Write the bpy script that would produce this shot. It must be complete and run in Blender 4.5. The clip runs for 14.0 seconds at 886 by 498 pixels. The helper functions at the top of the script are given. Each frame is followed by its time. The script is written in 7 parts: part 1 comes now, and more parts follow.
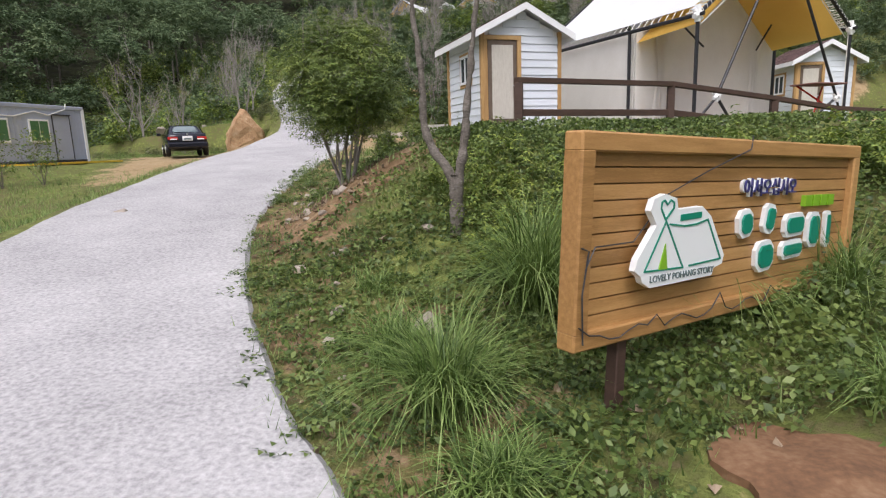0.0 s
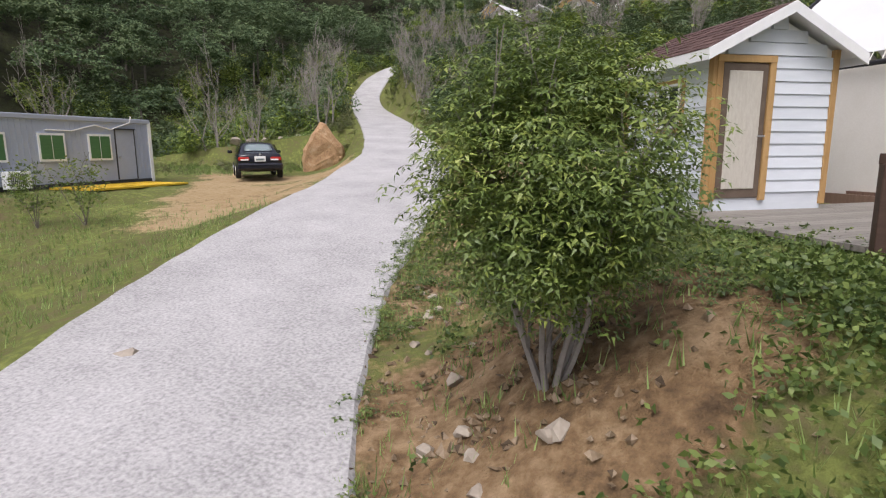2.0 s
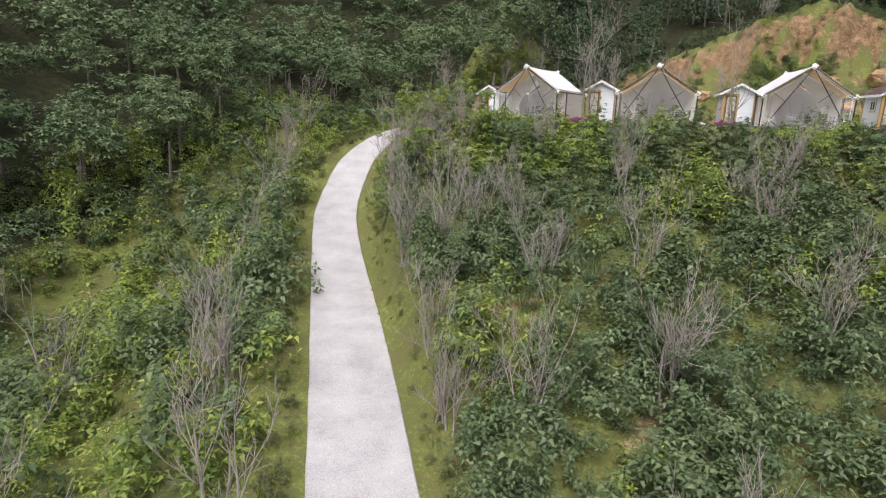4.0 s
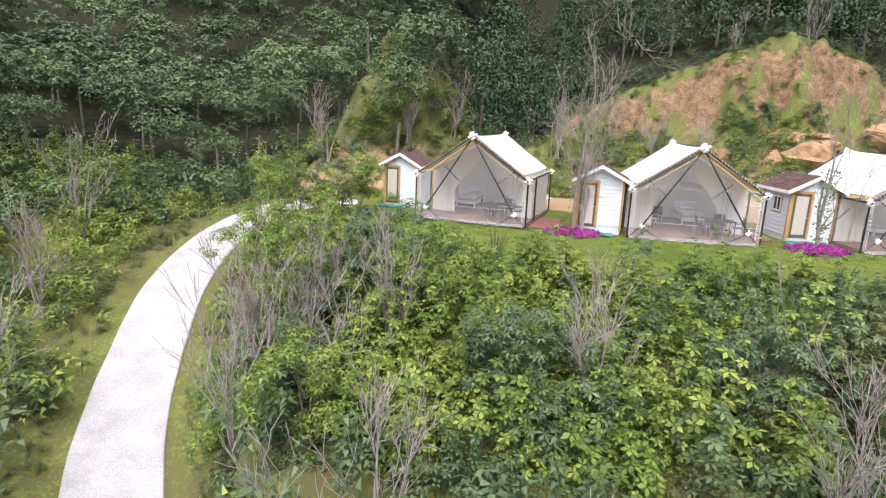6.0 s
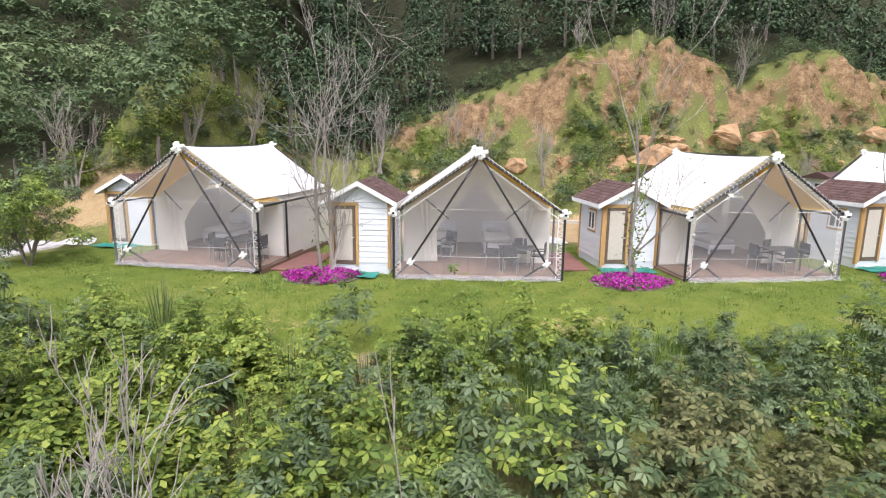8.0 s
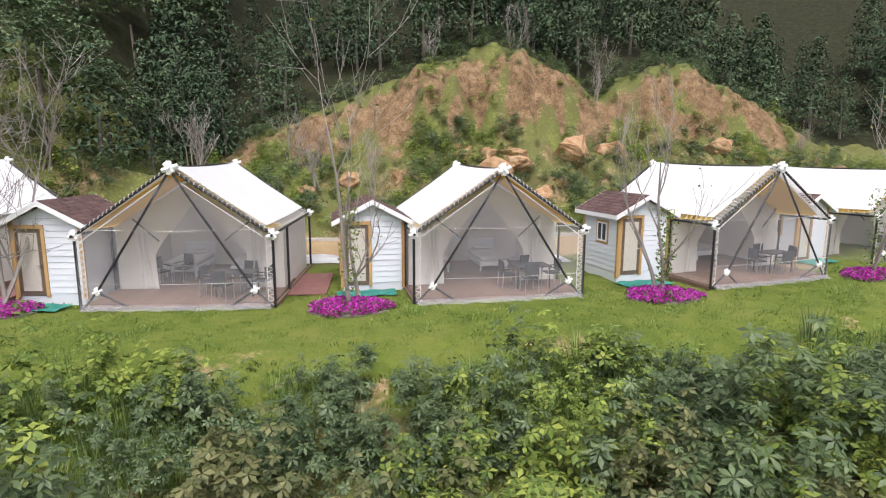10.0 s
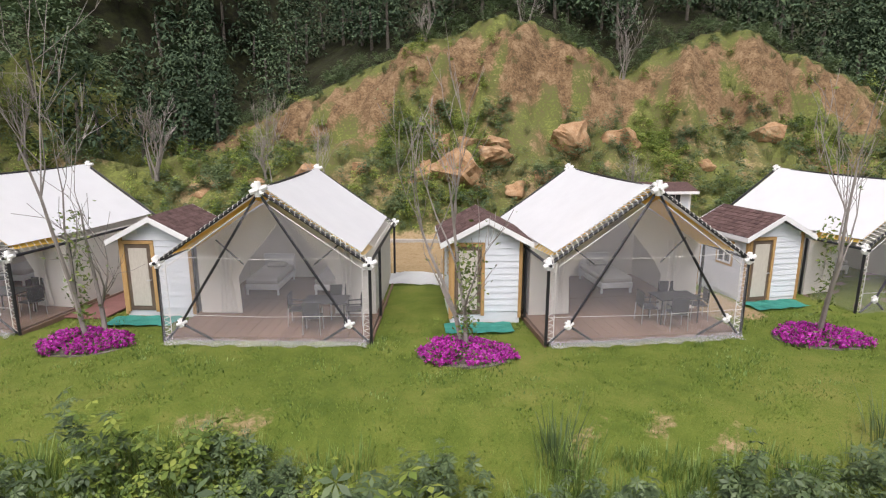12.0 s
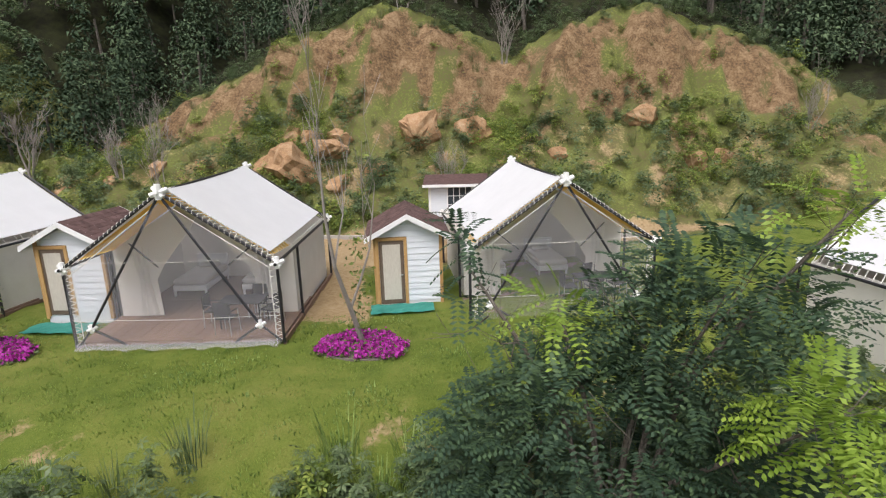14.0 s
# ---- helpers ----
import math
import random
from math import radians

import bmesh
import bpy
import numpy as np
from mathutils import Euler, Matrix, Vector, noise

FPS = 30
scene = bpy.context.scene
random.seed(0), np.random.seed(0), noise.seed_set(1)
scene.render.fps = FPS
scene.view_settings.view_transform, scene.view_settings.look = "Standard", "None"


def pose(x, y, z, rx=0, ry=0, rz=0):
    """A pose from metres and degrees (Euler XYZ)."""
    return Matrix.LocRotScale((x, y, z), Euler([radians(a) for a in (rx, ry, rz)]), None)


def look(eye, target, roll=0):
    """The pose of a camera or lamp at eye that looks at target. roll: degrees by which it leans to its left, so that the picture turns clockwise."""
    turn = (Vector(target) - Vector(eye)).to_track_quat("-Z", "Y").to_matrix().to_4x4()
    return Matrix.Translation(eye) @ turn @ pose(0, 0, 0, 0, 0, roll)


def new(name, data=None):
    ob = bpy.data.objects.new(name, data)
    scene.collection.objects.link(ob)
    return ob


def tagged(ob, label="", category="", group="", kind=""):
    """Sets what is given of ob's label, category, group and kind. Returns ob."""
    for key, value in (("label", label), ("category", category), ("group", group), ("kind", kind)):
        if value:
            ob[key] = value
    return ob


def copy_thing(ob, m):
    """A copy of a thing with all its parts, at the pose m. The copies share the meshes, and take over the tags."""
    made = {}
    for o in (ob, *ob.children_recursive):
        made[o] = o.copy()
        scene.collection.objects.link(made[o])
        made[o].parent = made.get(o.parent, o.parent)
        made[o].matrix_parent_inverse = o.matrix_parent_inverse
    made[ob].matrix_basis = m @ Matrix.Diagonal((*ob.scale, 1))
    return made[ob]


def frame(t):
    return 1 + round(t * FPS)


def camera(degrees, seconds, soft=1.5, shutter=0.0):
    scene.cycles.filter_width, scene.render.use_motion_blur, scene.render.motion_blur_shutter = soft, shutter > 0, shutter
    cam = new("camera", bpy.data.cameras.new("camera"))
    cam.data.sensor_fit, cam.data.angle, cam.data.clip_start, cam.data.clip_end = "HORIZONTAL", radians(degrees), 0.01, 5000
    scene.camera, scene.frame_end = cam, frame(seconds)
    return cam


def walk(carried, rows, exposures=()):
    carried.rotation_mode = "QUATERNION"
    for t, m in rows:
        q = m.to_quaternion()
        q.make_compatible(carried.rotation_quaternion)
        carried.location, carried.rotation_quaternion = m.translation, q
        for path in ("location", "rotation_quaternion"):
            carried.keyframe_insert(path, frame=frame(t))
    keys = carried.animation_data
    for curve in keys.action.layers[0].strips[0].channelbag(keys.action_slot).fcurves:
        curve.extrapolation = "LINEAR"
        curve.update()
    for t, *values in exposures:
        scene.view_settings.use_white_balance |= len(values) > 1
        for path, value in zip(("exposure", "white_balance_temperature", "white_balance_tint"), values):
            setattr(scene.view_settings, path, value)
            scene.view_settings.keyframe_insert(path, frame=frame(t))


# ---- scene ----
cam = camera(76.5, 14.0, soft=1.2)
# seconds, eye, yaw, pitch, roll
ROWS = [
    (0.0, (19.43, -41.64, -14.09), 14.56, -10.42, -2.02),
    (0.5, (19.02, -40.95, -13.97), 16.21, -10.27, -1.47),
    (1.0, (18.37, -39.67, -13.87), 18.32, -9.89, -0.64),
    (1.5, (17.42, -38.57, -13.67), 19.77, -9.76, -0.16),
    (2.0, (16.45, -37.34, -12.92), 21.14, -10.12, -0.24),
    (2.2, (15.2, -36.45, -12.08), 20.6, -10.29, -0.4),
    (2.3, (14.60, -35.40, -11.42), 21.0, -10.3, -0.4),
    (2.5, (13.72, -33.54, -10.71), 21.3, -9.9, -0.5),
    (3.0, (10.13, -28.32, -6.87), 19.44, -11.24, 0.64),
    (3.5, (7.37, -22.40, -2.98), 18.16, -12.57, 1.67),
    (4.0, (5.71, -15.85, 0.08), 18.80, -13.24, 1.82),
    (4.2, (4.84, -13.19, 1.24), 18.91, -13.48, 1.94),
    (4.9, (1.27, -5.10, 4.01), 16.02, -13.77, 2.24),
    (5.6, (-2.18, 0.97, 4.74), 9.21, -13.21, 2.38),
    (6.3, (-2.20, 5.35, 4.68), 3.60, -12.40, 2.02),
    (6.5, (-1.12, 6.52, 4.71), 3.36, -12.08, 1.78),
    (7.0, (0.61, 8.99, 4.65), 0.27, -11.67, 1.32),
    (7.5, (2.10, 10.22, 4.52), -1.98, -11.22, 0.95),
    (8.0, (4.28, 10.75, 4.41), -3.10, -10.84, 0.67),
    (8.5, (7.49, 10.99, 4.16), -2.75, -9.89, -0.36),
    (8.7, (8.54, 11.10, 4.07), -2.24, -9.44, -0.65),
    (9.4, (10.93, 11.42, 4.06), -4.56, -8.87, -0.81),
    (10.1, (11.65, 11.85, 4.48), -8.63, -9.53, 0.28),
    (10.8, (13.77, 12.62, 5.01), -7.52, -10.77, 0.97),
    (11.0, (15.02, 12.74, 5.26), -5.79, -11.33, 0.69),
    (11.5, (17.64, 13.63, 5.48), -1.54, -12.08, 0.92),
    (12.0, (21.39, 14.78, 5.54), 4.05, -12.26, 0.23),
    (12.5, (24.78, 16.41, 5.34), 5.36, -12.10, -0.20),
    (13.0, (28.64, 17.28, 5.20), 8.11, -12.08, -0.77),
    (13.5, (31.84, 17.67, 5.42), 10.72, -12.69, -0.82),
    (14.0, (35.46, 17.18, 5.74), 12.48, -13.58, -1.78),
]


def heading(eye, yaw, pitch, roll):
    a, b = radians(yaw), radians(pitch)
    way = Vector((-math.sin(a) * math.cos(b), math.cos(a) * math.cos(b), math.sin(b)))
    return look(eye, Vector(eye) + 2 * way, roll)


# the film's own exposure drifts as it flies
EXPOSURES = [(0.0, 0.25, 6200, 16), (2.0, 0.2, 6300, 16), (2.5, -0.42, 6350, 16), (3.0, -0.40, 6500, 16), (3.5, 0.12, 6450, 16), (4.0, 0.45, 6400, 16), (6.3, 0.85, 6200, 17),
             (8.7, 0.75, 6250, 16), (10.8, 0.4, 6350, 16), (12.5, 0.22, 6450, 16), (13.5, 0.12, 6450, 16), (14.0, 0.25, 6400, 14)]
walk(cam, [(t, heading(eye, yaw, pitch, roll)) for t, eye, yaw, pitch, roll in ROWS], EXPOSURES)

# ---- daylight: bright overcast ----
world = bpy.data.worlds.new("overcast")
scene.world = world
world.use_nodes = True
wn = world.node_tree
sky = wn.nodes.new("ShaderNodeTexSky")
sky.sky_type = "NISHITA"
sky.sun_disc = False
sky.sun_elevation, sky.sun_rotation = radians(58), radians(200)
sky.air_density, sky.dust_density, sky.ozone_density = 1.0, 6.0, 1.0
pale = wn.nodes.new("ShaderNodeHueSaturation")
pale.inputs["Saturation"].default_value = 0.35
wn.links.new(sky.outputs[0], pale.inputs["Color"])
wn.links.new(pale.outputs[0], wn.nodes["Background"].inputs[0])
wn.nodes["Background"].inputs[1].default_value = 0.15
sun = new("sun", bpy.data.lights.new("sun", "SUN"))
sun.data.energy, sun.data.angle, sun.data.color = 1.5, radians(22), (1.0, 0.96, 0.9)
sun.matrix_world = look((0, 0, 60), (0 - 0.18, 0 + 0.5, 60 - 0.85))

RNG = np.random.default_rng(7)

# ---- materials ----


def material(name, colors, scale=4.0, rough=0.85, bump=0.25, fine=40.0, metal=0.0, island=0.0, objrand=0.0, fine_mix=0.35, stretch=None, spec=0.4, bump_dist=0.02, trans=0.0):
    """Two scales of noise between colours, with bump."""
    m = bpy.data.materials.new(name)
    m.use_nodes = True
    nt = m.node_tree
    n, lk = nt.nodes, nt.links
    bsdf = n["Principled BSDF"]
    co = n.new("ShaderNodeTexCoord")
    src = co.outputs["Object"]
    if stretch:
        mp = n.new("ShaderNodeMapping")
        mp.inputs["Scale"].default_value = stretch
        lk.new(src, mp.inputs["Vector"])
        src = mp.outputs["Vector"]
    big = n.new("ShaderNodeTexNoise")
    big.inputs["Scale"].default_value, big.inputs["Detail"].default_value, big.inputs["Roughness"].default_value = scale, 6, 0.6
    small = n.new("ShaderNodeTexNoise")
    small.inputs["Scale"].default_value, small.inputs["Detail"].default_value = fine, 4
    lk.new(src, big.inputs["Vector"])
    lk.new(src, small.inputs["Vector"])
    mix = n.new("ShaderNodeMix")
    mix.data_type = "FLOAT"
    mix.inputs[0].default_value = fine_mix
    lk.new(big.outputs["Fac"], mix.inputs[2])
    lk.new(small.outputs["Fac"], mix.inputs[3])
    fac = mix.outputs[0]
    if island or objrand:
        add = n.new("ShaderNodeMath")
        add.operation = "MULTIPLY_ADD"
        if island:
            g = n.new("ShaderNodeNewGeometry")
            lk.new(g.outputs["Random Per Island"], add.inputs[0])
        else:
            g = n.new("ShaderNodeObjectInfo")
            lk.new(g.outputs["Random"], add.inputs[0])
        k = island or objrand
        add.inputs[1].default_value = k
        sub = n.new("ShaderNodeMath")
        sub.operation = "SUBTRACT"
        sub.inputs[1].default_value = k / 2
        lk.new(fac, add.inputs[2])
        lk.new(add.outputs[0], sub.inputs[0])
        fac = sub.outputs[0]
    ramp = n.new("ShaderNodeValToRGB")
    els = ramp.color_ramp.elements
    while len(els) < len(colors):
        els.new(0.5)
    for i, c in enumerate(colors):
        els[i].position = 0.3 + 0.4 * i / max(1, len(colors) - 1)
        els[i].color = (*c, 1)
    lk.new(fac, ramp.inputs[0])
    lk.new(ramp.outputs[0], bsdf.inputs["Base Color"])
    bsdf.inputs["Roughness"].default_value = rough
    bsdf.inputs["Metallic"].default_value = metal
    bsdf.inputs["Specular IOR Level"].default_value = spec
    if bump:
        b = n.new("ShaderNodeBump")
        b.inputs["Strength"].default_value, b.inputs["Distance"].default_value = bump, bump_dist
        lk.new(mix.outputs[0], b.inputs["Height"])
        lk.new(b.outputs[0], bsdf.inputs["Normal"])
    if trans:
        tr = n.new("ShaderNodeBsdfTranslucent")
        lk.new(ramp.outputs[0], tr.inputs["Color"])
        ms = n.new("ShaderNodeMixShader")
        ms.inputs[0].default_value = trans
        lk.new(bsdf.outputs[0], ms.inputs[1])
        lk.new(tr.outputs[0], ms.inputs[2])
        lk.new(ms.outputs[0], n["Material Output"].inputs["Surface"])
    return m


M_CONCRETE = material("road concrete", [(0.21, 0.205, 0.205), (0.38, 0.37, 0.37), (0.52, 0.51, 0.51)], 0.7, 0.9, 0.8, 26, fine_mix=0.62)
M_CONC_WALL = material("cast concrete", [(0.30, 0.28, 0.25), (0.46, 0.44, 0.40)], 2.0, 0.9, 0.3, 30, objrand=0.2)
M_CANVAS = material("white canvas", [(0.79, 0.80, 0.81), (0.85, 0.86, 0.87)], 1.5, 0.7, 0, 60, trans=0.35)
M_WALLCANVAS = material("cream canvas", [(0.72, 0.69, 0.63), (0.82, 0.795, 0.745)], 1.5, 0.85, 0.15, 40, trans=0.2)
M_AWNING = material("ochre lining", [(0.80, 0.50, 0.10), (0.88, 0.58, 0.14)], 1.0, 0.8, 0.05, 40, trans=0.6)
M_SIDING = material("white siding", [(0.60, 0.635, 0.68), (0.70, 0.735, 0.78)], 2.0, 0.55, 0.12, 50, objrand=0.25, stretch=(1, 1, 6))
M_TRIMWOOD = material("oak trim", [(0.36, 0.21, 0.08), (0.52, 0.33, 0.14)], 3.0, 0.6, 0.2, 40, stretch=(6, 6, 1), objrand=0.3)
M_DOORFRAME = material("brown door frame", [(0.10, 0.07, 0.05), (0.16, 0.12, 0.09)], 5.0, 0.55, 0.15, 60)
M_DOOR = material("pale door panel", [(0.46, 0.42, 0.36), (0.60, 0.57, 0.50)], 9.0, 0.5, 0.15, 40, stretch=(3, 3, 0.6))
M_SHINGLE = material("brown asphalt shingle", [(0.055, 0.030, 0.028), (0.10, 0.058, 0.052), (0.14, 0.085, 0.078)], 6.0, 0.95, 0.6, 90, island=0.25)
M_WHITE = material("white paint", [(0.74, 0.75, 0.76), (0.82, 0.82, 0.82)], 3.0, 0.5, 0.05, 40)
M_POLE = material("black steel tube", [(0.018, 0.018, 0.02), (0.04, 0.04, 0.045)], 8.0, 0.45, 0.1, 60, metal=0.3)
M_ROPE = material("white lacing rope", [(0.62, 0.60, 0.55), (0.75, 0.73, 0.68)], 20.0, 0.9, 0.2, 80)
M_BRACKET = material("white joint cloth", [(0.70, 0.70, 0.69), (0.85, 0.85, 0.84)], 14.0, 0.8, 0.4, 50)
M_DECK = material("brown deck board", [(0.14, 0.085, 0.06), (0.23, 0.15, 0.11)], 3.0, 0.6, 0.2, 50, objrand=0.25, stretch=(1, 8, 1))
M_GREYDECK = material("grey deck board", [(0.16, 0.145, 0.13), (0.26, 0.24, 0.21)], 3.0, 0.8, 0.2, 50, objrand=0.25, stretch=(1, 8, 1))
M_DARKWOOD = material("dark stained rail", [(0.045, 0.025, 0.018), (0.085, 0.05, 0.036)], 3.0, 0.6, 0.2, 50, stretch=(1, 1, 6))
M_SIGNWOOD = material("varnished cedar", [(0.27, 0.14, 0.045), (0.40, 0.215, 0.075), (0.50, 0.29, 0.11)], 2.2, 0.5, 0.15, 25, objrand=0.3, stretch=(1.2, 12, 12))
M_BARK = material("grey bark", [(0.065, 0.055, 0.046), (0.15, 0.13, 0.11), (0.25, 0.225, 0.20)], 5.0, 0.95, 1.0, 34, stretch=(1.2, 1.2, 2.0), fine_mix=0.5, bump_dist=0.03)
M_CRUMB = material("crumbled clay", [(0.07, 0.048, 0.03), (0.17, 0.12, 0.07), (0.30, 0.23, 0.16)], 3.0, 0.95, 0.4, 30, island=0.4)
M_BAREBARK = material("bare grey twig", [(0.20, 0.175, 0.16), (0.34, 0.31, 0.285)], 4.0, 0.9, 0.2, 40)
# forest green with the mountain's bluish haze put in: paler and less saturated
M_LEAF_FOREST = material("forest leaf greyed for haze", [(0.055, 0.088, 0.047), (0.105, 0.155, 0.075), (0.175, 0.225, 0.11)], 0.06, 0.8, 0, 3.0, island=0.35, trans=0.2, spec=0.15)
M_LEAF_BUSH = material("shrub leaf", [(0.080, 0.130, 0.026), (0.160, 0.230, 0.042), (0.300, 0.352, 0.066)], 0.35, 0.6, 0, 5.0, island=0.4, trans=0.25)
M_LEAF_BLUE = material("blue-green leaf", [(0.056, 0.089, 0.040), (0.095, 0.142, 0.060), (0.155, 0.210, 0.091)], 0.4, 0.5, 0, 5.0, island=0.35, trans=0.2)
M_LEAF_OLIVE = material("olive leaf", [(0.067, 0.084, 0.034), (0.123, 0.137, 0.050), (0.189, 0.189, 0.078)], 0.4, 0.6, 0, 5.0, island=0.35, trans=0.2)
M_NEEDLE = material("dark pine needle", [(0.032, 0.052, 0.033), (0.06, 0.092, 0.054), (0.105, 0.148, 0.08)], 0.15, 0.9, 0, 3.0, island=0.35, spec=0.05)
M_LEAF_WEED = material("weed leaf", [(0.045, 0.076, 0.020), (0.100, 0.150, 0.036), (0.190, 0.246, 0.064)], 0.8, 0.5, 0, 6.0, island=0.4, trans=0.25)
M_LEAF_TREE = material("laurel leaf", [(0.061, 0.098, 0.024), (0.146, 0.207, 0.048), (0.305, 0.356, 0.083)], 1.2, 0.4, 0, 6.0, island=0.25, trans=0.25)
M_LEAF_DARK = material("locust leaf", [(0.030, 0.060, 0.036), (0.052, 0.094, 0.054), (0.10, 0.16, 0.068)], 0.5, 0.65, 0, 5.0, island=0.3, trans=0.25, spec=0.25)
M_LEAF_FRESH = material("fresh locust leaf", [(0.15, 0.25, 0.03), (0.25, 0.37, 0.05), (0.35, 0.47, 0.08)], 0.8, 0.5, 0, 6.0, island=0.3, trans=0.4)
M_GRASSBLADE = material("grass blade", [(0.076, 0.131, 0.031), (0.171, 0.261, 0.064), (0.313, 0.401, 0.139)], 0.8, 0.5, 0, 8.0, island=0.4, trans=0.3)
M_LAWNBLADE = material("lawn blade", [(0.082, 0.140, 0.020), (0.150, 0.222, 0.033), (0.218, 0.275, 0.056)], 0.3, 0.6, 0, 8.0, island=0.3, trans=0.3)
M_FLOWER = material("magenta petal", [(0.30, 0.012, 0.20), (0.50, 0.03, 0.40), (0.64, 0.10, 0.55)], 2.0, 0.6, 0, 9.0, island=0.5, trans=0.3)
M_ROCK = material("tan boulder", [(0.16, 0.09, 0.045), (0.36, 0.22, 0.115), (0.46, 0.34, 0.22)], 1.6, 0.9, 0.8, 14, bump_dist=0.06)
M_STONE = material("grey field stone", [(0.24, 0.20, 0.16), (0.40, 0.35, 0.29)], 3.0, 0.9, 0.6, 18, objrand=0.3)
M_TEAL = material("teal rubber mat", [(0.06, 0.34, 0.27), (0.10, 0.48, 0.40)], 3.0, 0.8, 0.2, 60)
M_STEELBLUE = material("grey blue sheet steel", [(0.338, 0.371, 0.469), (0.413, 0.454, 0.558)], 0.7, 0.5, 0.06, 20, metal=0.1)
M_YELLOW = material("yellow grating", [(0.50, 0.33, 0.02), (0.68, 0.48, 0.05)], 4.0, 0.7, 0.3, 50, objrand=0.2)
M_CARPAINT = material("midnight blue car paint", [(0.006, 0.007, 0.014), (0.010, 0.011, 0.02)], 3.0, 0.16, 0, 60, spec=0.6)
M_TYRE = material("tyre rubber", [(0.012, 0.012, 0.012), (0.025, 0.025, 0.025)], 8.0, 0.85, 0.2, 60)
M_CHROME = material("dull alloy", [(0.45, 0.45, 0.46), (0.6, 0.6, 0.6)], 5.0, 0.3, 0, 40, metal=0.9)
M_REDLENS = material("red lens", [(0.35, 0.02, 0.015), (0.45, 0.03, 0.02)], 5.0, 0.15, 0, 40)
M_PLASTIC = material("dark plastic", [(0.02, 0.02, 0.022), (0.05, 0.05, 0.055)], 6.0, 0.5, 0.1, 60)
M_FABRIC = material("bed linen", [(0.50, 0.48, 0.45), (0.66, 0.64, 0.61)], 4.0, 0.9, 0.3, 40)
M_BLIND = material("green blind", [(0.05, 0.13, 0.05), (0.08, 0.19, 0.08)], 2.0, 0.5, 0.1, 30, stretch=(1, 1, 8))
M_REDMAT = material("faded red mat", [(0.17, 0.075, 0.065), (0.25, 0.125, 0.11)], 3.0, 0.9, 0.2, 50)
M_STUMP = material("cut stump wood", [(0.075, 0.04, 0.022), (0.17, 0.09, 0.045), (0.26, 0.16, 0.09)], 3.0, 0.9, 0.4, 30)


def plain(name, color, rough=0.5, metal=0.0):
    m = bpy.data.materials.new(name)
    m.use_nodes = True
    b = m.node_tree.nodes["Principled BSDF"]
    b.inputs["Base Color"].default_value = (*color, 1)
    b.inputs["Roughness"].default_value, b.inputs["Metallic"].default_value = rough, metal
    return m


def glass(name, color, rough, alpha):
    m = plain(name, color, rough)
    m.node_tree.nodes["Principled BSDF"].inputs["Alpha"].default_value = alpha
    return m


M_SIGNWHITE = plain("white sign foam", (0.78, 0.80, 0.80), 0.5)
M_SIGNGREEN = plain("green sign vinyl", (0.0, 0.22, 0.14), 0.4)
M_SIGNLIME = plain("lime sign vinyl", (0.20, 0.42, 0.02), 0.4)
M_SIGNNAVY = plain("navy sign vinyl", (0.04, 0.04, 0.16), 0.4)
M_SIGNGREY = plain("grey sign vinyl", (0.12, 0.16, 0.16), 0.5)
M_NET = glass("clear mesh curtain", (0.66, 0.65, 0.70), 0.35, 0.14)
M_HEM = glass("pale curtain hem", (0.66, 0.65, 0.68), 0.6, 0.22)
M_PANE = plain("window glass", (0.05, 0.06, 0.07), 0.08)
# the overcast sky mirrored in the car's glass is put into this pale colour
M_CARGLASS_SKY = plain("car glass with painted sky reflection", (0.40, 0.48, 0.50), 0.08)


# ---- mesh helpers ----


def mesh_object(name, verts, faces, mat, smooth=False):
    me = bpy.data.meshes.new(name)
    me.from_pydata([tuple(v) for v in verts], [], faces)
    me.materials.append(mat)
    if smooth:
        me.polygons.foreach_set("use_smooth", [True] * len(me.polygons))
    return new(name, me)


def fast_mesh(name, verts, size, mat):
    """A mesh of equal faces of `size` corners that share no corner, from an array of corners."""
    verts = np.asarray(verts, np.float32).reshape(-1, 3)
    me = bpy.data.meshes.new(name)
    count = len(verts) // size
    me.vertices.add(len(verts))
    me.vertices.foreach_set("co", verts.ravel())
    me.loops.add(count * size)
    me.loops.foreach_set("vertex_index", np.arange(count * size, dtype=np.int32))
    me.polygons.add(count)
    me.polygons.foreach_set("loop_start", np.arange(0, count * size, size, dtype=np.int32))
    me.update(calc_edges=True)
    me.materials.append(mat)
    return new(name, me)


def part(name, bm, mat, parent=None, label="", smooth=False):
    me = bpy.data.meshes.new(name)
    bm.to_mesh(me)
    bm.free()
    me.materials.append(mat)
    if smooth:
        me.polygons.foreach_set("use_smooth", [True] * len(me.polygons))
    ob = new(name, me)
    if parent:
        ob.parent = parent
    if label:
        ob["label"] = label
    return ob


def empty(name, m, label="", category="", group="", kind=""):
    ob = new(name)
    ob.empty_display_size = 0.2
    ob.matrix_world = m
    return tagged(ob, label, category, group, kind)


def box(bm, x0, y0, z0, x1, y1, z1, bevel=0.0):
    m = Matrix.Translation(((x0 + x1) / 2, (y0 + y1) / 2, (z0 + z1) / 2)) @ Matrix.Diagonal((x1 - x0, y1 - y0, z1 - z0, 1))
    made = bmesh.ops.create_cube(bm, size=1, matrix=m)["verts"]
    if bevel:
        edges = {e for v in made for e in v.link_edges}
        bmesh.ops.bevel(bm, geom=list(edges), offset=bevel, segments=1, affect="EDGES")
    return bm


def boxed(x0, y0, z0, x1, y1, z1, bevel=0.0):
    return box(bmesh.new(), x0, y0, z0, x1, y1, z1, bevel)


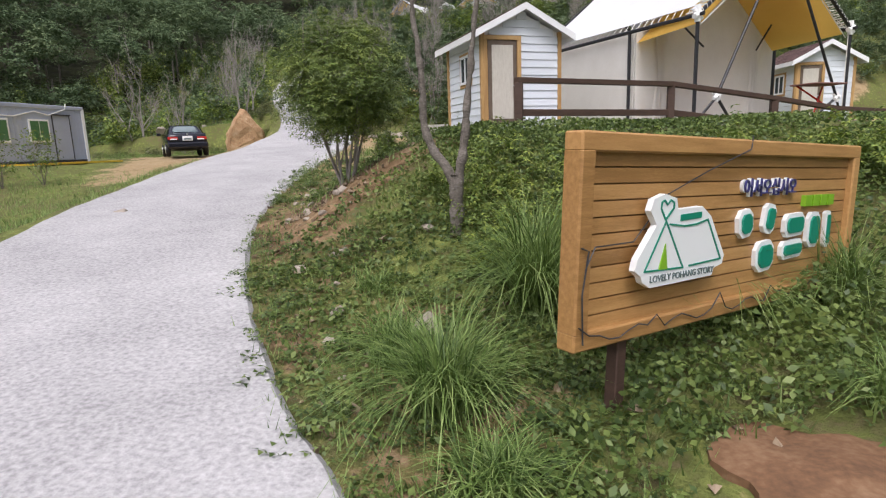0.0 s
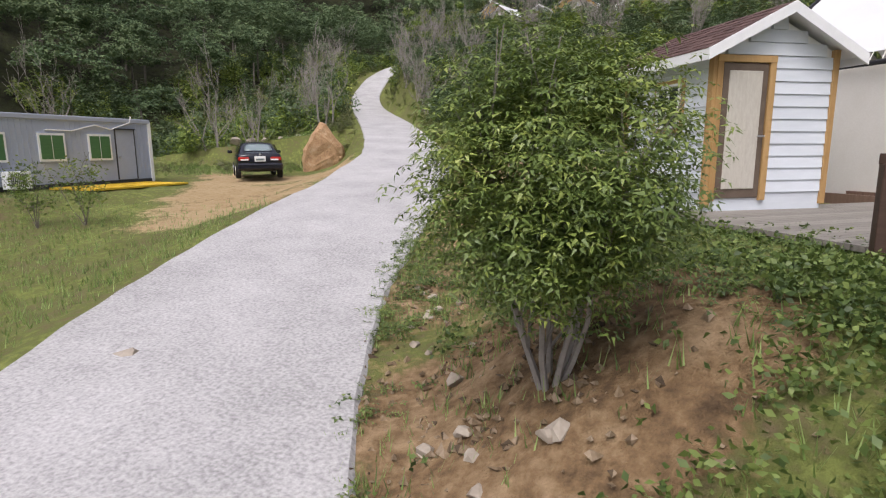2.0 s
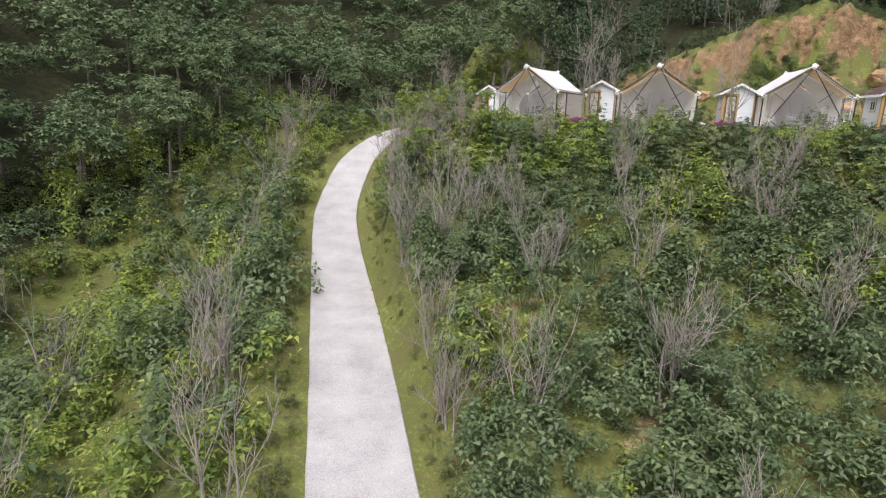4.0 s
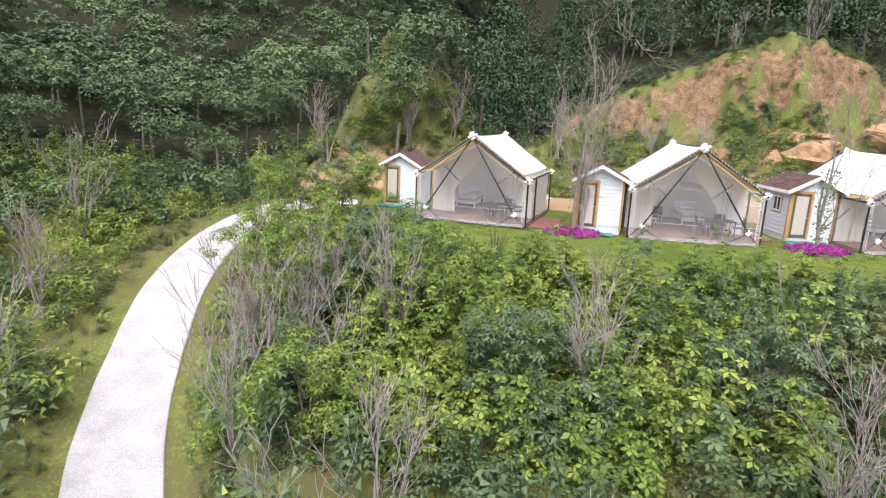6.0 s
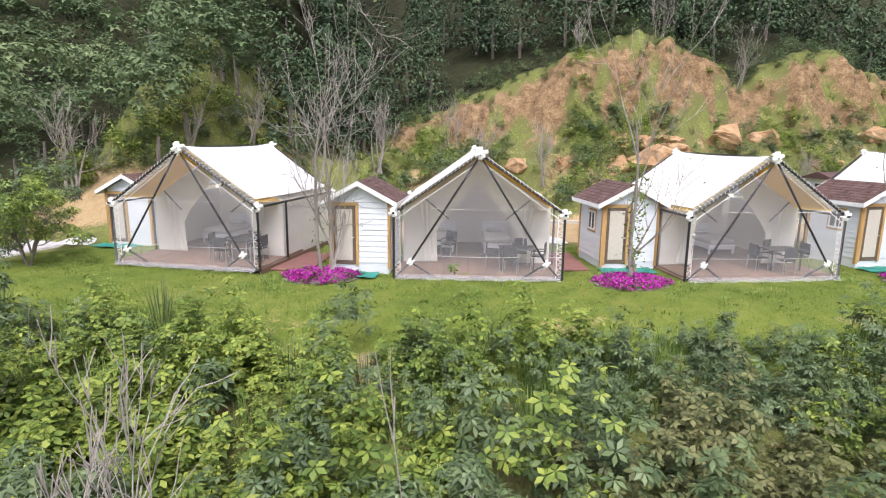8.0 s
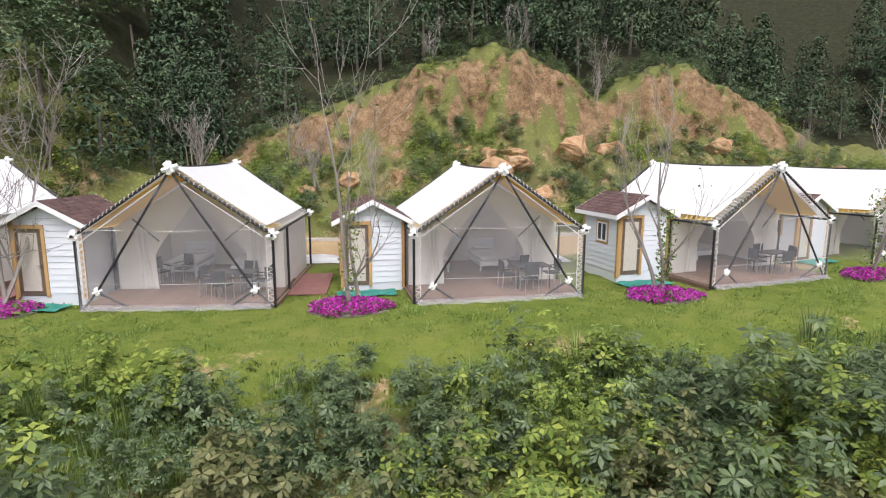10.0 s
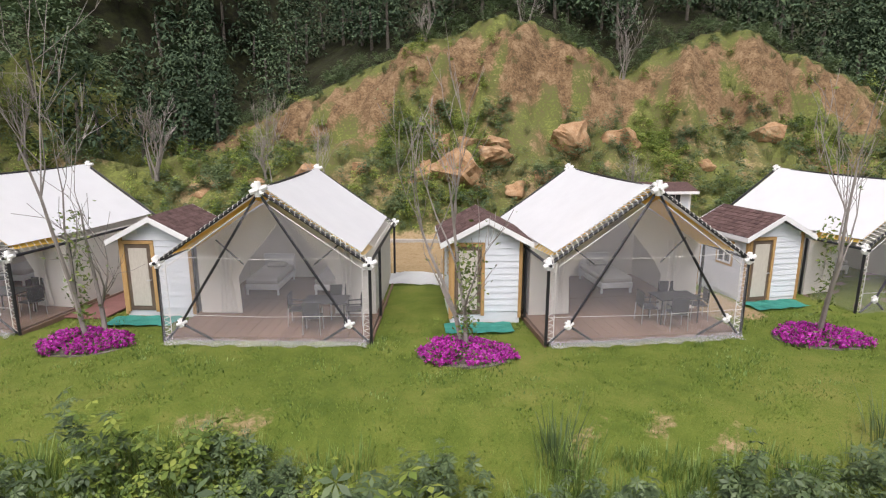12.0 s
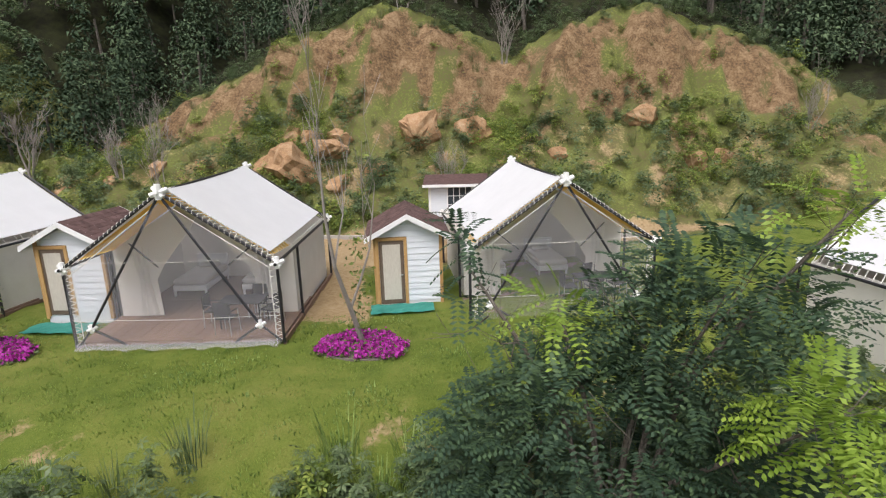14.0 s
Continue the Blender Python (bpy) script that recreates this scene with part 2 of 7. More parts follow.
def tube(bm, points, radii, sides=6, cap=True):
    """A tube along points."""
    pts = [Vector(p) for p in points]
    if not isinstance(radii, (list, tuple)):
        radii = [radii] * len(pts)
    rings = []
    for i, p in enumerate(pts):
        way = (pts[min(i + 1, len(pts) - 1)] - pts[max(i - 1, 0)]).normalized()
        side = way.cross(Vector((0, 0, 1)))
        if side.length < 0.05:
            side = way.cross(Vector((0, 1, 0)))
        side.normalize()
        up = side.cross(way)
        rings.append([bm.verts.new(p + radii[i] * (math.cos(a) * side + math.sin(a) * up)) for a in [2 * math.pi * k / sides for k in range(sides)]])
    for a, b in zip(rings, rings[1:]):
        for k in range(sides):
            bm.faces.new((a[k], a[(k + 1) % sides], b[(k + 1) % sides], b[k]))
    if cap:
        bm.faces.new(rings[0])
        bm.faces.new(rings[-1][::-1])
    return bm


def prism(bm, outline, axis, a, b):
    """An outline of (u, v) drawn out along an axis from a to b; for axis y: u is x, v is z; for axis x: u is y, v is z; for z: u x, v y."""
    def at(u, v, w):
        return {"y": (u, w, v), "x": (w, u, v), "z": (u, v, w)}[axis]
    p = [bm.verts.new(at(u, v, a)) for u, v in outline]
    q = [bm.verts.new(at(u, v, b)) for u, v in outline]
    n = len(outline)
    bm.faces.new(p)
    bm.faces.new(q[::-1])
    for i in range(n):
        bm.faces.new((p[i], q[i], q[(i + 1) % n], p[(i + 1) % n]))
    bmesh.ops.recalc_face_normals(bm, faces=bm.faces)
    return bm


def leaves(centres, normals, size, aspect=0.5, spread=0.9, rng=RNG, bend=0.25):
    """Corners of diamond leaves of two bent triangles-quads at the given places."""
    n = len(centres)
    way = rng.normal(size=(n, 3))
    way += spread * 0 + normals * 0.6
    way[:, 2] *= 0.6
    way /= np.linalg.norm(way, axis=1)[:, None] + 1e-9
    side = np.cross(way, rng.normal(size=(n, 3)))
    side /= np.linalg.norm(side, axis=1)[:, None] + 1e-9
    nor = np.cross(way, side)
    s = (size * rng.uniform(0.6, 1.3, n))[:, None]
    a = centres - way * s * 0.5
    b = centres + side * s * aspect * 0.5 + nor * s * bend * 0.3
    c = centres + way * s * 0.5 - nor * s * bend * 0.4
    d = centres - side * s * aspect * 0.5 + nor * s * bend * 0.3
    return np.stack([a, b, c, d], 1).reshape(-1, 3)


def sprays(centres, outward, size, leaflets=5, rng=RNG, width=0.42, droop=0.25, kite=False):
    """Corners of compound leaves: a fan of leaflets at each place, turned up and outward."""
    n = len(centres)
    up = outward * 0.55 + np.array((0, 0, 0.9)) + rng.normal(size=(n, 3)) * 0.28
    up /= np.linalg.norm(up, axis=1)[:, None]
    e1 = np.cross(up, rng.normal(size=(n, 3)))
    e1 /= np.linalg.norm(e1, axis=1)[:, None] + 1e-9
    e2 = np.cross(up, e1)
    s = (size * rng.uniform(0.7, 1.3, n))[:, None]
    out = []
    for k in range(leaflets):
        a = 2 * np.pi * k / leaflets + 0.25 * np.sin(7.0 * k)
        way = e1 * math.cos(a) + e2 * math.sin(a)
        side = -e1 * math.sin(a) + e2 * math.cos(a)
        tip = centres + way * s - up * s * droop
        mid = centres + way * s * 0.30
        if kite:
            half = centres + way * s * 0.55 - up * s * droop * 0.25
            out.append(np.stack([centres + way * s * 0.05, half + side * s * width * 0.5, tip, half - side * s * width * 0.5], 1))
        else:
            out.append(np.stack([mid + side * s * width * 0.5, tip, mid - side * s * width * 0.5], 1))
    return np.concatenate(out).reshape(-1, 3)


def blob_points(rng, n, centre, radii, shell=0.55):
    """Points in the outer part of an ellipsoid, and the ways out of it."""
    v = rng.normal(size=(n, 3))
    v /= np.linalg.norm(v, axis=1)[:, None]
    r = shell + (1 - shell) * rng.random((n, 1)) ** 0.7
    return np.asarray(centre) + v * r * np.asarray(radii), v


# ---- the land ----
ROAD = [(25.0, -57, -17.1), (20.2, -45.4, -16.3), (17.3, -41.1, -15.85), (16.06, -39.76, -15.72), (14.34, -37.5, -15.5), (12.8, -34.85, -15.25), (11.65, -32.5, -15.05), (10.85, -30.5, -14.88), (10.2, -28.2, -14.6), (9.2, -24.4, -14.17),
        (8.25, -21.1, -13.88), (6.5, -16.2, -13.27), (5.0, -13.1, -12.75), (2.95, -9.4, -12.15), (1.2, -6.5, -11.75), (-1.15, -2.5, -11.2), (-4.4, 3.0, -10.55), (-8.4, 9.4, -9.7), (-12.4, 15.8, -8.6), (-15.5, 21.2, -7.0),
        (-17.4, 26.4, -5.2), (-18.1, 30.2, -3.6), (-17.6, 34.0, -2.0), (-15.8, 37.6, -1.0), (-11.8, 40.8, -0.5), (-5.0, 42.6, -0.05), (1.5, 42.6, 0.0)]


def smooth_line(points, per=8):
    p = [Vector(q) for q in points]
    out = []
    for i in range(len(p) - 1):
        a, b, c, d = p[max(i - 1, 0)], p[i], p[i + 1], p[min(i + 2, len(p) - 1)]
        for k in range(per):
            t = k / per
            out.append(0.5 * ((2 * b) + (c - a) * t + (2 * a - 5 * b + 4 * c - d) * t * t + (3 * b - a - 3 * c + d) * t ** 3))
    out.append(p[-1])
    return out


ROADLINE = smooth_line(ROAD)
RL = np.array([tuple(v) for v in ROADLINE])
RT = np.gradient(RL[:, :2], axis=0)
RT /= np.linalg.norm(RT, axis=1)[:, None]
RS = np.gradient(RL[:, 2]) / np.maximum(np.linalg.norm(np.gradient(RL[:, :2], axis=0), axis=1), 1e-6)
ROAD_HALF = 1.8


def beside_road(x, y, least=3.0):
    """The place itself, or one pushed off the lane to its nearer side."""
    d = RL[:, :2] - (x, y)
    i = int((d ** 2).sum(1).argmin())
    off = (x - RL[i, 0]) * RT[i, 1] - (y - RL[i, 1]) * RT[i, 0]
    if abs(off) >= least:
        return x, y
    k = (least if off > 0 else -least) - off
    return x + RT[i, 1] * k, y - RT[i, 0] * k


def step(a, b, x):
    t = np.clip((x - a) / (b - a), 0, 1)
    return t * t * (3 - 2 * t)


FRONT_X = np.array([-40, -9, -4, 4, 10, 16, 22, 28, 34, 40, 48, 70.0])
FRONT_Y = np.array([27, 26.5, 25.5, 23.2, 23.4, 23.8, 23.8, 24.2, 25.5, 28, 32, 42.0])
TOP_X = np.array([-30, -12, -4, 4, 12, 19, 26, 31, 37, 41.5, 48, 55, 60, 65, 80.0])
TOP_Z = np.array([3.0, 2.6, 3.6, 6.0, 8.8, 11.3, 13.2, 12.0, 9.3, 11.6, 12.6, 11.0, 8.0, 5.5, 5.0])


def wave(x, y, f, seed):
    return np.sin(x * f + seed) * np.cos(y * f * 1.13 - seed * 2.1) + 0.5 * np.sin(x * f * 2.3 - y * f * 1.7 + seed * 3)


def bend_parts(s):
    """How far the terrace curves: the turn in radians, the line of the tents and its shift, along the row."""
    c = np.clip(s, -16, 54)
    turn = np.radians(0.52 * (c - 11.8))
    line = 27.9 + 0.0045 * (c - 12.0) ** 2
    shift = -0.8 - 0.024 * (c - 15) - 0.0012 * (c - 15) ** 2
    return turn, line, shift, 0.35 + 0.0018 * (c - 14.0) ** 2


def lever(d):
    """The curve is strongest at the tents and weaker on the hill behind them."""
    return np.clip(d, -14, 7) + 0.4 * np.clip(d - 7, 0, 30)


def bend(x, y):
    """From a straight terrace to the curved one, for places above the slope."""
    x, y = np.asarray(x, float), np.asarray(y, float)
    turn, line, shift, lift = bend_parts(x)
    d = y - line
    return x + shift - np.sin(turn) * lever(d), line + lift + d


def unbend(x, y):
    x, y = np.asarray(x, float), np.asarray(y, float)
    s = x.copy()
    for _ in range(9):
        turn, line, shift, lift = bend_parts(s)
        s = 0.4 * s + 0.6 * (x - shift + np.sin(turn) * lever(y - line - lift))
    turn, line, shift, lift = bend_parts(s)
    k = step(8, 20, y)
    return x + k * (s - x), y - k * lift


def bent(x, y):
    a, b = bend(x, y)
    return float(a), float(b)


def road_near(x, y):
    """Distance to the right of the road's line, and its height there."""
    shape = x.shape
    p = np.stack([x.ravel(), y.ravel()], 1)
    best = np.full(len(p), 1e9)
    s = np.zeros(len(p))
    z = np.zeros(len(p))
    for i in range(len(RL)):
        d = p - RL[i, :2]
        q = (d ** 2).sum(1)
        m = q < best
        best[m] = q[m]
        s[m] = d[m, 0] * RT[i, 1] - d[m, 1] * RT[i, 0]
        along = d[m, 0] * RT[i, 0] + d[m, 1] * RT[i, 1]
        z[m] = RL[i, 2] + RS[i] * np.clip(along, -0.8, 0.8)
    far = np.sqrt(best)
    return (np.sign(s) * far).reshape(shape), z.reshape(shape)


def land(x, y):
    x, y = np.asarray(x, float), np.asarray(y, float)
    s, zr = road_near(x, y)
    bx, by = unbend(x, y)
    u = by - np.interp(bx, FRONT_X, FRONT_Y)
    # the foot of the slope draws back to the east, along the low wall
    foot = 2.2 + np.clip(0.42 * (x - 8.9), -2.2, 9.0)
    u = u - foot * (1 - step(-27, -10, u))
    # lower ground beside the road
    lower = np.where(y < -4, np.interp(y, [-56, -45, -40, -36, -31, -27, -20, -6], [-17.0, -16.4, -16.0, -15.6, -15.1, -14.5, -13.9, -13.5]), -13.4)
    # the mound with the deck, beside the first hut
    mound = step(-36.8, -32.6, y - 0.10 * (x - 18)) * step(13.6, 17.2, x + 0.15 * (y + 32)) * (1 - step(-25.5, -22.5, y - 0.8 * (x - 18)))
    lower = lower + mound * (np.clip(-13.95 - lower, 0, 3))
    # the planted slope up to the lawn
    slope = np.interp(u, [-29.5, -27.2, -16, -7, -1.0, 0.8], [-13.4, -11.8, -6.2, -2.6, -0.35, 0.0])
    slope = slope + 0.35 * wave(x, y, 0.5, 1.0) * step(-27, -22, u) * (1 - step(-6, -1, u))
    right = np.where(u < -29.5, lower, np.maximum(slope, -13.4))
    # the hill behind the tents, dug away to bare earth
    top = np.interp(bx, TOP_X, TOP_Z)
    back = 42.0 + 0.10 * np.clip(bx - 30, 0, 40)
    v = by - back
    x0, y0, x, y = x, y, bx, by
    rough = 0.35 * wave(x, y, 0.55, 4.0) + 0.22 * wave(x, y, 1.4, 2.0) + 0.10 * wave(x, y, 2.9, 5.0)
    vv = v + 0.40 * wave(x, 0.25 * y, 0.85, 1.7) + 0.30 * wave(x, 0.4 * y, 2.3, 0.6) + 0.35 * wave(x, 0.0 * y, 0.27, 3.0)
    foot = 0.52 * top
    talus = np.interp(vv, [0, 1.5, 6, 10.0], [0, 0.8, 3.3, 5.0]) + (foot - 5.0) * step(5, 10, vv)
    cut = talus + (top - foot) * (0.60 * step(9.0, 12.0, vv) + 0.40 * step(10.5, 15.0, vv)) + rough * step(1, 4, v) * (1 - 0.6 * step(13, 16, v))
    beyond = np.clip(v - 15, 0, 400) * 0.42
    hill = np.where(v > 0, np.maximum(cut, 0) + beyond, 0)
    right = right + hill
    x, y = x0, y0
    # left of the road the ground falls to a hollow
    d = np.clip(-s - ROAD_HALF, 0, None)
    left = np.maximum(zr - 0.12 - 0.34 * np.clip(d - 1.0, 0, None) * step(-14, -2, y), -14.35 + 0.0 * y)
    left = np.where(y < -8, np.minimum(left, np.where(d > 0.3, lower - 0.45 * step(0.6, 3.0, d), zr)), left)
    # blend of both sides over the road's bed
    side = np.maximum(step(-1.2, 1.2, s), step(-16.5, -13.0, x) * step(28, 32, y) * (1 - step(-1.5, 1.5, 38.2 - y) * 0))
    w = step(ROAD_HALF - 0.25, ROAD_HALF + np.where((y > 8) & (x < -9), 6.5, np.where(y > -6, 2.4, 1.5)), np.abs(s))
    z = (1 - w) * (zr - np.where(y > -6, 0.12, 0.05)) + w * (side * right + (1 - side) * left)
    # level pad of the site cabin
    pad = (1 - step(-2.0, 0.2, x)) * step(-31, -28, y) * (1 - step(-18.8, -16.8, y)) * step(-16, -12, x)
    z = z * (1 - pad) - 14.34 * pad
    # wooded mountain round the left and the back
    m1 = np.clip(-x - 27 + 0.15 * y, 0, None)
    m2 = np.clip(y - 47 + 0.5 * np.clip(x + 30, 0, 24), 0, None) * (1 - step(-16, 0, x))
    mount = np.sqrt(m1 ** 2 + m2 ** 2)
    z = z + 0.52 * mount + 0.02 * np.clip(mount, 0, 60) * wave(x, y, 0.11, 5.0)
    east = np.clip(x - 66, 0, None)
    z = z + 0.3 * east * step(10, 40, y)
    return z


def ground(x, y):
    return float(land(np.array([x]), np.array([y]))[0])


def land_sheet():
    """One sheet, fine where the camera passes and coarse to the horizon."""
    def axis(lo, hi, fine_lo, fine_hi, fine, growth):
        out = list(np.arange(fine_lo, fine_hi + 1e-6, fine))
        d, p = fine, fine_hi
        while p < hi:
            d *= growth
            p += d
            out.append(p)
        d, p = fine, fine_lo
        while p > lo:
            d *= growth
            p -= d
            out.insert(0, p)
        return np.array(out)
    xs = axis(-420, 420, -30, 62, 0.4, 1.12)
    ys = axis(-300, 420, -50, 62, 0.4, 1.12)
    gx, gy = np.meshgrid(xs, ys)
    gz = land(gx, gy)
    gz = np.minimum(gz, 150)
    gz = gz + 0.03 * wave(gx, gy, 3.1, 1.0) * (np.abs(gx) < 70)
    verts = np.stack([gx, gy, gz], -1).reshape(-1, 3)
    nx, ny = len(xs), len(ys)
    i = np.arange((nx - 1) * (ny - 1))
    r, c = i // (nx - 1), i % (nx - 1)
    a = r * nx + c
    quads = np.stack([a, a + 1, a + nx + 1, a + nx], 1)
    me = bpy.data.meshes.new("ground")
    me.vertices.add(len(verts))
    me.vertices.foreach_set("co", verts.astype(np.float32).ravel())
    me.loops.add(quads.size)
    me.loops.foreach_set("vertex_index", quads.astype(np.int32).ravel())
    me.polygons.add(len(quads))
    me.polygons.foreach_set("loop_start", np.arange(0, quads.size, 4, dtype=np.int32))
    me.polygons.foreach_set("use_smooth", [True] * len(quads))
    me.update(calc_edges=True)
    # what covers the ground: lawn, bare earth, near-black woodland floor, clay; the rest is rough grass
    x, y = verts[:, 0], verts[:, 1]
    s, zr = road_near(x, y)
    wx, wy = x, y
    x, y = unbend(x, y)
    u = y - np.interp(x, FRONT_X, FRONT_Y)
    back = 42.0 + 0.10 * np.clip(x - 30, 0, 40)
    v = y - back
    lawn = step(-3.2, -0.9, u + 0.7 * wave(x, y, 0.7, 2.0)) * (1 - step(9.5, 11.5, u)) * step(-12, -9, x)
    x, y = wx, wy
    lot = np.maximum(step(-22.6, -20.6, y - 0.45 * (x - 12.8) + 0.6 * wave(x, y, 0.9, 1.0)), (1 - step(2.6, 4.4, s + 0.5 * wave(x, y, 0.8, 0.4))) * step(-30, -27, y)) * (1 - step(-4.4, -2.2, y - np.clip(0.42 * (x - 8.9), 0, 9) + 4.4 + 0.5 * wave(x, y, 0.7, 2.2))) * step(1.5, 2.6, s)
    lotleft = step(-27.6, -24.2, y + 0.1 * x + 0.9 * wave(x, y, 0.6, 2.0)) * (1 - step(-15.5, -12.5, y + 0.2 * x)) * step(1.4, 2.6, -s) * (1 - step(7.5, 10.0, -s - 0.25 * (y + 20))) * (0.74 + 0.22 * wave(x, y, 0.9, 3.1))
    x, y = unbend(wx, wy)
    vv = v + 0.40 * wave(x, 0.25 * y, 0.85, 1.7) + 0.35 * wave(x, 0.0 * y, 0.27, 3.0)
    green = step(-0.1, 0.7, wave(x, 0.6 * y, 0.42, 2.2) + 0.6 * wave(x, y, 1.2, 1.2)) * (1 - 0.45 * step(11, 12.5, vv))
    cutface = step(8.4, 10.6, vv + 1.0 * wave(x, y, 0.5, 1.0)) * (1 - step(12.6, 14.2, vv)) * step(-6, 4, x) * (1 - step(58, 64, x)) * (1 - 0.75 * green)
    rim = step(-3.2, -1.4, u) * (1 - step(0.2, 1.5, u)) * step(0.25, 0.8, wave(x, y, 0.75, 1.0) + 0.4 * wave(x, y, 2.1, 3.0)) * 0.50 * step(-4, 4, x)
    cutface = np.maximum(cutface, step(3.0, 5.0, v) * (1 - step(9, 11, v)) * 0.55 * step(0.1, 0.9, wave(x, y, 0.55, 6.1)) * step(0, 6, x))
    talus = step(-1.0, 1.5, v) * (1 - step(7, 9.5, v)) * (0.30 + 0.22 * wave(x, y, 0.6, 1.5)) * step(-14, -6, x)
    lane = step(10.5, 12, u) * (1 - step(-0.5, 1.2, v)) * step(-22, -14, x) * 0.8
    x, y = wx, wy
    verge = (1 - step(-29.5, -27, y)) * step(1.5, 1.9, s) * (1 - step(2.6, 5.0, s + 0.5 * wave(x, y, 1.3, 0.5))) * (0.5 + 0.12 * wave(x, y, 1.7, 2.5))
    verge = np.maximum(verge, (1 - step(1.3, 2.3, np.hypot(x - 15.6, y + 33.3) + 0.25 * wave(x, y, 1.6, 0.5))) * step(1.7, 2.1, s))
    scar = step(0.35, 0.9, wave(x, y, 0.33, 7.5)) * step(-26, -23, u) * (1 - step(-19, -16, u)) * step(3, 5, s) * 0.8
    bank = (x < -5) * step(41, 44, y) * (1 - step(44.5, 47, y)) * 0.6 * (x > -26)
    # a trodden way between two plots up to the back lane, and bare soil under the locust
    k = np.clip((40.6 - y) / 9.2, 0, 1)
    track = (1 - step(0.75, 1.5, np.abs(x - (25.4 + 3.6 * k)) + 0.2 * wave(x, y, 1.4, 0.8))) * step(30.6, 32.0, y) * (1 - step(40.5, 42, y))
    bald = 1 - step(0.8, 1.8, np.hypot(x - 39.4, y - 27.3) + 0.3 * wave(x, y, 1.3, 2.0))
    earth = np.clip(np.maximum.reduce([lot, lotleft, talus, lane, scar, bank, rim, 0.9 * track, bald]), 0, 1)
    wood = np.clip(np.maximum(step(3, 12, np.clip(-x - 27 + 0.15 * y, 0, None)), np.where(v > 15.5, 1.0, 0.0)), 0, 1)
    cutface = np.maximum(cutface, verge)
    for name, value in (("lawn", lawn), ("earth", earth), ("wood", wood), ("cut", cutface)):
        at = me.attributes.new(name, "FLOAT", "POINT")
        at.data.foreach_set("value", np.asarray(value, np.float32))
    return me


def ground_material():
    m = bpy.data.materials.new("ground cover")
    m.use_nodes = True
    nt = m.node_tree
    n, lk = nt.nodes, nt.links
    bsdf = n["Principled BSDF"]
    co = n.new("ShaderNodeTexCoord")

    def noise_tex(scale, detail=6):
        t = n.new("ShaderNodeTexNoise")
        t.inputs["Scale"].default_value, t.inputs["Detail"].default_value, t.inputs["Roughness"].default_value = scale, detail, 0.62
        lk.new(co.outputs["Object"], t.inputs["Vector"])
        return t.outputs["Fac"]

    def ramp(fac, colors):
        r = n.new("ShaderNodeValToRGB")
        els = r.color_ramp.elements
        while len(els) < len(colors):
            els.new(0.5)
        for i, c in enumerate(colors):
            els[i].position, els[i].color = 0.38 + 0.24 * i / (len(colors) - 1), (*c, 1)
        lk.new(fac, r.inputs[0])
        return r.outputs[0]

    def blend(fac, a, b):
        mx = n.new("ShaderNodeMix")
        mx.data_type = "RGBA"
        lk.new(fac, mx.inputs[0])
        lk.new(a, mx.inputs[6])
        lk.new(b, mx.inputs[7])
        return mx.outputs[2]

    def mixf(a, b, k):
        mx = n.new("ShaderNodeMix")
        mx.data_type = "FLOAT"
        mx.inputs[0].default_value = k
        lk.new(a, mx.inputs[2])
        lk.new(b, mx.inputs[3])
        return mx.outputs[0]

    big, mid, small, tiny = noise_tex(0.25), noise_tex(1.3), noise_tex(7.0), noise_tex(45.0, 3)
    rough_grass = ramp(mixf(mixf(big, mid, 0.5), small, 0.5), [(0.14, 0.108, 0.06), (0.112, 0.128, 0.036), (0.205, 0.23, 0.062)])
    lawn = ramp(mixf(mixf(big, mid, 0.5), tiny, 0.35), [(0.062, 0.100, 0.014), (0.120, 0.160, 0.025), (0.195, 0.20, 0.05)])
    earth = ramp(mixf(mixf(big, mid, 0.55), small, 0.45), [(0.255, 0.176, 0.088), (0.335, 0.242, 0.132), (0.40, 0.302, 0.178)])
    clay = ramp(mixf(mid, small, 0.5), [(0.075, 0.048, 0.027), (0.19, 0.122, 0.064), (0.31, 0.218, 0.128)])
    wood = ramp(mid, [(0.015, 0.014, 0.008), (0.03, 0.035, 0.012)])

    def mask(name, soft):
        at = n.new("ShaderNodeAttribute")
        at.attribute_name = name
        add = n.new("ShaderNodeMath")
        add.operation = "ADD"
        lk.new(at.outputs["Fac"], add.inputs[0])
        jit = n.new("ShaderNodeMath")
        jit.operation = "MULTIPLY_ADD"
        lk.new(mixf(mid, small, 0.45), jit.inputs[0])
        jit.inputs[1].default_value, jit.inputs[2].default_value = soft, -soft / 2
        lk.new(jit.outputs[0], add.inputs[1])
        mr = n.new("ShaderNodeMapRange")
        mr.inputs[1].default_value, mr.inputs[2].default_value = 0.38, 0.62
        lk.new(add.outputs[0], mr.inputs[0])
        return mr.outputs[0]

    c = blend(mask("lawn", 0.9), rough_grass, lawn)
    c = blend(mask("earth", 1.6), c, earth)
    c = blend(mask("cut", 2.2), c, clay)
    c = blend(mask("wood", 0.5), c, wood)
    lk.new(c, bsdf.inputs["Base Color"])
    bsdf.inputs["Roughness"].default_value = 0.95
    bsdf.inputs["Specular IOR Level"].default_value = 0.2
    b = n.new("ShaderNodeBump")
    b.inputs["Strength"].default_value, b.inputs["Distance"].default_value = 0.8, 0.12
    lk.new(mixf(mixf(mid, small, 0.6), tiny, 0.25), b.inputs["Height"])
    lk.new(b.outputs[0], bsdf.inputs["Normal"])
    return m


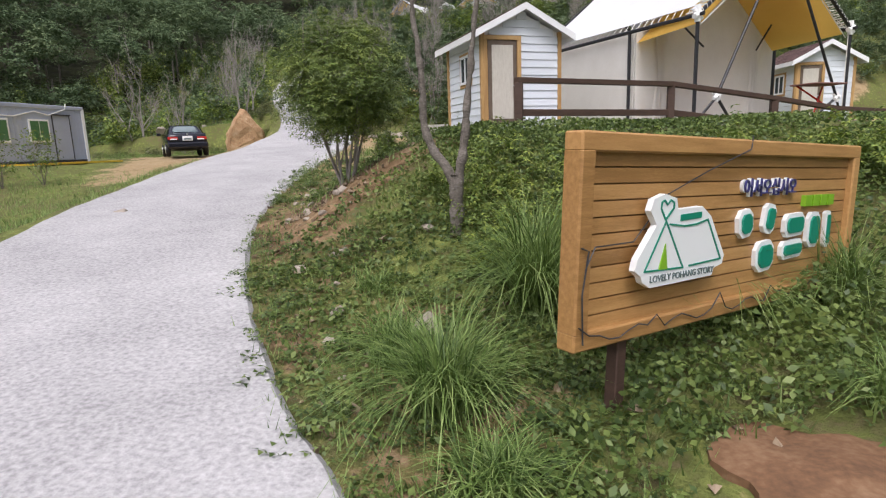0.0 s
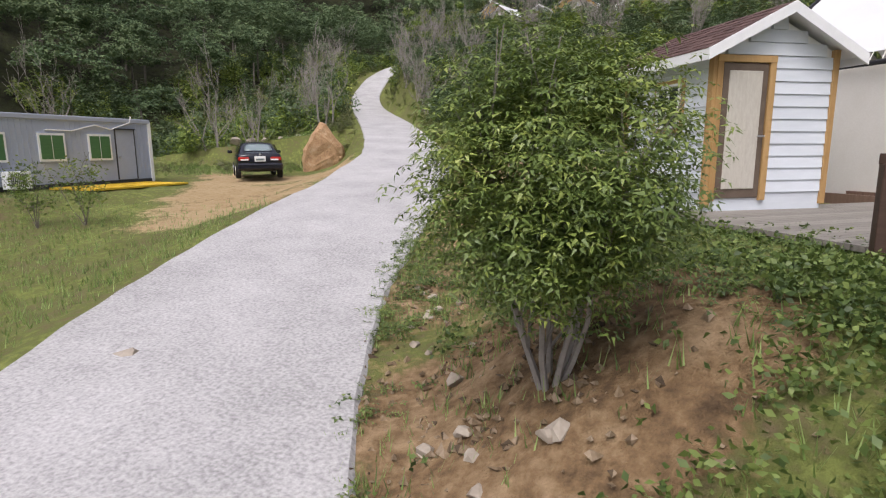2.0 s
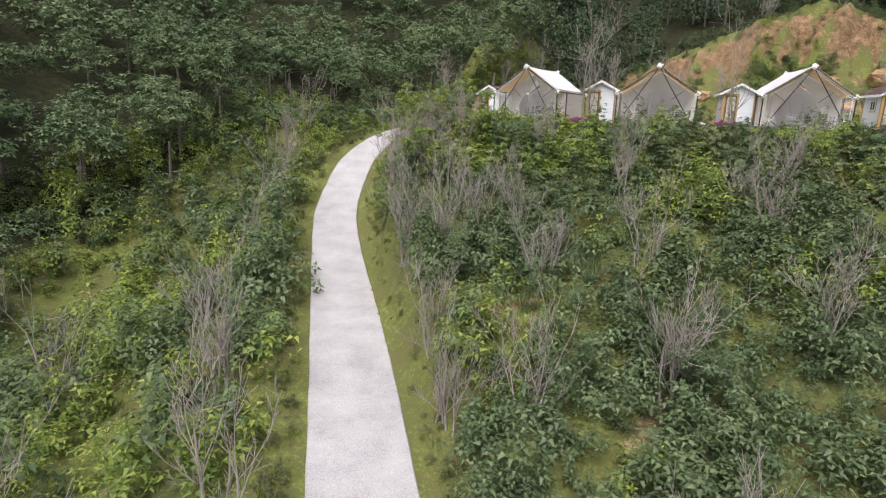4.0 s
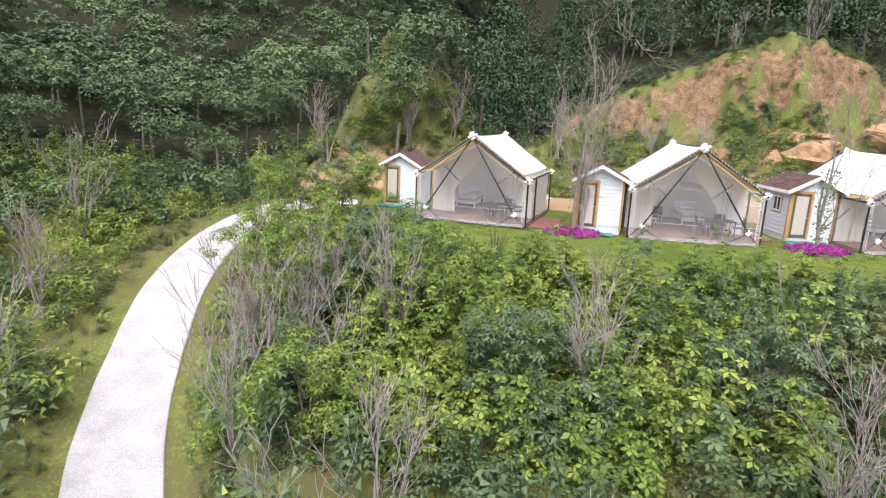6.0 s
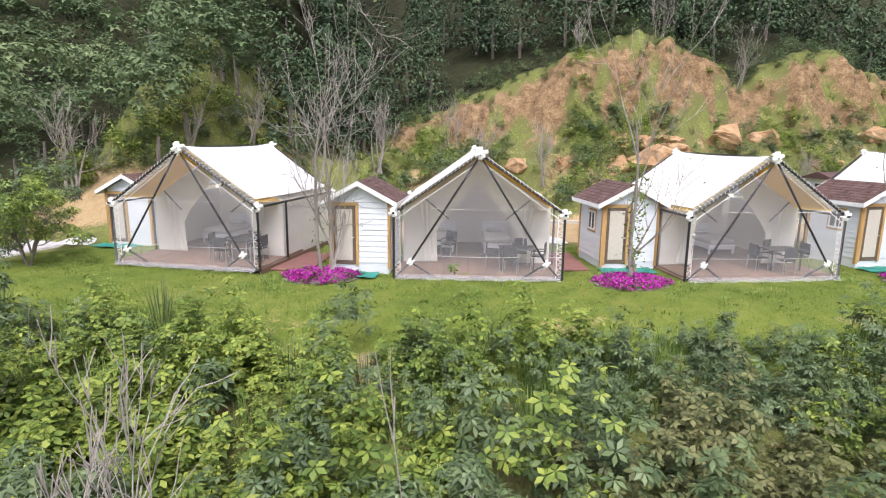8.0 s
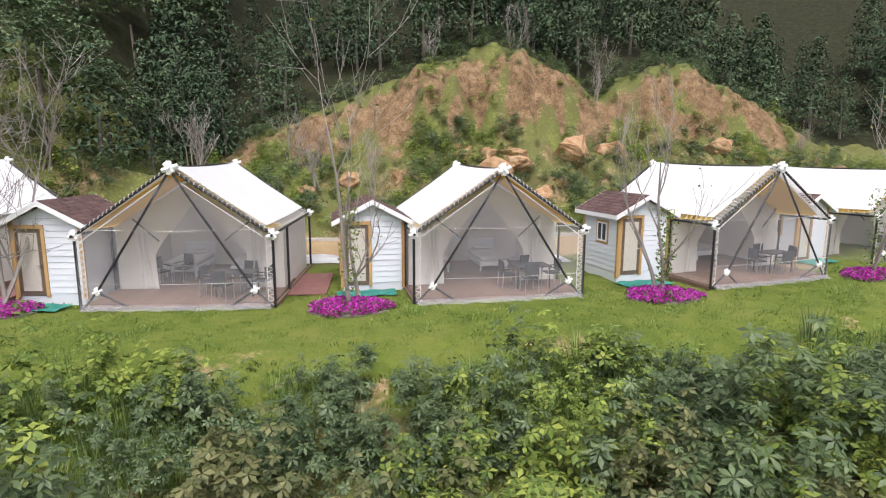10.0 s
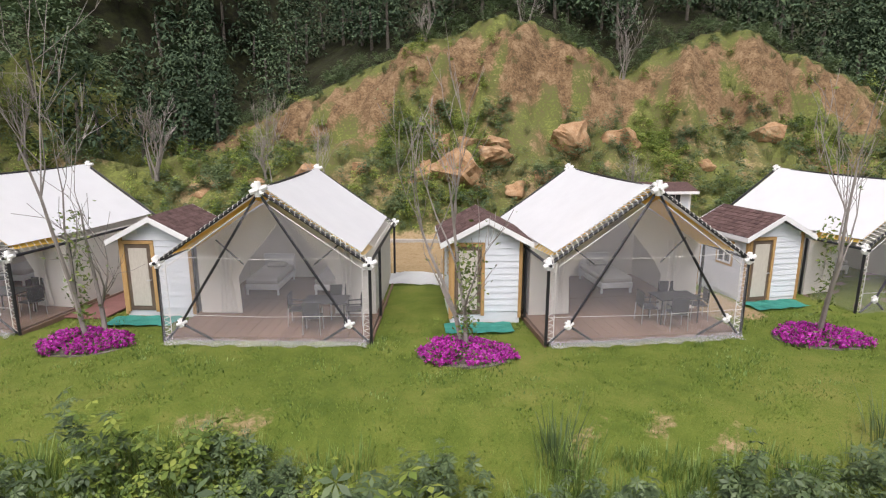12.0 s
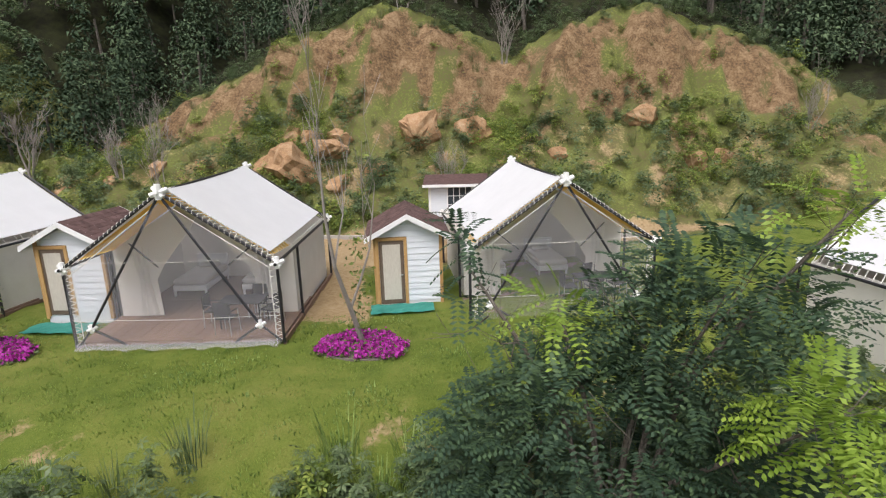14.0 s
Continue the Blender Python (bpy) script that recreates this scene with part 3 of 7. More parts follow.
ground_mesh = land_sheet()
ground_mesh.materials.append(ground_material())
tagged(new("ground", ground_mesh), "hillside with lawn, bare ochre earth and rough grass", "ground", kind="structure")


def road_sheet():
    bm = bmesh.new()
    prev = None
    half = np.interp(RL[:, 1], [-57, -38, -34, -30, -25, -19, -15, -9, 8, 18, 40], [1.85, 1.85, 1.80, 2.0, 2.1, 2.05, 1.75, 1.66, 1.7, 1.5, 1.5])
    for i, p in enumerate(ROADLINE):
        t = Vector((RT[i, 0], RT[i, 1], 0))
        r = Vector((t.y, -t.x, 0))
        wl = half[i] - float(np.interp(p.y, [-45, -38, -34, -31, -28], [0.25, 0.25, 0.13, 0.0, 0.0])) + 0.03 * math.sin(i * 0.31) + 0.015 * math.sin(i * 1.3)
        wr = half[i] + 0.012 * math.sin(i * 0.27 + 2) + 0.008 * math.sin(i * 1.7)
        row = [bm.verts.new(p + r * k + Vector((0, 0, dz))) for k, dz in ((-wl - 0.12, -0.5), (-wl - 0.05, -0.05), (-wl, 0.0), (0, 0.03), (wr, 0.0), (wr + 0.05, -0.05), (wr + 0.12, -0.5))]
        if prev:
            for a in range(6):
                bm.faces.new((prev[a], row[a], row[a + 1], prev[a + 1]))
        prev = row
    bmesh.ops.recalc_face_normals(bm, faces=bm.faces)
    ob = part("road", bm, M_CONCRETE)
    return tagged(ob, "pale broom-finished concrete lane climbing the hillside", "road", kind="structure")


road_sheet()

# ---- tents ----
TENT_W, EAVE, APEX, LONG, APEX_BACK = 5.44, 2.13, 4.0, 6.3, 4.06


def joint(name, at, parent, s=0.16):
    """A padded white wrapping round the joint of two or three tubes."""
    bm = bmesh.new()
    for way, r, l in (((0, 0, 1), 0.6, 1.3), ((1, 0.2, 0.35), 0.5, 1.5), ((-0.7, 0.2, 0.7), 0.45, 1.2), ((0.1, -1, 0.2), 0.4, 0.9)):
        w = Vector(way).normalized() * s * l
        tube(bm, [Vector(at) - w * 0.8, Vector(at), Vector(at) + w], [r * s * 0.8, r * s, r * s * 0.75], 7)
    return part(name, bm, M_BRACKET, parent, "white wrapped tube joint")


def build_tent(m, label, netted=True):
    t = empty("safari_tent", m, label, "tent", "glamping tents")
    h = TENT_W / 2
    # roof of two sagging canvas sheets, the eaves laced to tubes
    for sx in (-1, 1):
        bm = bmesh.new()
        nu, nv = 8, 10
        grid = []
        for i in range(nu + 1):
            row = []
            for j in range(nv + 1):
                a, b = i / nu, j / nv
                x = sx * (h - 0.24) * a
                y = 0.34 + (LONG - 0.5) * b
                z = (APEX + (APEX_BACK - APEX) * b + 0.06) * (1 - a) + (EAVE + 0.24) * a - 0.05 * math.sin(math.pi * b) * (1 - 0.4 * a) - 0.03 * math.sin(math.pi * a)
                row.append(bm.verts.new((x, y, z)))
            grid.append(row)
        for i in range(nu):
            for j in range(nv):
                bm.faces.new((grid[i][j], grid[i + 1][j], grid[i + 1][j + 1], grid[i][j + 1]))
        bmesh.ops.recalc_face_normals(bm, faces=bm.faces)
        bmesh.ops.solidify(bm, geom=bm.faces[:], thickness=0.012)
        bmesh.ops.recalc_face_normals(bm, faces=bm.faces)
        part("roof_sheet", bm, M_CANVAS, t, "white stretched canvas roof")
    # frame of black tubes
    def bar(name, a, b, r=0.042):
        return part(name, tube(bmesh.new(), [a, b], r, 7), M_POLE, t)
    for y in (0.0, 2.0, LONG):
        for sx in (-1, 1):
            bar("pole", (sx * h, y, 0), (sx * h, y, EAVE))
    for sx in (-1, 1):
        bar("eave_tube", (sx * h, -0.15, EAVE), (sx * h, LONG + 0.1, EAVE))
        bar("gable_tube", (sx * (h + 0.06), 0, EAVE - 0.04), (0, 0, APEX), 0.046)
        bar("gable_tube", (sx * h, LONG, EAVE), (0, LONG, APEX_BACK))
        bar("front_strut", (0, 0.0, APEX - 0.05), (sx * h * 0.80, -0.12, 0.55), 0.034)
        bar("foot_brace", (sx * h * 0.80, -0.12, 0.55), (sx * h * 0.52, 0.05, 0.02), 0.034)
        bar("foot_brace", (sx * h * 0.80, -0.12, 0.55), (sx * h * 0.97, 0.0, 0.05), 0.03)
        bar("inner_strut", (sx * h * 0.66, 1.5, EAVE + 0.3), (sx * h * 0.36, 1.3, EAVE - 0.35), 0.022)
        joint("joint_wrap", (sx * h, 0, EAVE), t, 0.135)
        joint("joint_wrap", (sx * h, LONG, EAVE), t, 0.12)
        joint("joint_wrap", (sx * h * 0.80, -0.12, 0.55), t, 0.10)
    bar("ridge_tube", (0, -0.1, APEX), (0, LONG + 0.1, APEX_BACK))
    joint("joint_wrap", (0, -0.03, APEX), t, 0.165)
    joint("joint_wrap", (0, LONG, APEX_BACK), t, 0.13)
    # lacing along gables, eaves and front poles
    for sx in (-1, 1):
        # zigzag between the tube and the sheet's edge, in the plane of the roof
        bm = bmesh.new()
        n = 22
        for k in range(n):
            a, b, c = (k + 0.2) / n, (k + 0.7) / n, (k + 1.2) / n
            at = lambda f, y, up: Vector((sx * h * f, y, APEX + up + (EAVE - APEX) * f))
            tube(bm, [at(a, -0.045, -0.02), at(a, -0.02, 0.06), at(b, 0.36, 0.05)], 0.013, 3, False)
            tube(bm, [at(b, 0.36, 0.05), at(c, -0.02, 0.06), at(c, -0.045, -0.02)], 0.013, 3, False)
        tube(bm, [(sx * 0.06, 0.05, APEX - 0.27), (sx * (h - 0.1), 0.05, EAVE - 0.20)], 0.014, 4, False)
        tagged(part("gable_lacing", bm, M_ROPE, t, "zigzag white lacing rope"), kind="stuff")
        bm = bmesh.new()
        for k in range(30):
            y = LONG * (k + 0.5) / 30
            tube(bm, [(sx * h, y, EAVE), (sx * (h - 0.26), y + 0.1, EAVE + 0.22)], 0.009, 3, False)
        tagged(part("eave_lacing", bm, M_ROPE, t, "white lacing rope"), kind="stuff")
        bm = bmesh.new()
        for k in range(12 if netted else 0):
            z = EAVE * (k + 0.4) / 12
            tube(bm, [(sx * h, 0, z), (sx * (h - 0.2), 0.02, z + 0.09)], 0.009, 3, False)
            tube(bm, [(sx * (h - 0.2), 0.02, z + 0.09), (sx * h, 0, z + 0.17)], 0.009, 3, False)
        tube(bm, [(sx * (h - (0.2 if netted else 0.04)), 0.02, 0.05), (sx * (h - (0.2 if netted else 0.04)), 0.02, EAVE)], 0.012, 4, False)
        tagged(part("pole_lacing", bm, M_ROPE, t, "white lacing rope"), kind="stuff")
    # the inner room of cream canvas, set back under the roof
    y0, hw, top = 2.0, h - 0.14, APEX - 0.3
    for sx in (-1, 1):
        part("side_wall", boxed(sx * hw - 0.012, y0, 0.02, sx * hw + 0.012, LONG - 0.2, EAVE + 0.05), M_WALLCANVAS, t)
        bm = bmesh.new()
        outline = [(sx * hw, 0.12), (sx * hw, EAVE + 0.05), (0, top), (0, top - 0.55), (sx * 0.32, top - 1.05), (sx * 1.15, EAVE - 0.45), (sx * 1.42, EAVE - 0.9), (sx * 1.38, 0.12)]
        prism(bm, outline, "y", y0 - 0.01, y0 + 0.02)
        part("front_wall", bm, M_WALLCANVAS, t)
        bm = bmesh.new()
        cloth = []
        for i in range(9):
            z = EAVE + 0.1 - i * (EAVE - 0.1) / 8
            gather = 0.55 + 0.45 * abs(i - 4) / 4
            cloth.append([bm.verts.new((sx * (1.75 + 0.5 * gather * (j / 8 - 0.5)), y0 - 0.08 + 0.07 * math.sin(j * 2.2 + i * 0.2), z)) for j in range(9)])
        for i in range(8):
            for j in range(8):
                bm.faces.new((cloth[i][j], cloth[i][j + 1], cloth[i + 1][j + 1], cloth[i + 1][j]))
        part("tied_flap", bm, M_WALLCANVAS, t, "gathered cream canvas flap", smooth=True)
    bm = bmesh.new()
    prism(bm, [(-hw, 0.12), (hw, 0.12), (hw, EAVE), (0, top), (-hw, EAVE)], "y", LONG - 0.22, LONG - 0.2)
    part("back_wall", bm, M_WALLCANVAS, t)
    if not netted:
        bm = bmesh.new()
        prism(bm, [(-hw + 0.02, 0.13), (hw - 0.02, 0.13), (hw - 0.02, EAVE), (0, top - 0.05), (-hw + 0.02, EAVE)], "y", y0 - 0.06, y0 - 0.03)
        part("closed_flap", bm, M_WALLCANVAS, t, "closed cream canvas front")
    # lining under the front of the roof
    for sx in (-1, 1):
        bm = bmesh.new()
        drop, edge = (0.0, 0.36) if netted else (0.25, 0.06)
        p = [(0, edge, APEX - 0.06), (sx * h * 0.93, edge, EAVE + 0.13 - drop), (sx * h * 0.93, y0, EAVE + 0.02 - drop), (0, y0, APEX - 0.2)]
        bm.faces.new([bm.verts.new(v) for v in p])
        part("roof_lining", bm, M_AWNING, t, "ochre canvas lining")
    # deck of boards
    for k in range(18):
        w = (2 * h - 0.1) / 18
        x = -h + 0.05 + k * w
        part("deck_board", boxed(x + 0.004, 0.02, 0.03, x + w - 0.004, y0 + 1.4, 0.13), M_DECK, t)
    part("floor", boxed(-hw, y0 + 1.4, 0.03, hw, LONG - 0.25, 0.14), M_DECK, t)
    for sx in (-1, 1):
        part("deck_skirt", boxed(sx * h - 0.03, 0.0, -0.25, sx * h + 0.03, LONG, 0.08), M_DECK, t)
    # clear curtain across the front and round the sides of the porch
    if netted:
        bm = bmesh.new()
        nx, nz = 26, 8
        rows = []
        for j in range(nz + 1):
            row = []
            for i in range(nx + 1):
                x = -h * 0.985 + 2 * h * 0.985 * i / nx
                top_z = EAVE - 0.1 + (APEX - EAVE - 0.15) * (1 - abs(x) / h)
                z = 0.02 + (top_z - 0.02) * j / nz
                y = -0.05 - (0.10 + 0.05 * math.sin(i * 0.9)) * (1 - j / nz) ** 2 + 0.015 * math.sin(i * 2.1 + j)
                row.append(bm.verts.new((x, y, z)))
            rows.append(row)
        for j in range(nz):
            for i in range(nx):
                bm.faces.new((rows[j][i], rows[j][i + 1], rows[j + 1][i + 1], rows[j + 1][i]))
        net = part("front_curtain", bm, M_NET, t, "clear mesh curtain", smooth=True)
        net.visible_shadow = False
        for sx in (-1, 1):
            bm = bmesh.new()
            rows = [[bm.verts.new((sx * (h - 0.02 + 0.02 * math.sin(i * 1.9 + j)), 0.02 + i * y0 / 6, 0.05 + (EAVE - 0.1) * j / 4)) for i in range(7)] for j in range(5)]
            for j in range(4):
                for i in range(6):
                    bm.faces.new((rows[j][i], rows[j][i + 1], rows[j + 1][i + 1], rows[j + 1][i]))
            net = part("side_curtain", bm, M_NET, t, "clear mesh curtain", smooth=True)
            net.visible_shadow = False
        for z in (0.78, 2.3):
            k = h * 0.97 if z < EAVE else h * 0.8
            part("curtain_line", tube(bmesh.new(), [(-k, -0.09, z), (0, -0.1, z - 0.05), (k, -0.09, z)], 0.006, 4), M_ROPE, t)
        # heavy hem lying in folds on the grass
        bm = bmesh.new()
        rows = []
        for i in range(41):
            x = -h * 0.97 + 2 * h * 0.97 * i / 40
            out = -0.16 - 0.09 * math.sin(math.pi * i / 40) - 0.05 * math.sin(i * 0.83)
            rows.append([bm.verts.new((x, out + dy + 0.02 * math.sin(i * 1.7 + dy * 9), dz)) for dy, dz in ((0.03, 0.16), (0.0, 0.09), (-0.03, 0.04), (-0.10 - 0.05 * math.sin(i * 1.3), 0.025))])
        for a, b in zip(rows, rows[1:]):
            for k in range(3):
                bm.faces.new((a[k], b[k], b[k + 1], a[k + 1]))
        part("curtain_hem", bm, M_HEM, t, "pale folded hem on the grass", smooth=True)
    return t


TENTS = [(-3.41, 29.85, 0.10, -14.3), (6.37, 28.39, 0.04, -4.5), (15.84, 28.3, 0.0, 3.3), (25.73, 29.1, 0.06, 12.0), (35.47, 33.05, -0.15, 19.1), (46.65, 28.55, -0.5, 24.0)]
first_tent = None
for x, y, z, a in TENTS:
    m = pose(x, y, z, 0, 0, a)
    if first_tent is None:
        first_tent = build_tent(m, "white canvas safari tent with laced frame on the lawn")
    else:
        copy_thing(first_tent, m)
deck_tent = build_tent(pose(23.77, -26.25, -13.83, 0, 0, 39.8) @ Matrix.Diagonal((1, 1, 1.08, 1)), "cream canvas safari tent on the timber deck", netted=False)


# ---- huts ----
def build_hut(m, label):
    t = empty("wash_hut", m, label, "hut", "wash huts")
    w, d, e, top = 1.0, 2.3, 2.32, 2.85
    bm = bmesh.new()
    prism(bm, [(-w + 0.02, 0.1), (w - 0.02, 0.1), (w - 0.02, e), (0, top - 0.06), (-w + 0.02, e)], "y", 0.03, d - 0.03)
    part("core", bm, M_WHITE, t)
    part("plinth", boxed(-w, 0.0, -0.25, w, d, 0.2, 0.01), M_SIDING, t)
    # lapped siding boards
    z0 = 0.2
    pitch = 0.185
    for k in range(14):
        za, zb = z0 + k * pitch, z0 + (k + 1) * pitch - 0.006
        if za > top - 0.12:
            break
        def span(z):
            return w if z <= e else max(0.0, w * (top - z) / (top - e))
        # front boards, stopped at the door
        xa, xb = -span(zb), span(zb)
        if xb > 0.12:
            cuts = [(xa, xb)] if za > 2.14 else ([(-0.06, xb)])
            for a, b in cuts:
                if b - a > 0.05:
                    bm = bmesh.new()
                    prism(bm, [(-0.022, za), (0.03, za), (0.03, zb), (-0.004, zb)], "x", a, b)
                    part("siding_board", bm, M_SIDING, t)
        for sx in (-1, 1):
            if za < e - 0.1:
                window = sx < 0 and za > 1.15 and zb < 1.95
                spans = [(0.0, 0.62), (1.42, d)] if window else [(0.0, d)]
                for a, b in spans:
                    bm = bmesh.new()
                    prism(bm, [(sx * (w + 0.022), za), (sx * (w - 0.03), za), (sx * (w - 0.03), zb), (sx * (w + 0.004), zb)], "y", a, b)
                    part("siding_board", bm, M_SIDING, t)
    for sx in (-1, 1):
        part("corner_trim", boxed(sx * w - 0.05, -0.035, 0.0, sx * w + 0.05, 0.07, e + 0.02, 0.006), M_TRIMWOOD, t)
        part("corner_trim", boxed(sx * w - 0.05, d - 0.07, 0.0, sx * w + 0.05, d + 0.035, e + 0.02, 0.006), M_TRIMWOOD, t)
    # door with a wooden surround
    for a, b in ((-0.99, -0.89), (-0.13, -0.03)):
        part("door_trim", boxed(a, -0.05, 0.08, b, 0.03, 2.18, 0.006), M_TRIMWOOD, t)
    part("door_trim", boxed(-0.99, -0.055, 2.12, -0.03, 0.03, 2.22, 0.006), M_TRIMWOOD, t)
    door = part("door", boxed(-0.88, -0.03, 0.12, -0.14, 0.03, 2.11, 0.01), M_DOORFRAME, t, "brown framed door")
    part("door_panel", boxed(-0.78, -0.045, 0.26, -0.24, 0.0, 2.0, 0.008), M_DOOR, door, "pale patterned panel")
    bm = bmesh.new()
    tube(bm, [(-0.19, -0.03, 1.05), (-0.19, -0.10, 1.05), (-0.29, -0.10, 1.05)], 0.014, 6)
    part("door_handle", bm, M_CHROME, door)
    # window in the side
    win = part("window", boxed(-w - 0.03, 0.62, 1.12, -w + 0.03, 1.42, 1.97, 0.006), M_TRIMWOOD, t, "wood trimmed sliding window")
    bm = bmesh.new()
    for a in (0.70, 0.99, 1.28):
        box(bm, -w - 0.05, a, 1.22, -w - 0.01, a + 0.06, 1.88)
    for z in (1.20, 1.84):
        box(bm, -w - 0.052, 0.70, z, -w - 0.012, 1.34, z + 0.06)
    part("window_frame", bm, M_WHITE, win)
    for a in (0.76, 1.05):
        part("pane", boxed(-w - 0.035, a, 1.26, -w - 0.032, a + 0.23, 1.84), M_PANE, win)
    # roof: stepped shingle courses on two slopes, white barge boards
    ov, run = 0.28, 0.24
    slope = (top - e) / w
    for sx in (-1, 1):
        bm = bmesh.new()
        courses = 8
        for k in range(courses):
            a = (w + ov) * k / courses
            b = (w + ov) * (k + 1) / courses + 0.015
            za, zb = top + 0.10 - slope * a, top + 0.10 - slope * b
            tabs = 14
            for j in range(tabs):
                ya = -run + (d + 2 * run) * j / tabs
                yb = -run + (d + 2 * run) * (j + 1) / tabs - 0.01
                h = 0.012 + 0.006 * ((j * 7 + k * 3) % 3)
                vs = [bm.verts.new(p) for p in ((sx * a, ya, za), (sx * b, ya, zb), (sx * b, yb, zb), (sx * a, yb, za), (sx * a, ya, za + 0.004), (sx * b, ya, zb + h), (sx * b, yb, zb + h), (sx * a, yb, za + 0.004))]
                for f in ((0, 1, 2, 3), (4, 5, 6, 7), (0, 1, 5, 4), (1, 2, 6, 5), (2, 3, 7, 6)):
                    bm.faces.new([vs[i] for i in f])
        bmesh.ops.recalc_face_normals(bm, faces=bm.faces)
        tagged(part("shingles", bm, M_SHINGLE, t, "brown asphalt shingles"), kind="stuff")
        for y in (-run - 0.03, d + run):
            bm = bmesh.new()
            prism(bm, [(0, top + 0.10), (sx * (w + ov + 0.02), top + 0.10 - slope * (w + ov + 0.02)), (sx * (w + ov + 0.02), top - 0.06 - slope * (w + ov + 0.02)), (0, top - 0.06)], "y", y, y + 0.03)
            part("barge_board", bm, M_WHITE, t)
        z = top - slope * (w + ov)
        part("fascia", boxed(sx * (w + ov) - 0.012, -run, z - 0.06, sx * (w + ov) + 0.012, d + run, z + 0.09), M_WHITE, t)
        bm = bmesh.new()
        bm.faces.new([bm.verts.new(p) for p in ((0, -run, top + 0.05), (sx * (w + ov), -run, top + 0.05 - slope * (w + ov)), (sx * (w + ov), d + run, top + 0.05 - slope * (w + ov)), (0, d + run, top + 0.05))])
        part("soffit", bm, M_WHITE, t)
    return t


HUTS = [(-7.5, 34.6, 0.0, -13), (2.49, 29.5, 0.16, -8), (11.95, 30.05, 0.08, 3), (21.51, 30.28, 0.15, 8), (30.82, 33.2, -0.08, 17)]
hut = None
for x, y, z, a in HUTS:
    m = pose(x, y, z, 0, 0, a)
    hut = build_hut(m, "small white clapboard wash hut with brown roof") if hut is None else (copy_thing(hut, m) and hut)
copy_thing(hut, pose(17.9, -27.76, -13.77, 0, 0, 33) @ Matrix.Diagonal((1, 1, 0.96, 1)))

# ---- planting: woods, shrubs ----


def tree_proto(rng, height, spread, n, leaf):
    """Leaf corners of one broad tree of rounded boughs, its base at the origin."""
    clumps = int(rng.integers(13, 19))
    out = []
    for k in range(clumps):
        a = rng.uniform(0, 2 * np.pi)
        r = spread * np.sqrt(rng.random()) * 0.8
        z = height * (0.42 + 0.46 * math.sqrt(max(0.0, 1 - (r / spread) ** 2)) - 0.10 * rng.random())
        rad = spread * rng.uniform(0.26, 0.40)
        p, v = blob_points(rng, n // clumps, (r * np.cos(a), r * np.sin(a), z), (rad, rad, rad * 0.75), 0.8)
        keep = v[:, 2] > -0.35
        out.append(sprays(p[keep], v[keep], leaf, 4, rng, 0.62))
    return np.concatenate(out)


def pine_proto(rng, height, spread):
    """Needle fans of one pine in drooping layers, its base at the origin."""
    out = []
    for k in range(11):
        f = k / 10
        z = height * (0.22 + 0.76 * f)
        r = spread * (1.0 - 0.85 * f) * rng.uniform(0.8, 1.15) + 0.2
        n = int(46 - 30 * f)
        a = rng.uniform(0, 2 * np.pi, n)
        q = r * np.sqrt(rng.uniform(0.1, 1, n))
        c = np.stack([q * np.cos(a), q * np.sin(a), z - 0.28 * q + rng.normal(size=n) * 0.22], 1)
        v = np.stack([np.cos(a), np.sin(a), 0 * a], 1)
        out.append(sprays(c, v, 0.46, 3, rng, 0.42, 0.4))
    return np.concatenate(out)


def scatter(protos, places, rng, lo=0.8, hi=1.25):
    out = []
    for x, y, z in places:
        q = protos[int(rng.integers(len(protos)))]
        a, s = rng.uniform(0, 2 * np.pi), rng.uniform(lo, hi)
        c, sn = np.cos(a) * s, np.sin(a) * s
        out.append(np.stack([q[:, 0] * c - q[:, 1] * sn + x, q[:, 0] * sn + q[:, 1] * c + y, q[:, 2] * s * rng.uniform(0.85, 1.15) + z], 1))
    return np.concatenate(out)


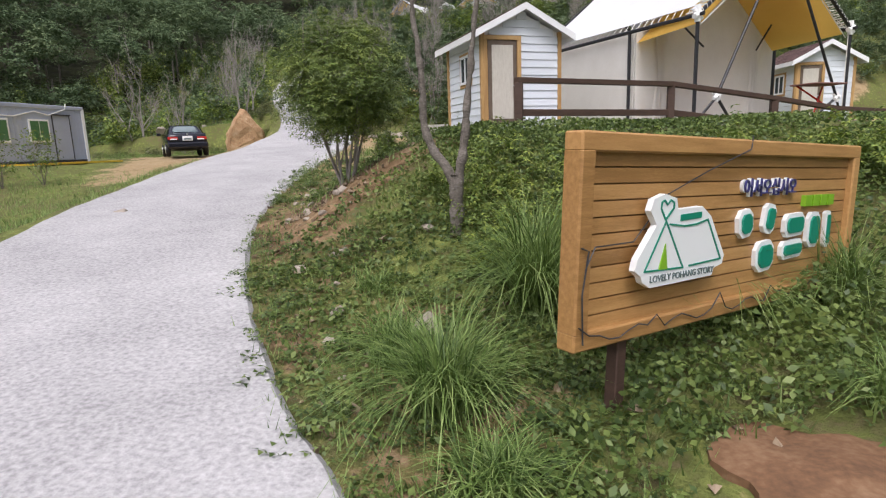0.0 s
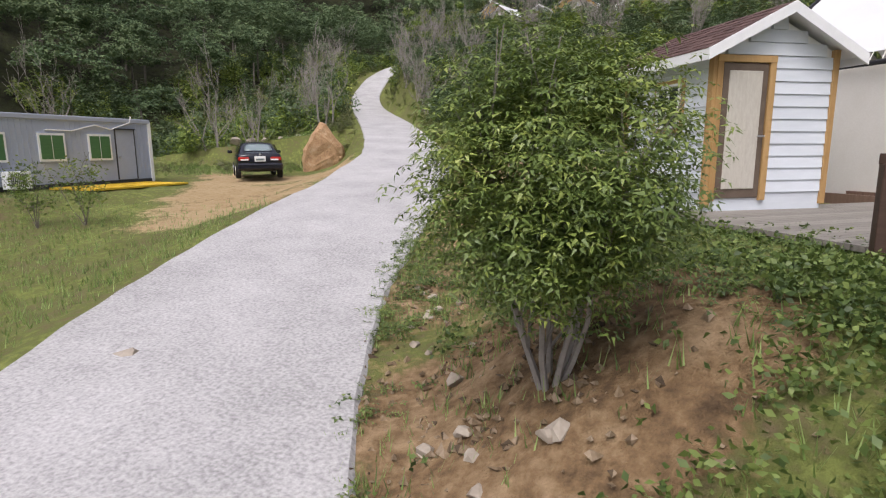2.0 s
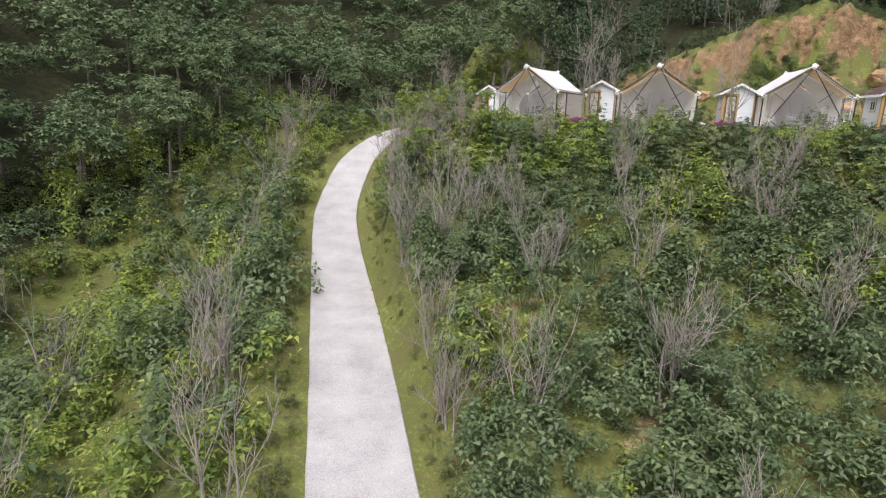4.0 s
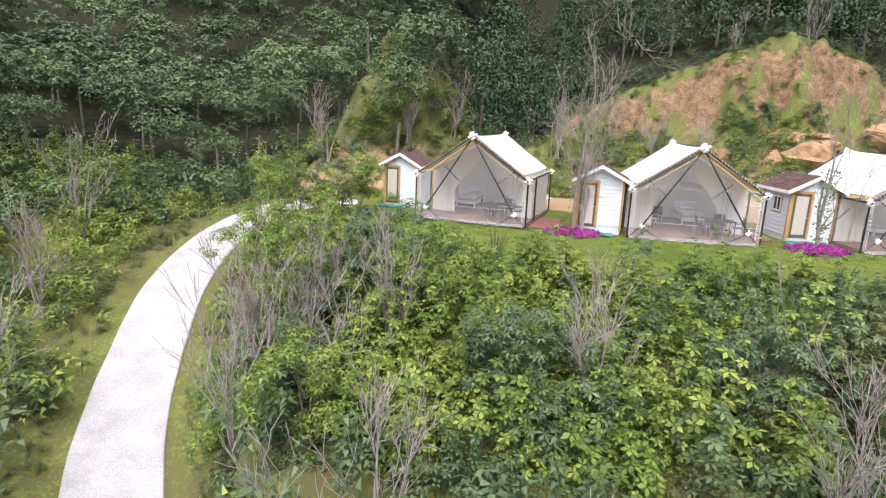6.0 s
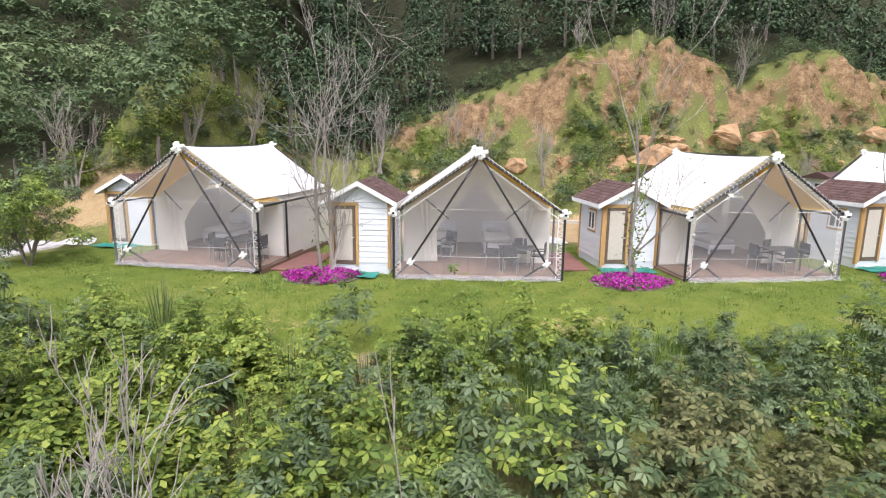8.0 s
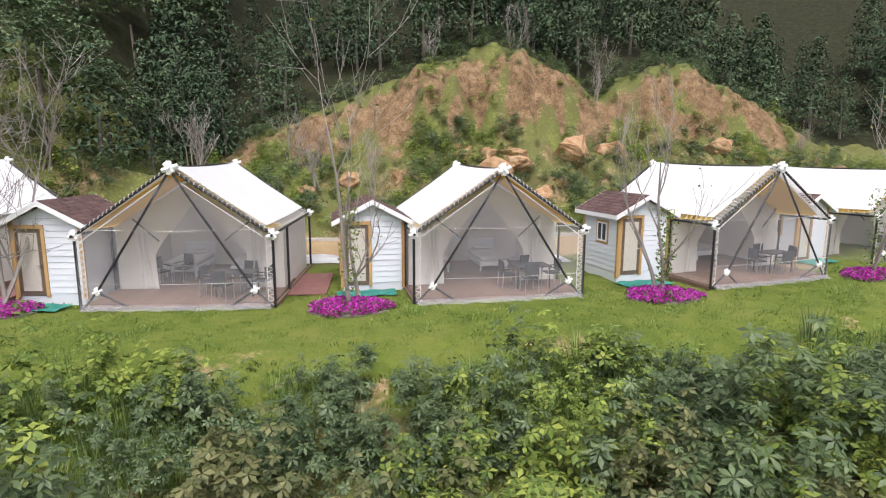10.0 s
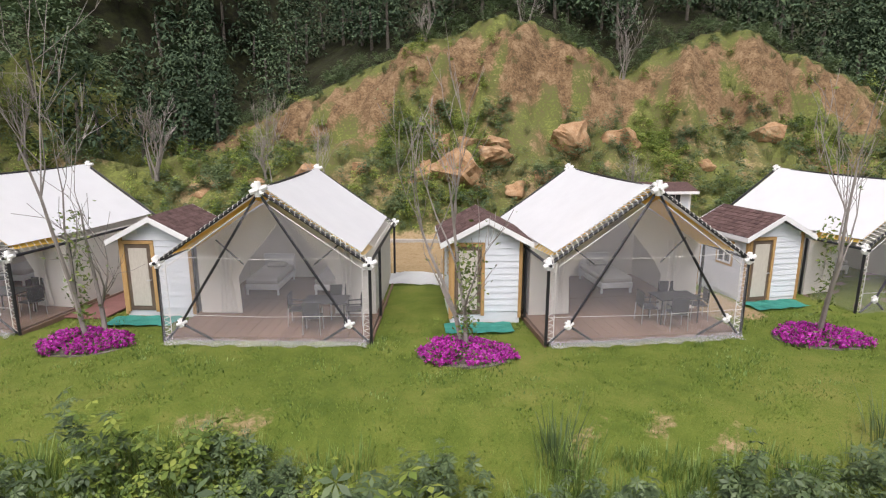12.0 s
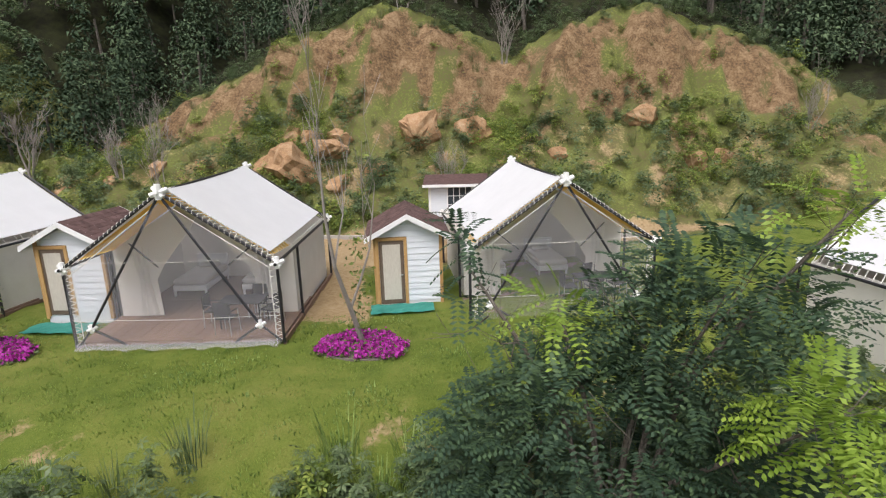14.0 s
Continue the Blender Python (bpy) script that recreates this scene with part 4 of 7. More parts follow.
def woods():
    rng = np.random.default_rng(11)
    near_protos = [tree_proto(rng, 8.5, 3.4, 330, 0.34) for _ in range(6)]
    far_protos = [tree_proto(rng, 8.5, 3.6, 130, 0.58) for _ in range(6)]
    places = []
    spots = rng.uniform((-150, -60), (130, 200), (9000, 2))
    for (x, y), ux, uy in zip(spots, *unbend(spots[:, 0], spots[:, 1])):
        left = -x - 30 + 0.15 * y
        rear_left = y - 51 + 0.5 * min(max(x + 30, 0), 24)
        behind = uy - (42 + 0.10 * max(ux - 30, 0)) - (17.0 if ux > 8 else 2.5 + 14.5 * (ux + 6) / 14)
        keep = left > 0 or (x < -6 and rear_left > 0) or (x >= -6 and behind > 0 and y < 125)
        if not keep or y < -75:
            continue
        dist = math.hypot(x - 15, y - 5)
        if dist > 150 or rng.random() > (0.5 if dist < 90 else 0.3):
            continue
        places.append((x, y, 0.0))
    p = np.array(places)
    z = land(p[:, 0], p[:, 1]) - 0.4
    places = [(a, b, min(c, 150)) for (a, b, _), c in zip(places, z)][:1200]
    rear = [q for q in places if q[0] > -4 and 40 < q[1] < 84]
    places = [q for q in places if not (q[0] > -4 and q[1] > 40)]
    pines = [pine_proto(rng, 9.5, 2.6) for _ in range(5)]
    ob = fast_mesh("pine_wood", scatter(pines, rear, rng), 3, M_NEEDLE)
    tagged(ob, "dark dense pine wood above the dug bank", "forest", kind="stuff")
    close = [q for q in places if math.hypot(q[0] - 5, q[1] - 10) < 62]
    away = [q for q in places if math.hypot(q[0] - 5, q[1] - 10) >= 62]
    ob = fast_mesh("forest_edge", scatter(near_protos, close, rng, 0.7, 1.25), 3, M_LEAF_FOREST)
    tagged(ob, "dark green broadleaf trees at the foot of the mountain", "forest", kind="stuff")
    ob = fast_mesh("woodland", scatter(far_protos, away, rng), 3, M_LEAF_FOREST)
    tagged(ob, "dense dark green broadleaf forest on the mountainside", "forest", kind="stuff")
    trunks = bmesh.new()
    for x, y, z in places[:420] + rear:
        if math.hypot(x - 15, y - 30) < 75:
            tube(trunks, [(x, y, z - 0.5), (x + rng.uniform(-0.3, 0.3), y, z + 4.0)], [0.16, 0.09], 5, False)
    tagged(part("woodland_trunks", trunks, M_BARK), "slender grey tree trunks of the forest edge", "tree trunks", kind="stuff")


woods()


def shrub_proto(rng, height, n, leaf, leaflets=5, wide=0.55, width=0.42, kite=False):
    """Compound leaves in several rounded clumps, some shoots standing out above."""
    out = []
    clumps = int(rng.integers(5, 9))
    for k in range(clumps):
        a, r = rng.uniform(0, 2 * np.pi), height * wide * np.sqrt(rng.random())
        c = (r * np.cos(a), r * np.sin(a), height * rng.uniform(0.25, 0.78))
        rad = height * rng.uniform(0.20, 0.36)
        p, v = blob_points(rng, n // clumps, c, (rad, rad, rad * 0.85), 0.5)
        out.append(sprays(p, v, leaf, leaflets, rng, width, 0.25, kite))
    for k in range(4):
        a, r = rng.uniform(0, 2 * np.pi), height * 0.4 * np.sqrt(rng.random())
        m = 6
        p = np.stack([np.full(m, r * np.cos(a)), np.full(m, r * np.sin(a)), np.linspace(0.7, rng.uniform(0.95, 1.25), m) * height], 1) + rng.normal(size=(m, 3)) * 0.06
        out.append(sprays(p, np.zeros((m, 3)), leaf, leaflets, rng, width, 0.25, kite))
    return np.concatenate(out)


def broom_proto(rng, height, n):
    """Thin upright stalks of broom or tall grass, a tuft at the origin."""
    a, r = rng.uniform(0, 2 * np.pi, n), 0.34 * np.sqrt(rng.random(n))
    base = np.stack([np.cos(a) * r, np.sin(a) * r, np.zeros(n)], 1)
    l = height * rng.uniform(0.55, 1.1, n)
    lean = np.stack([np.cos(a), np.sin(a), np.zeros(n)], 1) * rng.uniform(0.05, 0.42, n)[:, None]
    mid = base + (lean * 0.4 + (0, 0, 0.55)) * l[:, None]
    tip = base + (lean + (0, 0, 1.0)) * l[:, None]
    w = np.stack([-np.sin(a), np.cos(a), np.zeros(n)], 1) * 0.010
    return np.concatenate([np.stack([base - w, base + w, mid + w, mid - w], 1), np.stack([mid - w, mid + w, tip + w * 0.3, tip - w * 0.3], 1)]).reshape(-1, 3)


def planted(name, label, protos, pts, mat, rng, lo, hi, sink=0.15, category="shrubs", corners=3):
    z = land(pts[:, 0], pts[:, 1])
    ob = fast_mesh(name, scatter(protos, [(*p, q - sink) for p, q in zip(pts, z)], rng, lo, hi), corners, mat)
    return tagged(ob, label, category, kind="stuff")


def shrubs():
    rng = np.random.default_rng(5)
    fine = [shrub_proto(rng, h, 62, 0.165, 5, 0.55, 0.52, True) for h in (0.9, 1.2, 1.5, 1.8)]
    feather = [shrub_proto(rng, h, 60, 0.19, 6, 0.5, 0.38, True) for h in (1.2, 1.5, 1.9)]
    coarse = [shrub_proto(rng, h, 42, 0.25, 4) for h in (1.2, 1.6, 2.0)]
    low = [shrub_proto(rng, h, 18, 0.17, 4, 0.8) for h in (0.7, 0.9, 1.1)]
    brooms = [broom_proto(rng, h, 44) for h in (0.8, 1.1)]

    def spread(n, x0, x1, u0, u1):
        """Places on the slope, by their distance before the lawn's edge."""
        x = rng.uniform(x0, x1, n)
        u = rng.uniform(u0, u1, n)
        y = u + np.interp(x, FRONT_X, FRONT_Y)
        k = step(8, 20, y)
        px, py = bend(x, y)
        x, y = x + k * (px - x), y + k * (py - y)
        s, _ = road_near(x, y)
        ok = s > 3.3
        return np.stack([x, y], 1)[ok], u[ok]

    # the band before the lawn, seen from close above
    pts, u = spread(1500, -13, 44, -9.5, -0.7)
    x, y = pts[:, 0], pts[:, 1]
    gap = wave(x, y, 0.5, 3.3) + 0.5 * wave(x, y, 1.1, 0.2)
    kind = wave(x, y, 0.33, 5.1) + 0.7 * rng.normal(size=len(x)) + np.where(x < 9, 0.1, -1.15)
    ok = (gap < 1.6) & (u < -1.0 - 0.3 * wave(x, y, 0.6, 2.0)) & ~((x > 21.5) & (x < 29) & (u > -1.9))
    edge = u > -3.4
    planted("yellow_green_shrubs", "yellow-green compound-leaved shrubs on the slope below the lawn", fine, pts[ok & ~edge & (kind > -0.1)], M_LEAF_BUSH, rng, 0.6, 1.25, 0.15, "shrubs", 4)
    planted("blue_green_shrubs", "darker blue-green feather-leaved shrubs on the slope", feather, pts[ok & ~edge & (kind <= -0.1) & (kind > -1.1)], M_LEAF_BLUE, rng, 0.6, 1.2, 0.15, "shrubs", 4)
    planted("olive_shrubs", "dull olive shrubs on the slope", fine, pts[ok & ~edge & (kind <= -1.1)], M_LEAF_OLIVE, rng, 0.5, 1.0, 0.15, "shrubs", 4)
    planted("edge_shrubs", "low leafy shrubs along the lawn edge", fine, pts[ok & edge & (kind > -0.35)], M_LEAF_BUSH, rng, 0.45, 0.95, 0.1, "shrubs", 4)
    planted("edge_dark_shrubs", "low darker shrubs along the lawn edge", feather, pts[ok & edge & (kind <= -0.35)], M_LEAF_BLUE, rng, 0.4, 0.8, 0.1, "shrubs", 4)
    # the rest of the slope
    pts, u = spread(2600, -16, 60, -28.9, -9.5)
    x, y = pts[:, 0], pts[:, 1]
    gap = wave(x, y, 0.45, 3.3) + 0.5 * wave(x, y, 1.1, 0.2)
    kind = wave(x, y, 0.30, 5.1) + 0.6 * rng.normal(size=len(x))
    wall = (x > 6) & (y + 4.45 - 0.42 * (x - 8.95) < 0.9)
    ok = (gap < 1.25) & ((u > -27.2) | (x > 9)) & ~wall
    planted("lower_shrubs", "tangled green shrubs on the lower slope", coarse, pts[ok & (kind > 0.9)], M_LEAF_BUSH, rng, 0.45, 1.25)
    planted("lower_dark_shrubs", "dark green shrubs on the lower slope", coarse, pts[ok & (kind <= 0.9)], M_LEAF_BLUE, rng, 0.45, 1.3)
    tufts, u = spread(1500, -13, 46, -27, -0.4)
    ok = ~((tufts[:, 0] > 6) & (tufts[:, 1] + 4.45 - 0.42 * (tufts[:, 0] - 8.95) < 0.9))
    tufts, u = tufts[ok], u[ok]
    t = (wave(tufts[:, 0], tufts[:, 1], 0.45, 3.3) > 0.5) | ((u > -2.4) & (wave(tufts[:, 0], tufts[:, 1], 0.9, 4.0) > 0.45))
    planted("broom_tufts", "dark upright tufts of broom and tall grass", brooms, tufts[t][:300], M_LEAF_BLUE, rng, 0.6, 1.1, 0.05, "grass", 4)
    # low growth on both verges of the climbing lane
    k = rng.integers(int(np.argmax(RL[:, 1] > -7.5)), len(RL) - 30, 520)
    off = rng.choice([-1.0, 1.0], 520) * rng.uniform(2.2, 3.9, 520)
    pts = np.stack([RL[k, 0] + RT[k, 1] * off, RL[k, 1] - RT[k, 0] * off], 1) + rng.normal(size=(520, 2)) * 0.3
    s, _ = road_near(pts[:, 0], pts[:, 1])
    planted("verge_weeds", "low weeds along the verges of the climbing lane", low, pts[np.abs(s) > 2.15], M_LEAF_OLIVE, rng, 0.2, 0.75, 0.08, "weeds")
    planted("verge_tufts", "grass tufts along the verges of the climbing lane", brooms, pts[np.abs(s) > 2.1][:260], M_LEAF_BUSH, rng, 0.25, 0.5, 0.05, "grass", 4)
    # rough growth in the yard and before the wall
    pts = np.concatenate([rng.uniform((-16, -15.5), (-1.5, 1), (420, 2)), rng.uniform((0, -2.4), (26, 0.0), (300, 2)) @ np.array(((0.92, 0.39), (-0.39, 0.92))) + (7.0, -5.2), rng.uniform((12.5, -28), (19, -20), (90, 2))])
    s, _ = road_near(pts[:, 0], pts[:, 1])
    pts = pts[(np.abs(s) > 2.4) & (np.hypot(pts[:, 0] - 17.3, pts[:, 1] + 26.7) > 2.2) & (np.hypot(pts[:, 0] + 1.3, pts[:, 1] + 16) > 2.8)]
    planted("yard_tufts", "rough grass tufts in the yard", brooms, pts[::2], M_GRASSBLADE, rng, 0.2, 0.5, 0.04, "grass", 4)
    planted("yard_weeds", "low leafy weeds in the yard", low, pts[1::2], M_LEAF_OLIVE, rng, 0.18, 0.6, 0.06, "weeds")
    # left of the road and on the hill behind
    pts = rng.uniform((-40, -16), (0, 48), (4000, 2))
    s, _ = road_near(pts[:, 0], pts[:, 1])
    keep = (s < -3.2) & (pts[:, 1] > -9 - 0.2 * (pts[:, 0] + 6)) & (pts[:, 0] < -5) & ~((pts[:, 0] > -12) & (pts[:, 1] < -4))
    pts = pts[keep][:700]
    k = wave(pts[:, 0], pts[:, 1], 0.25, 1.1) + 0.7 * rng.normal(size=len(pts))
    planted("roadside_shrubs", "dense roadside shrubs in the hollow beside the lane", coarse, pts[k > 0.0], M_LEAF_BUSH, rng, 0.6, 1.6, 0.2)
    planted("roadside_dark_shrubs", "dark shrubs in the hollow beside the lane", coarse, pts[k <= 0.0], M_LEAF_BLUE, rng, 0.7, 1.9, 0.2)
    pts = rng.uniform((-26, 41), (66, 62), (7800, 2))
    x, y = pts[:, 0], pts[:, 1]
    v = y - (42 + 0.10 * np.clip(x - 30, 0, 40))
    patch = wave(x, 0.6 * y, 0.42, 2.2) + 0.5 * rng.normal(size=len(x))
    pts = np.stack(bend(x, y), 1)
    green = ((v > 0.4) & (v < 9.5) & (patch > -0.2)) | ((v > 9.5) & (v < 13) & (patch > 0.8))
    top = (v > 13.2) & (v < 18)
    planted("hill_scrub", "low green scrub on the dug earth bank", low, pts[green & (patch > 0.3)][:900], M_LEAF_BUSH, rng, 0.35, 1.25, 0.1)
    planted("hill_dark_scrub", "low dark scrub on the dug earth bank", low, pts[green & (patch <= 0.3)][:760], M_LEAF_BLUE, rng, 0.35, 1.45, 0.1)
    planted("hilltop_scrub", "dark green creepers along the top of the bank", low, pts[top][:440], M_LEAF_BLUE, rng, 0.5, 1.3, 0.15)
    bare = (v > 0.3) & (v < 14) & (rng.random(len(x)) < 0.5)
    planted("bank_grass", "dry grey-green grass tufts on the earth bank", brooms, pts[bare][-420:], M_LEAF_OLIVE, rng, 0.3, 0.8, 0.05, "grass", 4)


shrubs()

# ---- the entrance: sign, stump, trees, fence, deck ----


def text_mesh(name, body, size, depth, mat, m, parent, label=""):
    cu = bpy.data.curves.new(name, "FONT")
    cu.body, cu.size, cu.extrude, cu.align_x, cu.align_y = body, size, depth, "CENTER", "CENTER"
    cu.resolution_u = 3
    tmp = new("tmp_text", cu)
    me = bpy.data.meshes.new_from_object(tmp.evaluated_get(bpy.context.evaluated_depsgraph_get()))
    bpy.data.objects.remove(tmp)
    me.materials.clear()
    me.materials.append(mat)
    ob = new(name, me)
    ob.parent, ob.matrix_local = parent, m
    if label:
        ob["label"] = label
    return ob


def stroke(bm, points, w, y0, y1):
    """A flat rounded stroke in the x-z plane, drawn out in y."""
    for (xa, za), (xb, zb) in zip(points, points[1:]):
        d = Vector((xb - xa, zb - za))
        n = Vector((-d.y, d.x)).normalized() * w / 2
        e = d.normalized() * w * 0.3
        prism(bm, [(xa - e.x + n.x, za - e.y + n.y), (xb + e.x + n.x, zb + e.y + n.y), (xb + e.x - n.x, zb + e.y - n.y), (xa - e.x - n.x, za - e.y - n.y)], "y", y0, y1)


def build_sign():
    L, H = 3.7, 1.27
    t = empty("welcome_sign", pose(19.31, -38.45, -15.30, 0, 0, 48.65) @ pose(0, 0, 0, 0, 3.0, 0), "wooden welcome sign board with raised lettering on posts", "sign")
    n = 11
    for k in range(n):
        za, zb = 0.10 + k * (H - 0.2) / n, 0.10 + (k + 1) * (H - 0.2) / n - 0.003
        bm = bmesh.new()
        prism(bm, [(0.01, za), (-0.022, za + 0.004), (-0.022, zb - 0.004), (0.01, zb)], "x", 0.1, L - 0.1)
        part("plank", bm, M_SIGNWOOD, t)
    part("back_panel", boxed(0.02, 0.015, 0.02, L - 0.02, 0.06, H - 0.02), M_SIGNWOOD, t)
    for a in ((0, -0.07, 0, L, 0.07, 0.115), (0, -0.07, H - 0.115, L, 0.07, H), (0, -0.072, 0.1, 0.12, 0.072, H - 0.1), (L - 0.12, -0.072, 0.1, L, 0.072, H - 0.1)):
        part("frame_board", boxed(*a, 0.012), M_SIGNWOOD, t)
    for x in (0.45, L - 0.75):
        part("post", boxed(x, -0.03, -1.6, x + 0.09, 0.06, 0.1, 0.008), M_DARKWOOD, t, "brown square steel post")
    # white tent-shaped emblem
    em = part("emblem", prism(bmesh.new(), [(0.59, 0.45), (0.61, 0.52), (0.78, 0.72), (0.71, 0.81), (0.74, 0.88), (0.85, 0.91), (0.97, 0.88), (0.99, 0.81), (1.26, 0.82), (1.37, 0.75), (1.57, 0.47), (1.55, 0.41), (1.45, 0.39), (1.43, 0.34), (0.75, 0.33), (0.67, 0.37), (0.65, 0.41)], "y", -0.12, -0.075), M_SIGNWHITE, t, "white tent shaped emblem")
    bm = bmesh.new()
    stroke(bm, [(0.68, 0.44), (0.87, 0.74), (1.08, 0.43), (0.68, 0.44)], 0.011, -0.125, -0.118)
    stroke(bm, [(0.91, 0.72), (1.07, 0.70), (1.20, 0.705), (1.33, 0.73), (1.52, 0.45), (1.15, 0.435)], 0.011, -0.125, -0.118)
    stroke(bm, [(0.86, 0.75), (0.81, 0.82), (0.815, 0.86), (0.84, 0.87), (0.87, 0.845), (0.905, 0.87), (0.94, 0.855), (0.94, 0.82), (0.86, 0.75)], 0.011, -0.125, -0.118)
    part("emblem_outline", bm, M_SIGNGREEN, em, "green tent outline")
    part("emblem_flap", prism(bmesh.new(), [(0.82, 0.44), (0.91, 0.435), (0.875, 0.60)], "y", -0.126, -0.118), M_SIGNLIME, em)
    text_mesh("tagline", "LOVELY POHANG STORY", 0.062, 0.004, M_SIGNGREY, pose(1.09, -0.122, 0.382, 90), em)
    part("emblem_word", prism(bmesh.new(), [(1.02, 0.735), (1.25, 0.745), (1.25, 0.785), (1.02, 0.775)], "y", -0.125, -0.118), M_SIGNGREEN, em)
    em.location.x -= 0.14
    # greeting above, and the site's mark as plain strokes
    text_mesh("greeting_backing", "어서오십시오", 0.152, 0.012, M_SIGNWHITE, pose(2.15, -0.035, 0.915, 90), t, "white raised letter backing")
    text_mesh("greeting", "어서오십시오", 0.147, 0.006, M_SIGNNAVY, pose(2.15, -0.055, 0.915, 90), t, "navy raised letters")
    for k in range(4):
        part("lime_bar", prism(bmesh.new(), [(2.73 + k * 0.14, 0.755), (2.84 + k * 0.14, 0.755), (2.84 + k * 0.14, 0.845), (2.73 + k * 0.14, 0.845)], "y", -0.06, -0.02), M_SIGNLIME, t, "lime green lettering mark")
    # three groups of plain rounded slabs, white backing under a green face
    slabs = [(1.82, 0.66, 0.20, 0.21, 8), (2.17, 0.68, 0.17, 0.23, -12), (2.14, 0.39, 0.27, 0.24, 4), (2.59, 0.61, 0.33, 0.19, 2), (2.58, 0.41, 0.35, 0.15, 2), (2.94, 0.55, 0.22, 0.30, 0), (3.21, 0.54, 0.09, 0.32, 3)]
    for cx, cz, w, h, a in slabs:
        ca, sa = math.cos(radians(a)), math.sin(radians(a))
        backing = None
        for inset, y0, y1, mat, name, label in ((0.0, -0.055, -0.02, M_SIGNWHITE, "raised_mark", "white rounded slab"), (0.034, -0.07, -0.054, M_SIGNGREEN, "mark_face", "green bar")):
            hw, hh = max(w / 2 - inset, 0.02), h / 2 - inset
            q = min(hw, hh) * 0.5
            ring = [(hw - q, -hh), (hw, -hh + q), (hw, hh - q), (hw - q, hh), (-hw + q, hh), (-hw, hh - q), (-hw, -hh + q), (-hw + q, -hh)]
            ob = part(name, prism(bmesh.new(), [(cx + px * ca - pz * sa, cz + px * sa + pz * ca) for px, pz in ring], "y", y0, y1), mat, backing or t, label)
            backing = backing or ob
    # string of dead lights round the frame
    pts = [(0.02 + 3.66 * k / 40, -0.085, (0.07 if k % 8 else 0.16) + 0.03 * math.sin(k * 1.3)) for k in range(41)]
    bm = tube(bmesh.new(), pts, 0.005, 4, False)
    tube(bm, [(0.05, -0.09, 0.5), (0.12, -0.09, 0.62), (0.5, -0.06, 0.62), (0.85, -0.04, 0.9), (1.3, -0.04, 1.05), (1.75, -0.08, 1.2), (1.8, -0.06, 1.3)], 0.005, 4, False)
    tube(bm, [(0.06, -0.085, 0.05), (0.03, -0.09, 0.35), (0.07, -0.09, 0.6), (0.02, -0.08, 0.62)], 0.006, 4, False)
    part("light_string", bm, M_PLASTIC, t, "thin black string of small lights")


build_sign()


def branch(bm, rng, p, way, length, radius, depth, twist=0.35, sides=5, up=0.1, thin=0.007, kids=(3, 5), wide=0.5):
    """A tapering limb with its side limbs."""
    n = 4 if depth > 0 else 2
    pts, rad = [Vector(p)], [radius]
    way = Vector(way).normalized()
    for k in range(n):
        way = (way + Vector(rng.normal(size=3)) * twist * 0.35 + Vector((0, 0, up))).normalized()
        pts.append(pts[-1] + way * length / n)
        rad.append(max(radius * (1 - 0.72 * (k + 1) / n), thin * 0.7))
    tube(bm, pts, rad, sides if depth > 1 else 3, False)
    tips = [pts[-1]]
    if depth > 0:
        for k in range(int(rng.integers(*kids))):
            i = int(rng.integers(1, n + 1))
            w = (way * 0.9 + Vector(rng.normal(size=3)) * wide + Vector((0, 0, 0.25))).normalized()
            tips += branch(bm, rng, pts[i], w, length * rng.uniform(0.45, 0.72), max(rad[i] * 0.62, thin), depth - 1, twist, sides, up, thin, kids, wide)
    return tips


def bare_tree(x, y, height, seed, label, leaf=0, stems=1, lean=0.0, radius=None, group="bare trees", leaf_mat=None, depth=3, z=None, thin=0.007, kids=(3, 5), wide=0.45):
    rng = np.random.default_rng(seed)
    z = ground(x, y) - 0.1 if z is None else z
    t = empty("bare_tree", Matrix.Translation((x, y, z)), label, "tree", group)
    bm = bmesh.new()
    tips = []
    for k in range(stems):
        tips += branch(bm, rng, (rng.normal() * 0.22 * min(k, 1), rng.normal() * 0.22 * min(k, 1), 0), (rng.normal() * 0.16 + lean, rng.normal() * 0.16, 1), height * (0.60 if k == 0 else rng.uniform(0.38, 0.55)), radius or height * 0.011, depth, 0.3, 5, 0.12, thin, kids, wide)
    part("trunk", bm, M_BAREBARK, t, "grey leafless trunk and twigs")
    if leaf:
        tp = np.array([tuple(v) for v in tips])
        c = tp[rng.integers(0, len(tp), leaf)] + rng.normal(size=(leaf, 3)) * 0.12
        low = rng.random(leaf) < 0.85
        c[low] = np.stack([rng.normal(size=low.sum()) * 0.16, rng.normal(size=low.sum()) * 0.16, rng.uniform(0.5, height * 0.4, low.sum())], 1)
        ob = fast_mesh("foliage", leaves(c, np.tile((0, 0, 1.0), (leaf, 1)), 0.13, 0.5, rng=rng), 4, leaf_mat or M_LEAF_TREE)
        ob.parent = t
        ob["label"] = "sparse small green leaves"
        ob["kind"] = "stuff"
    return t


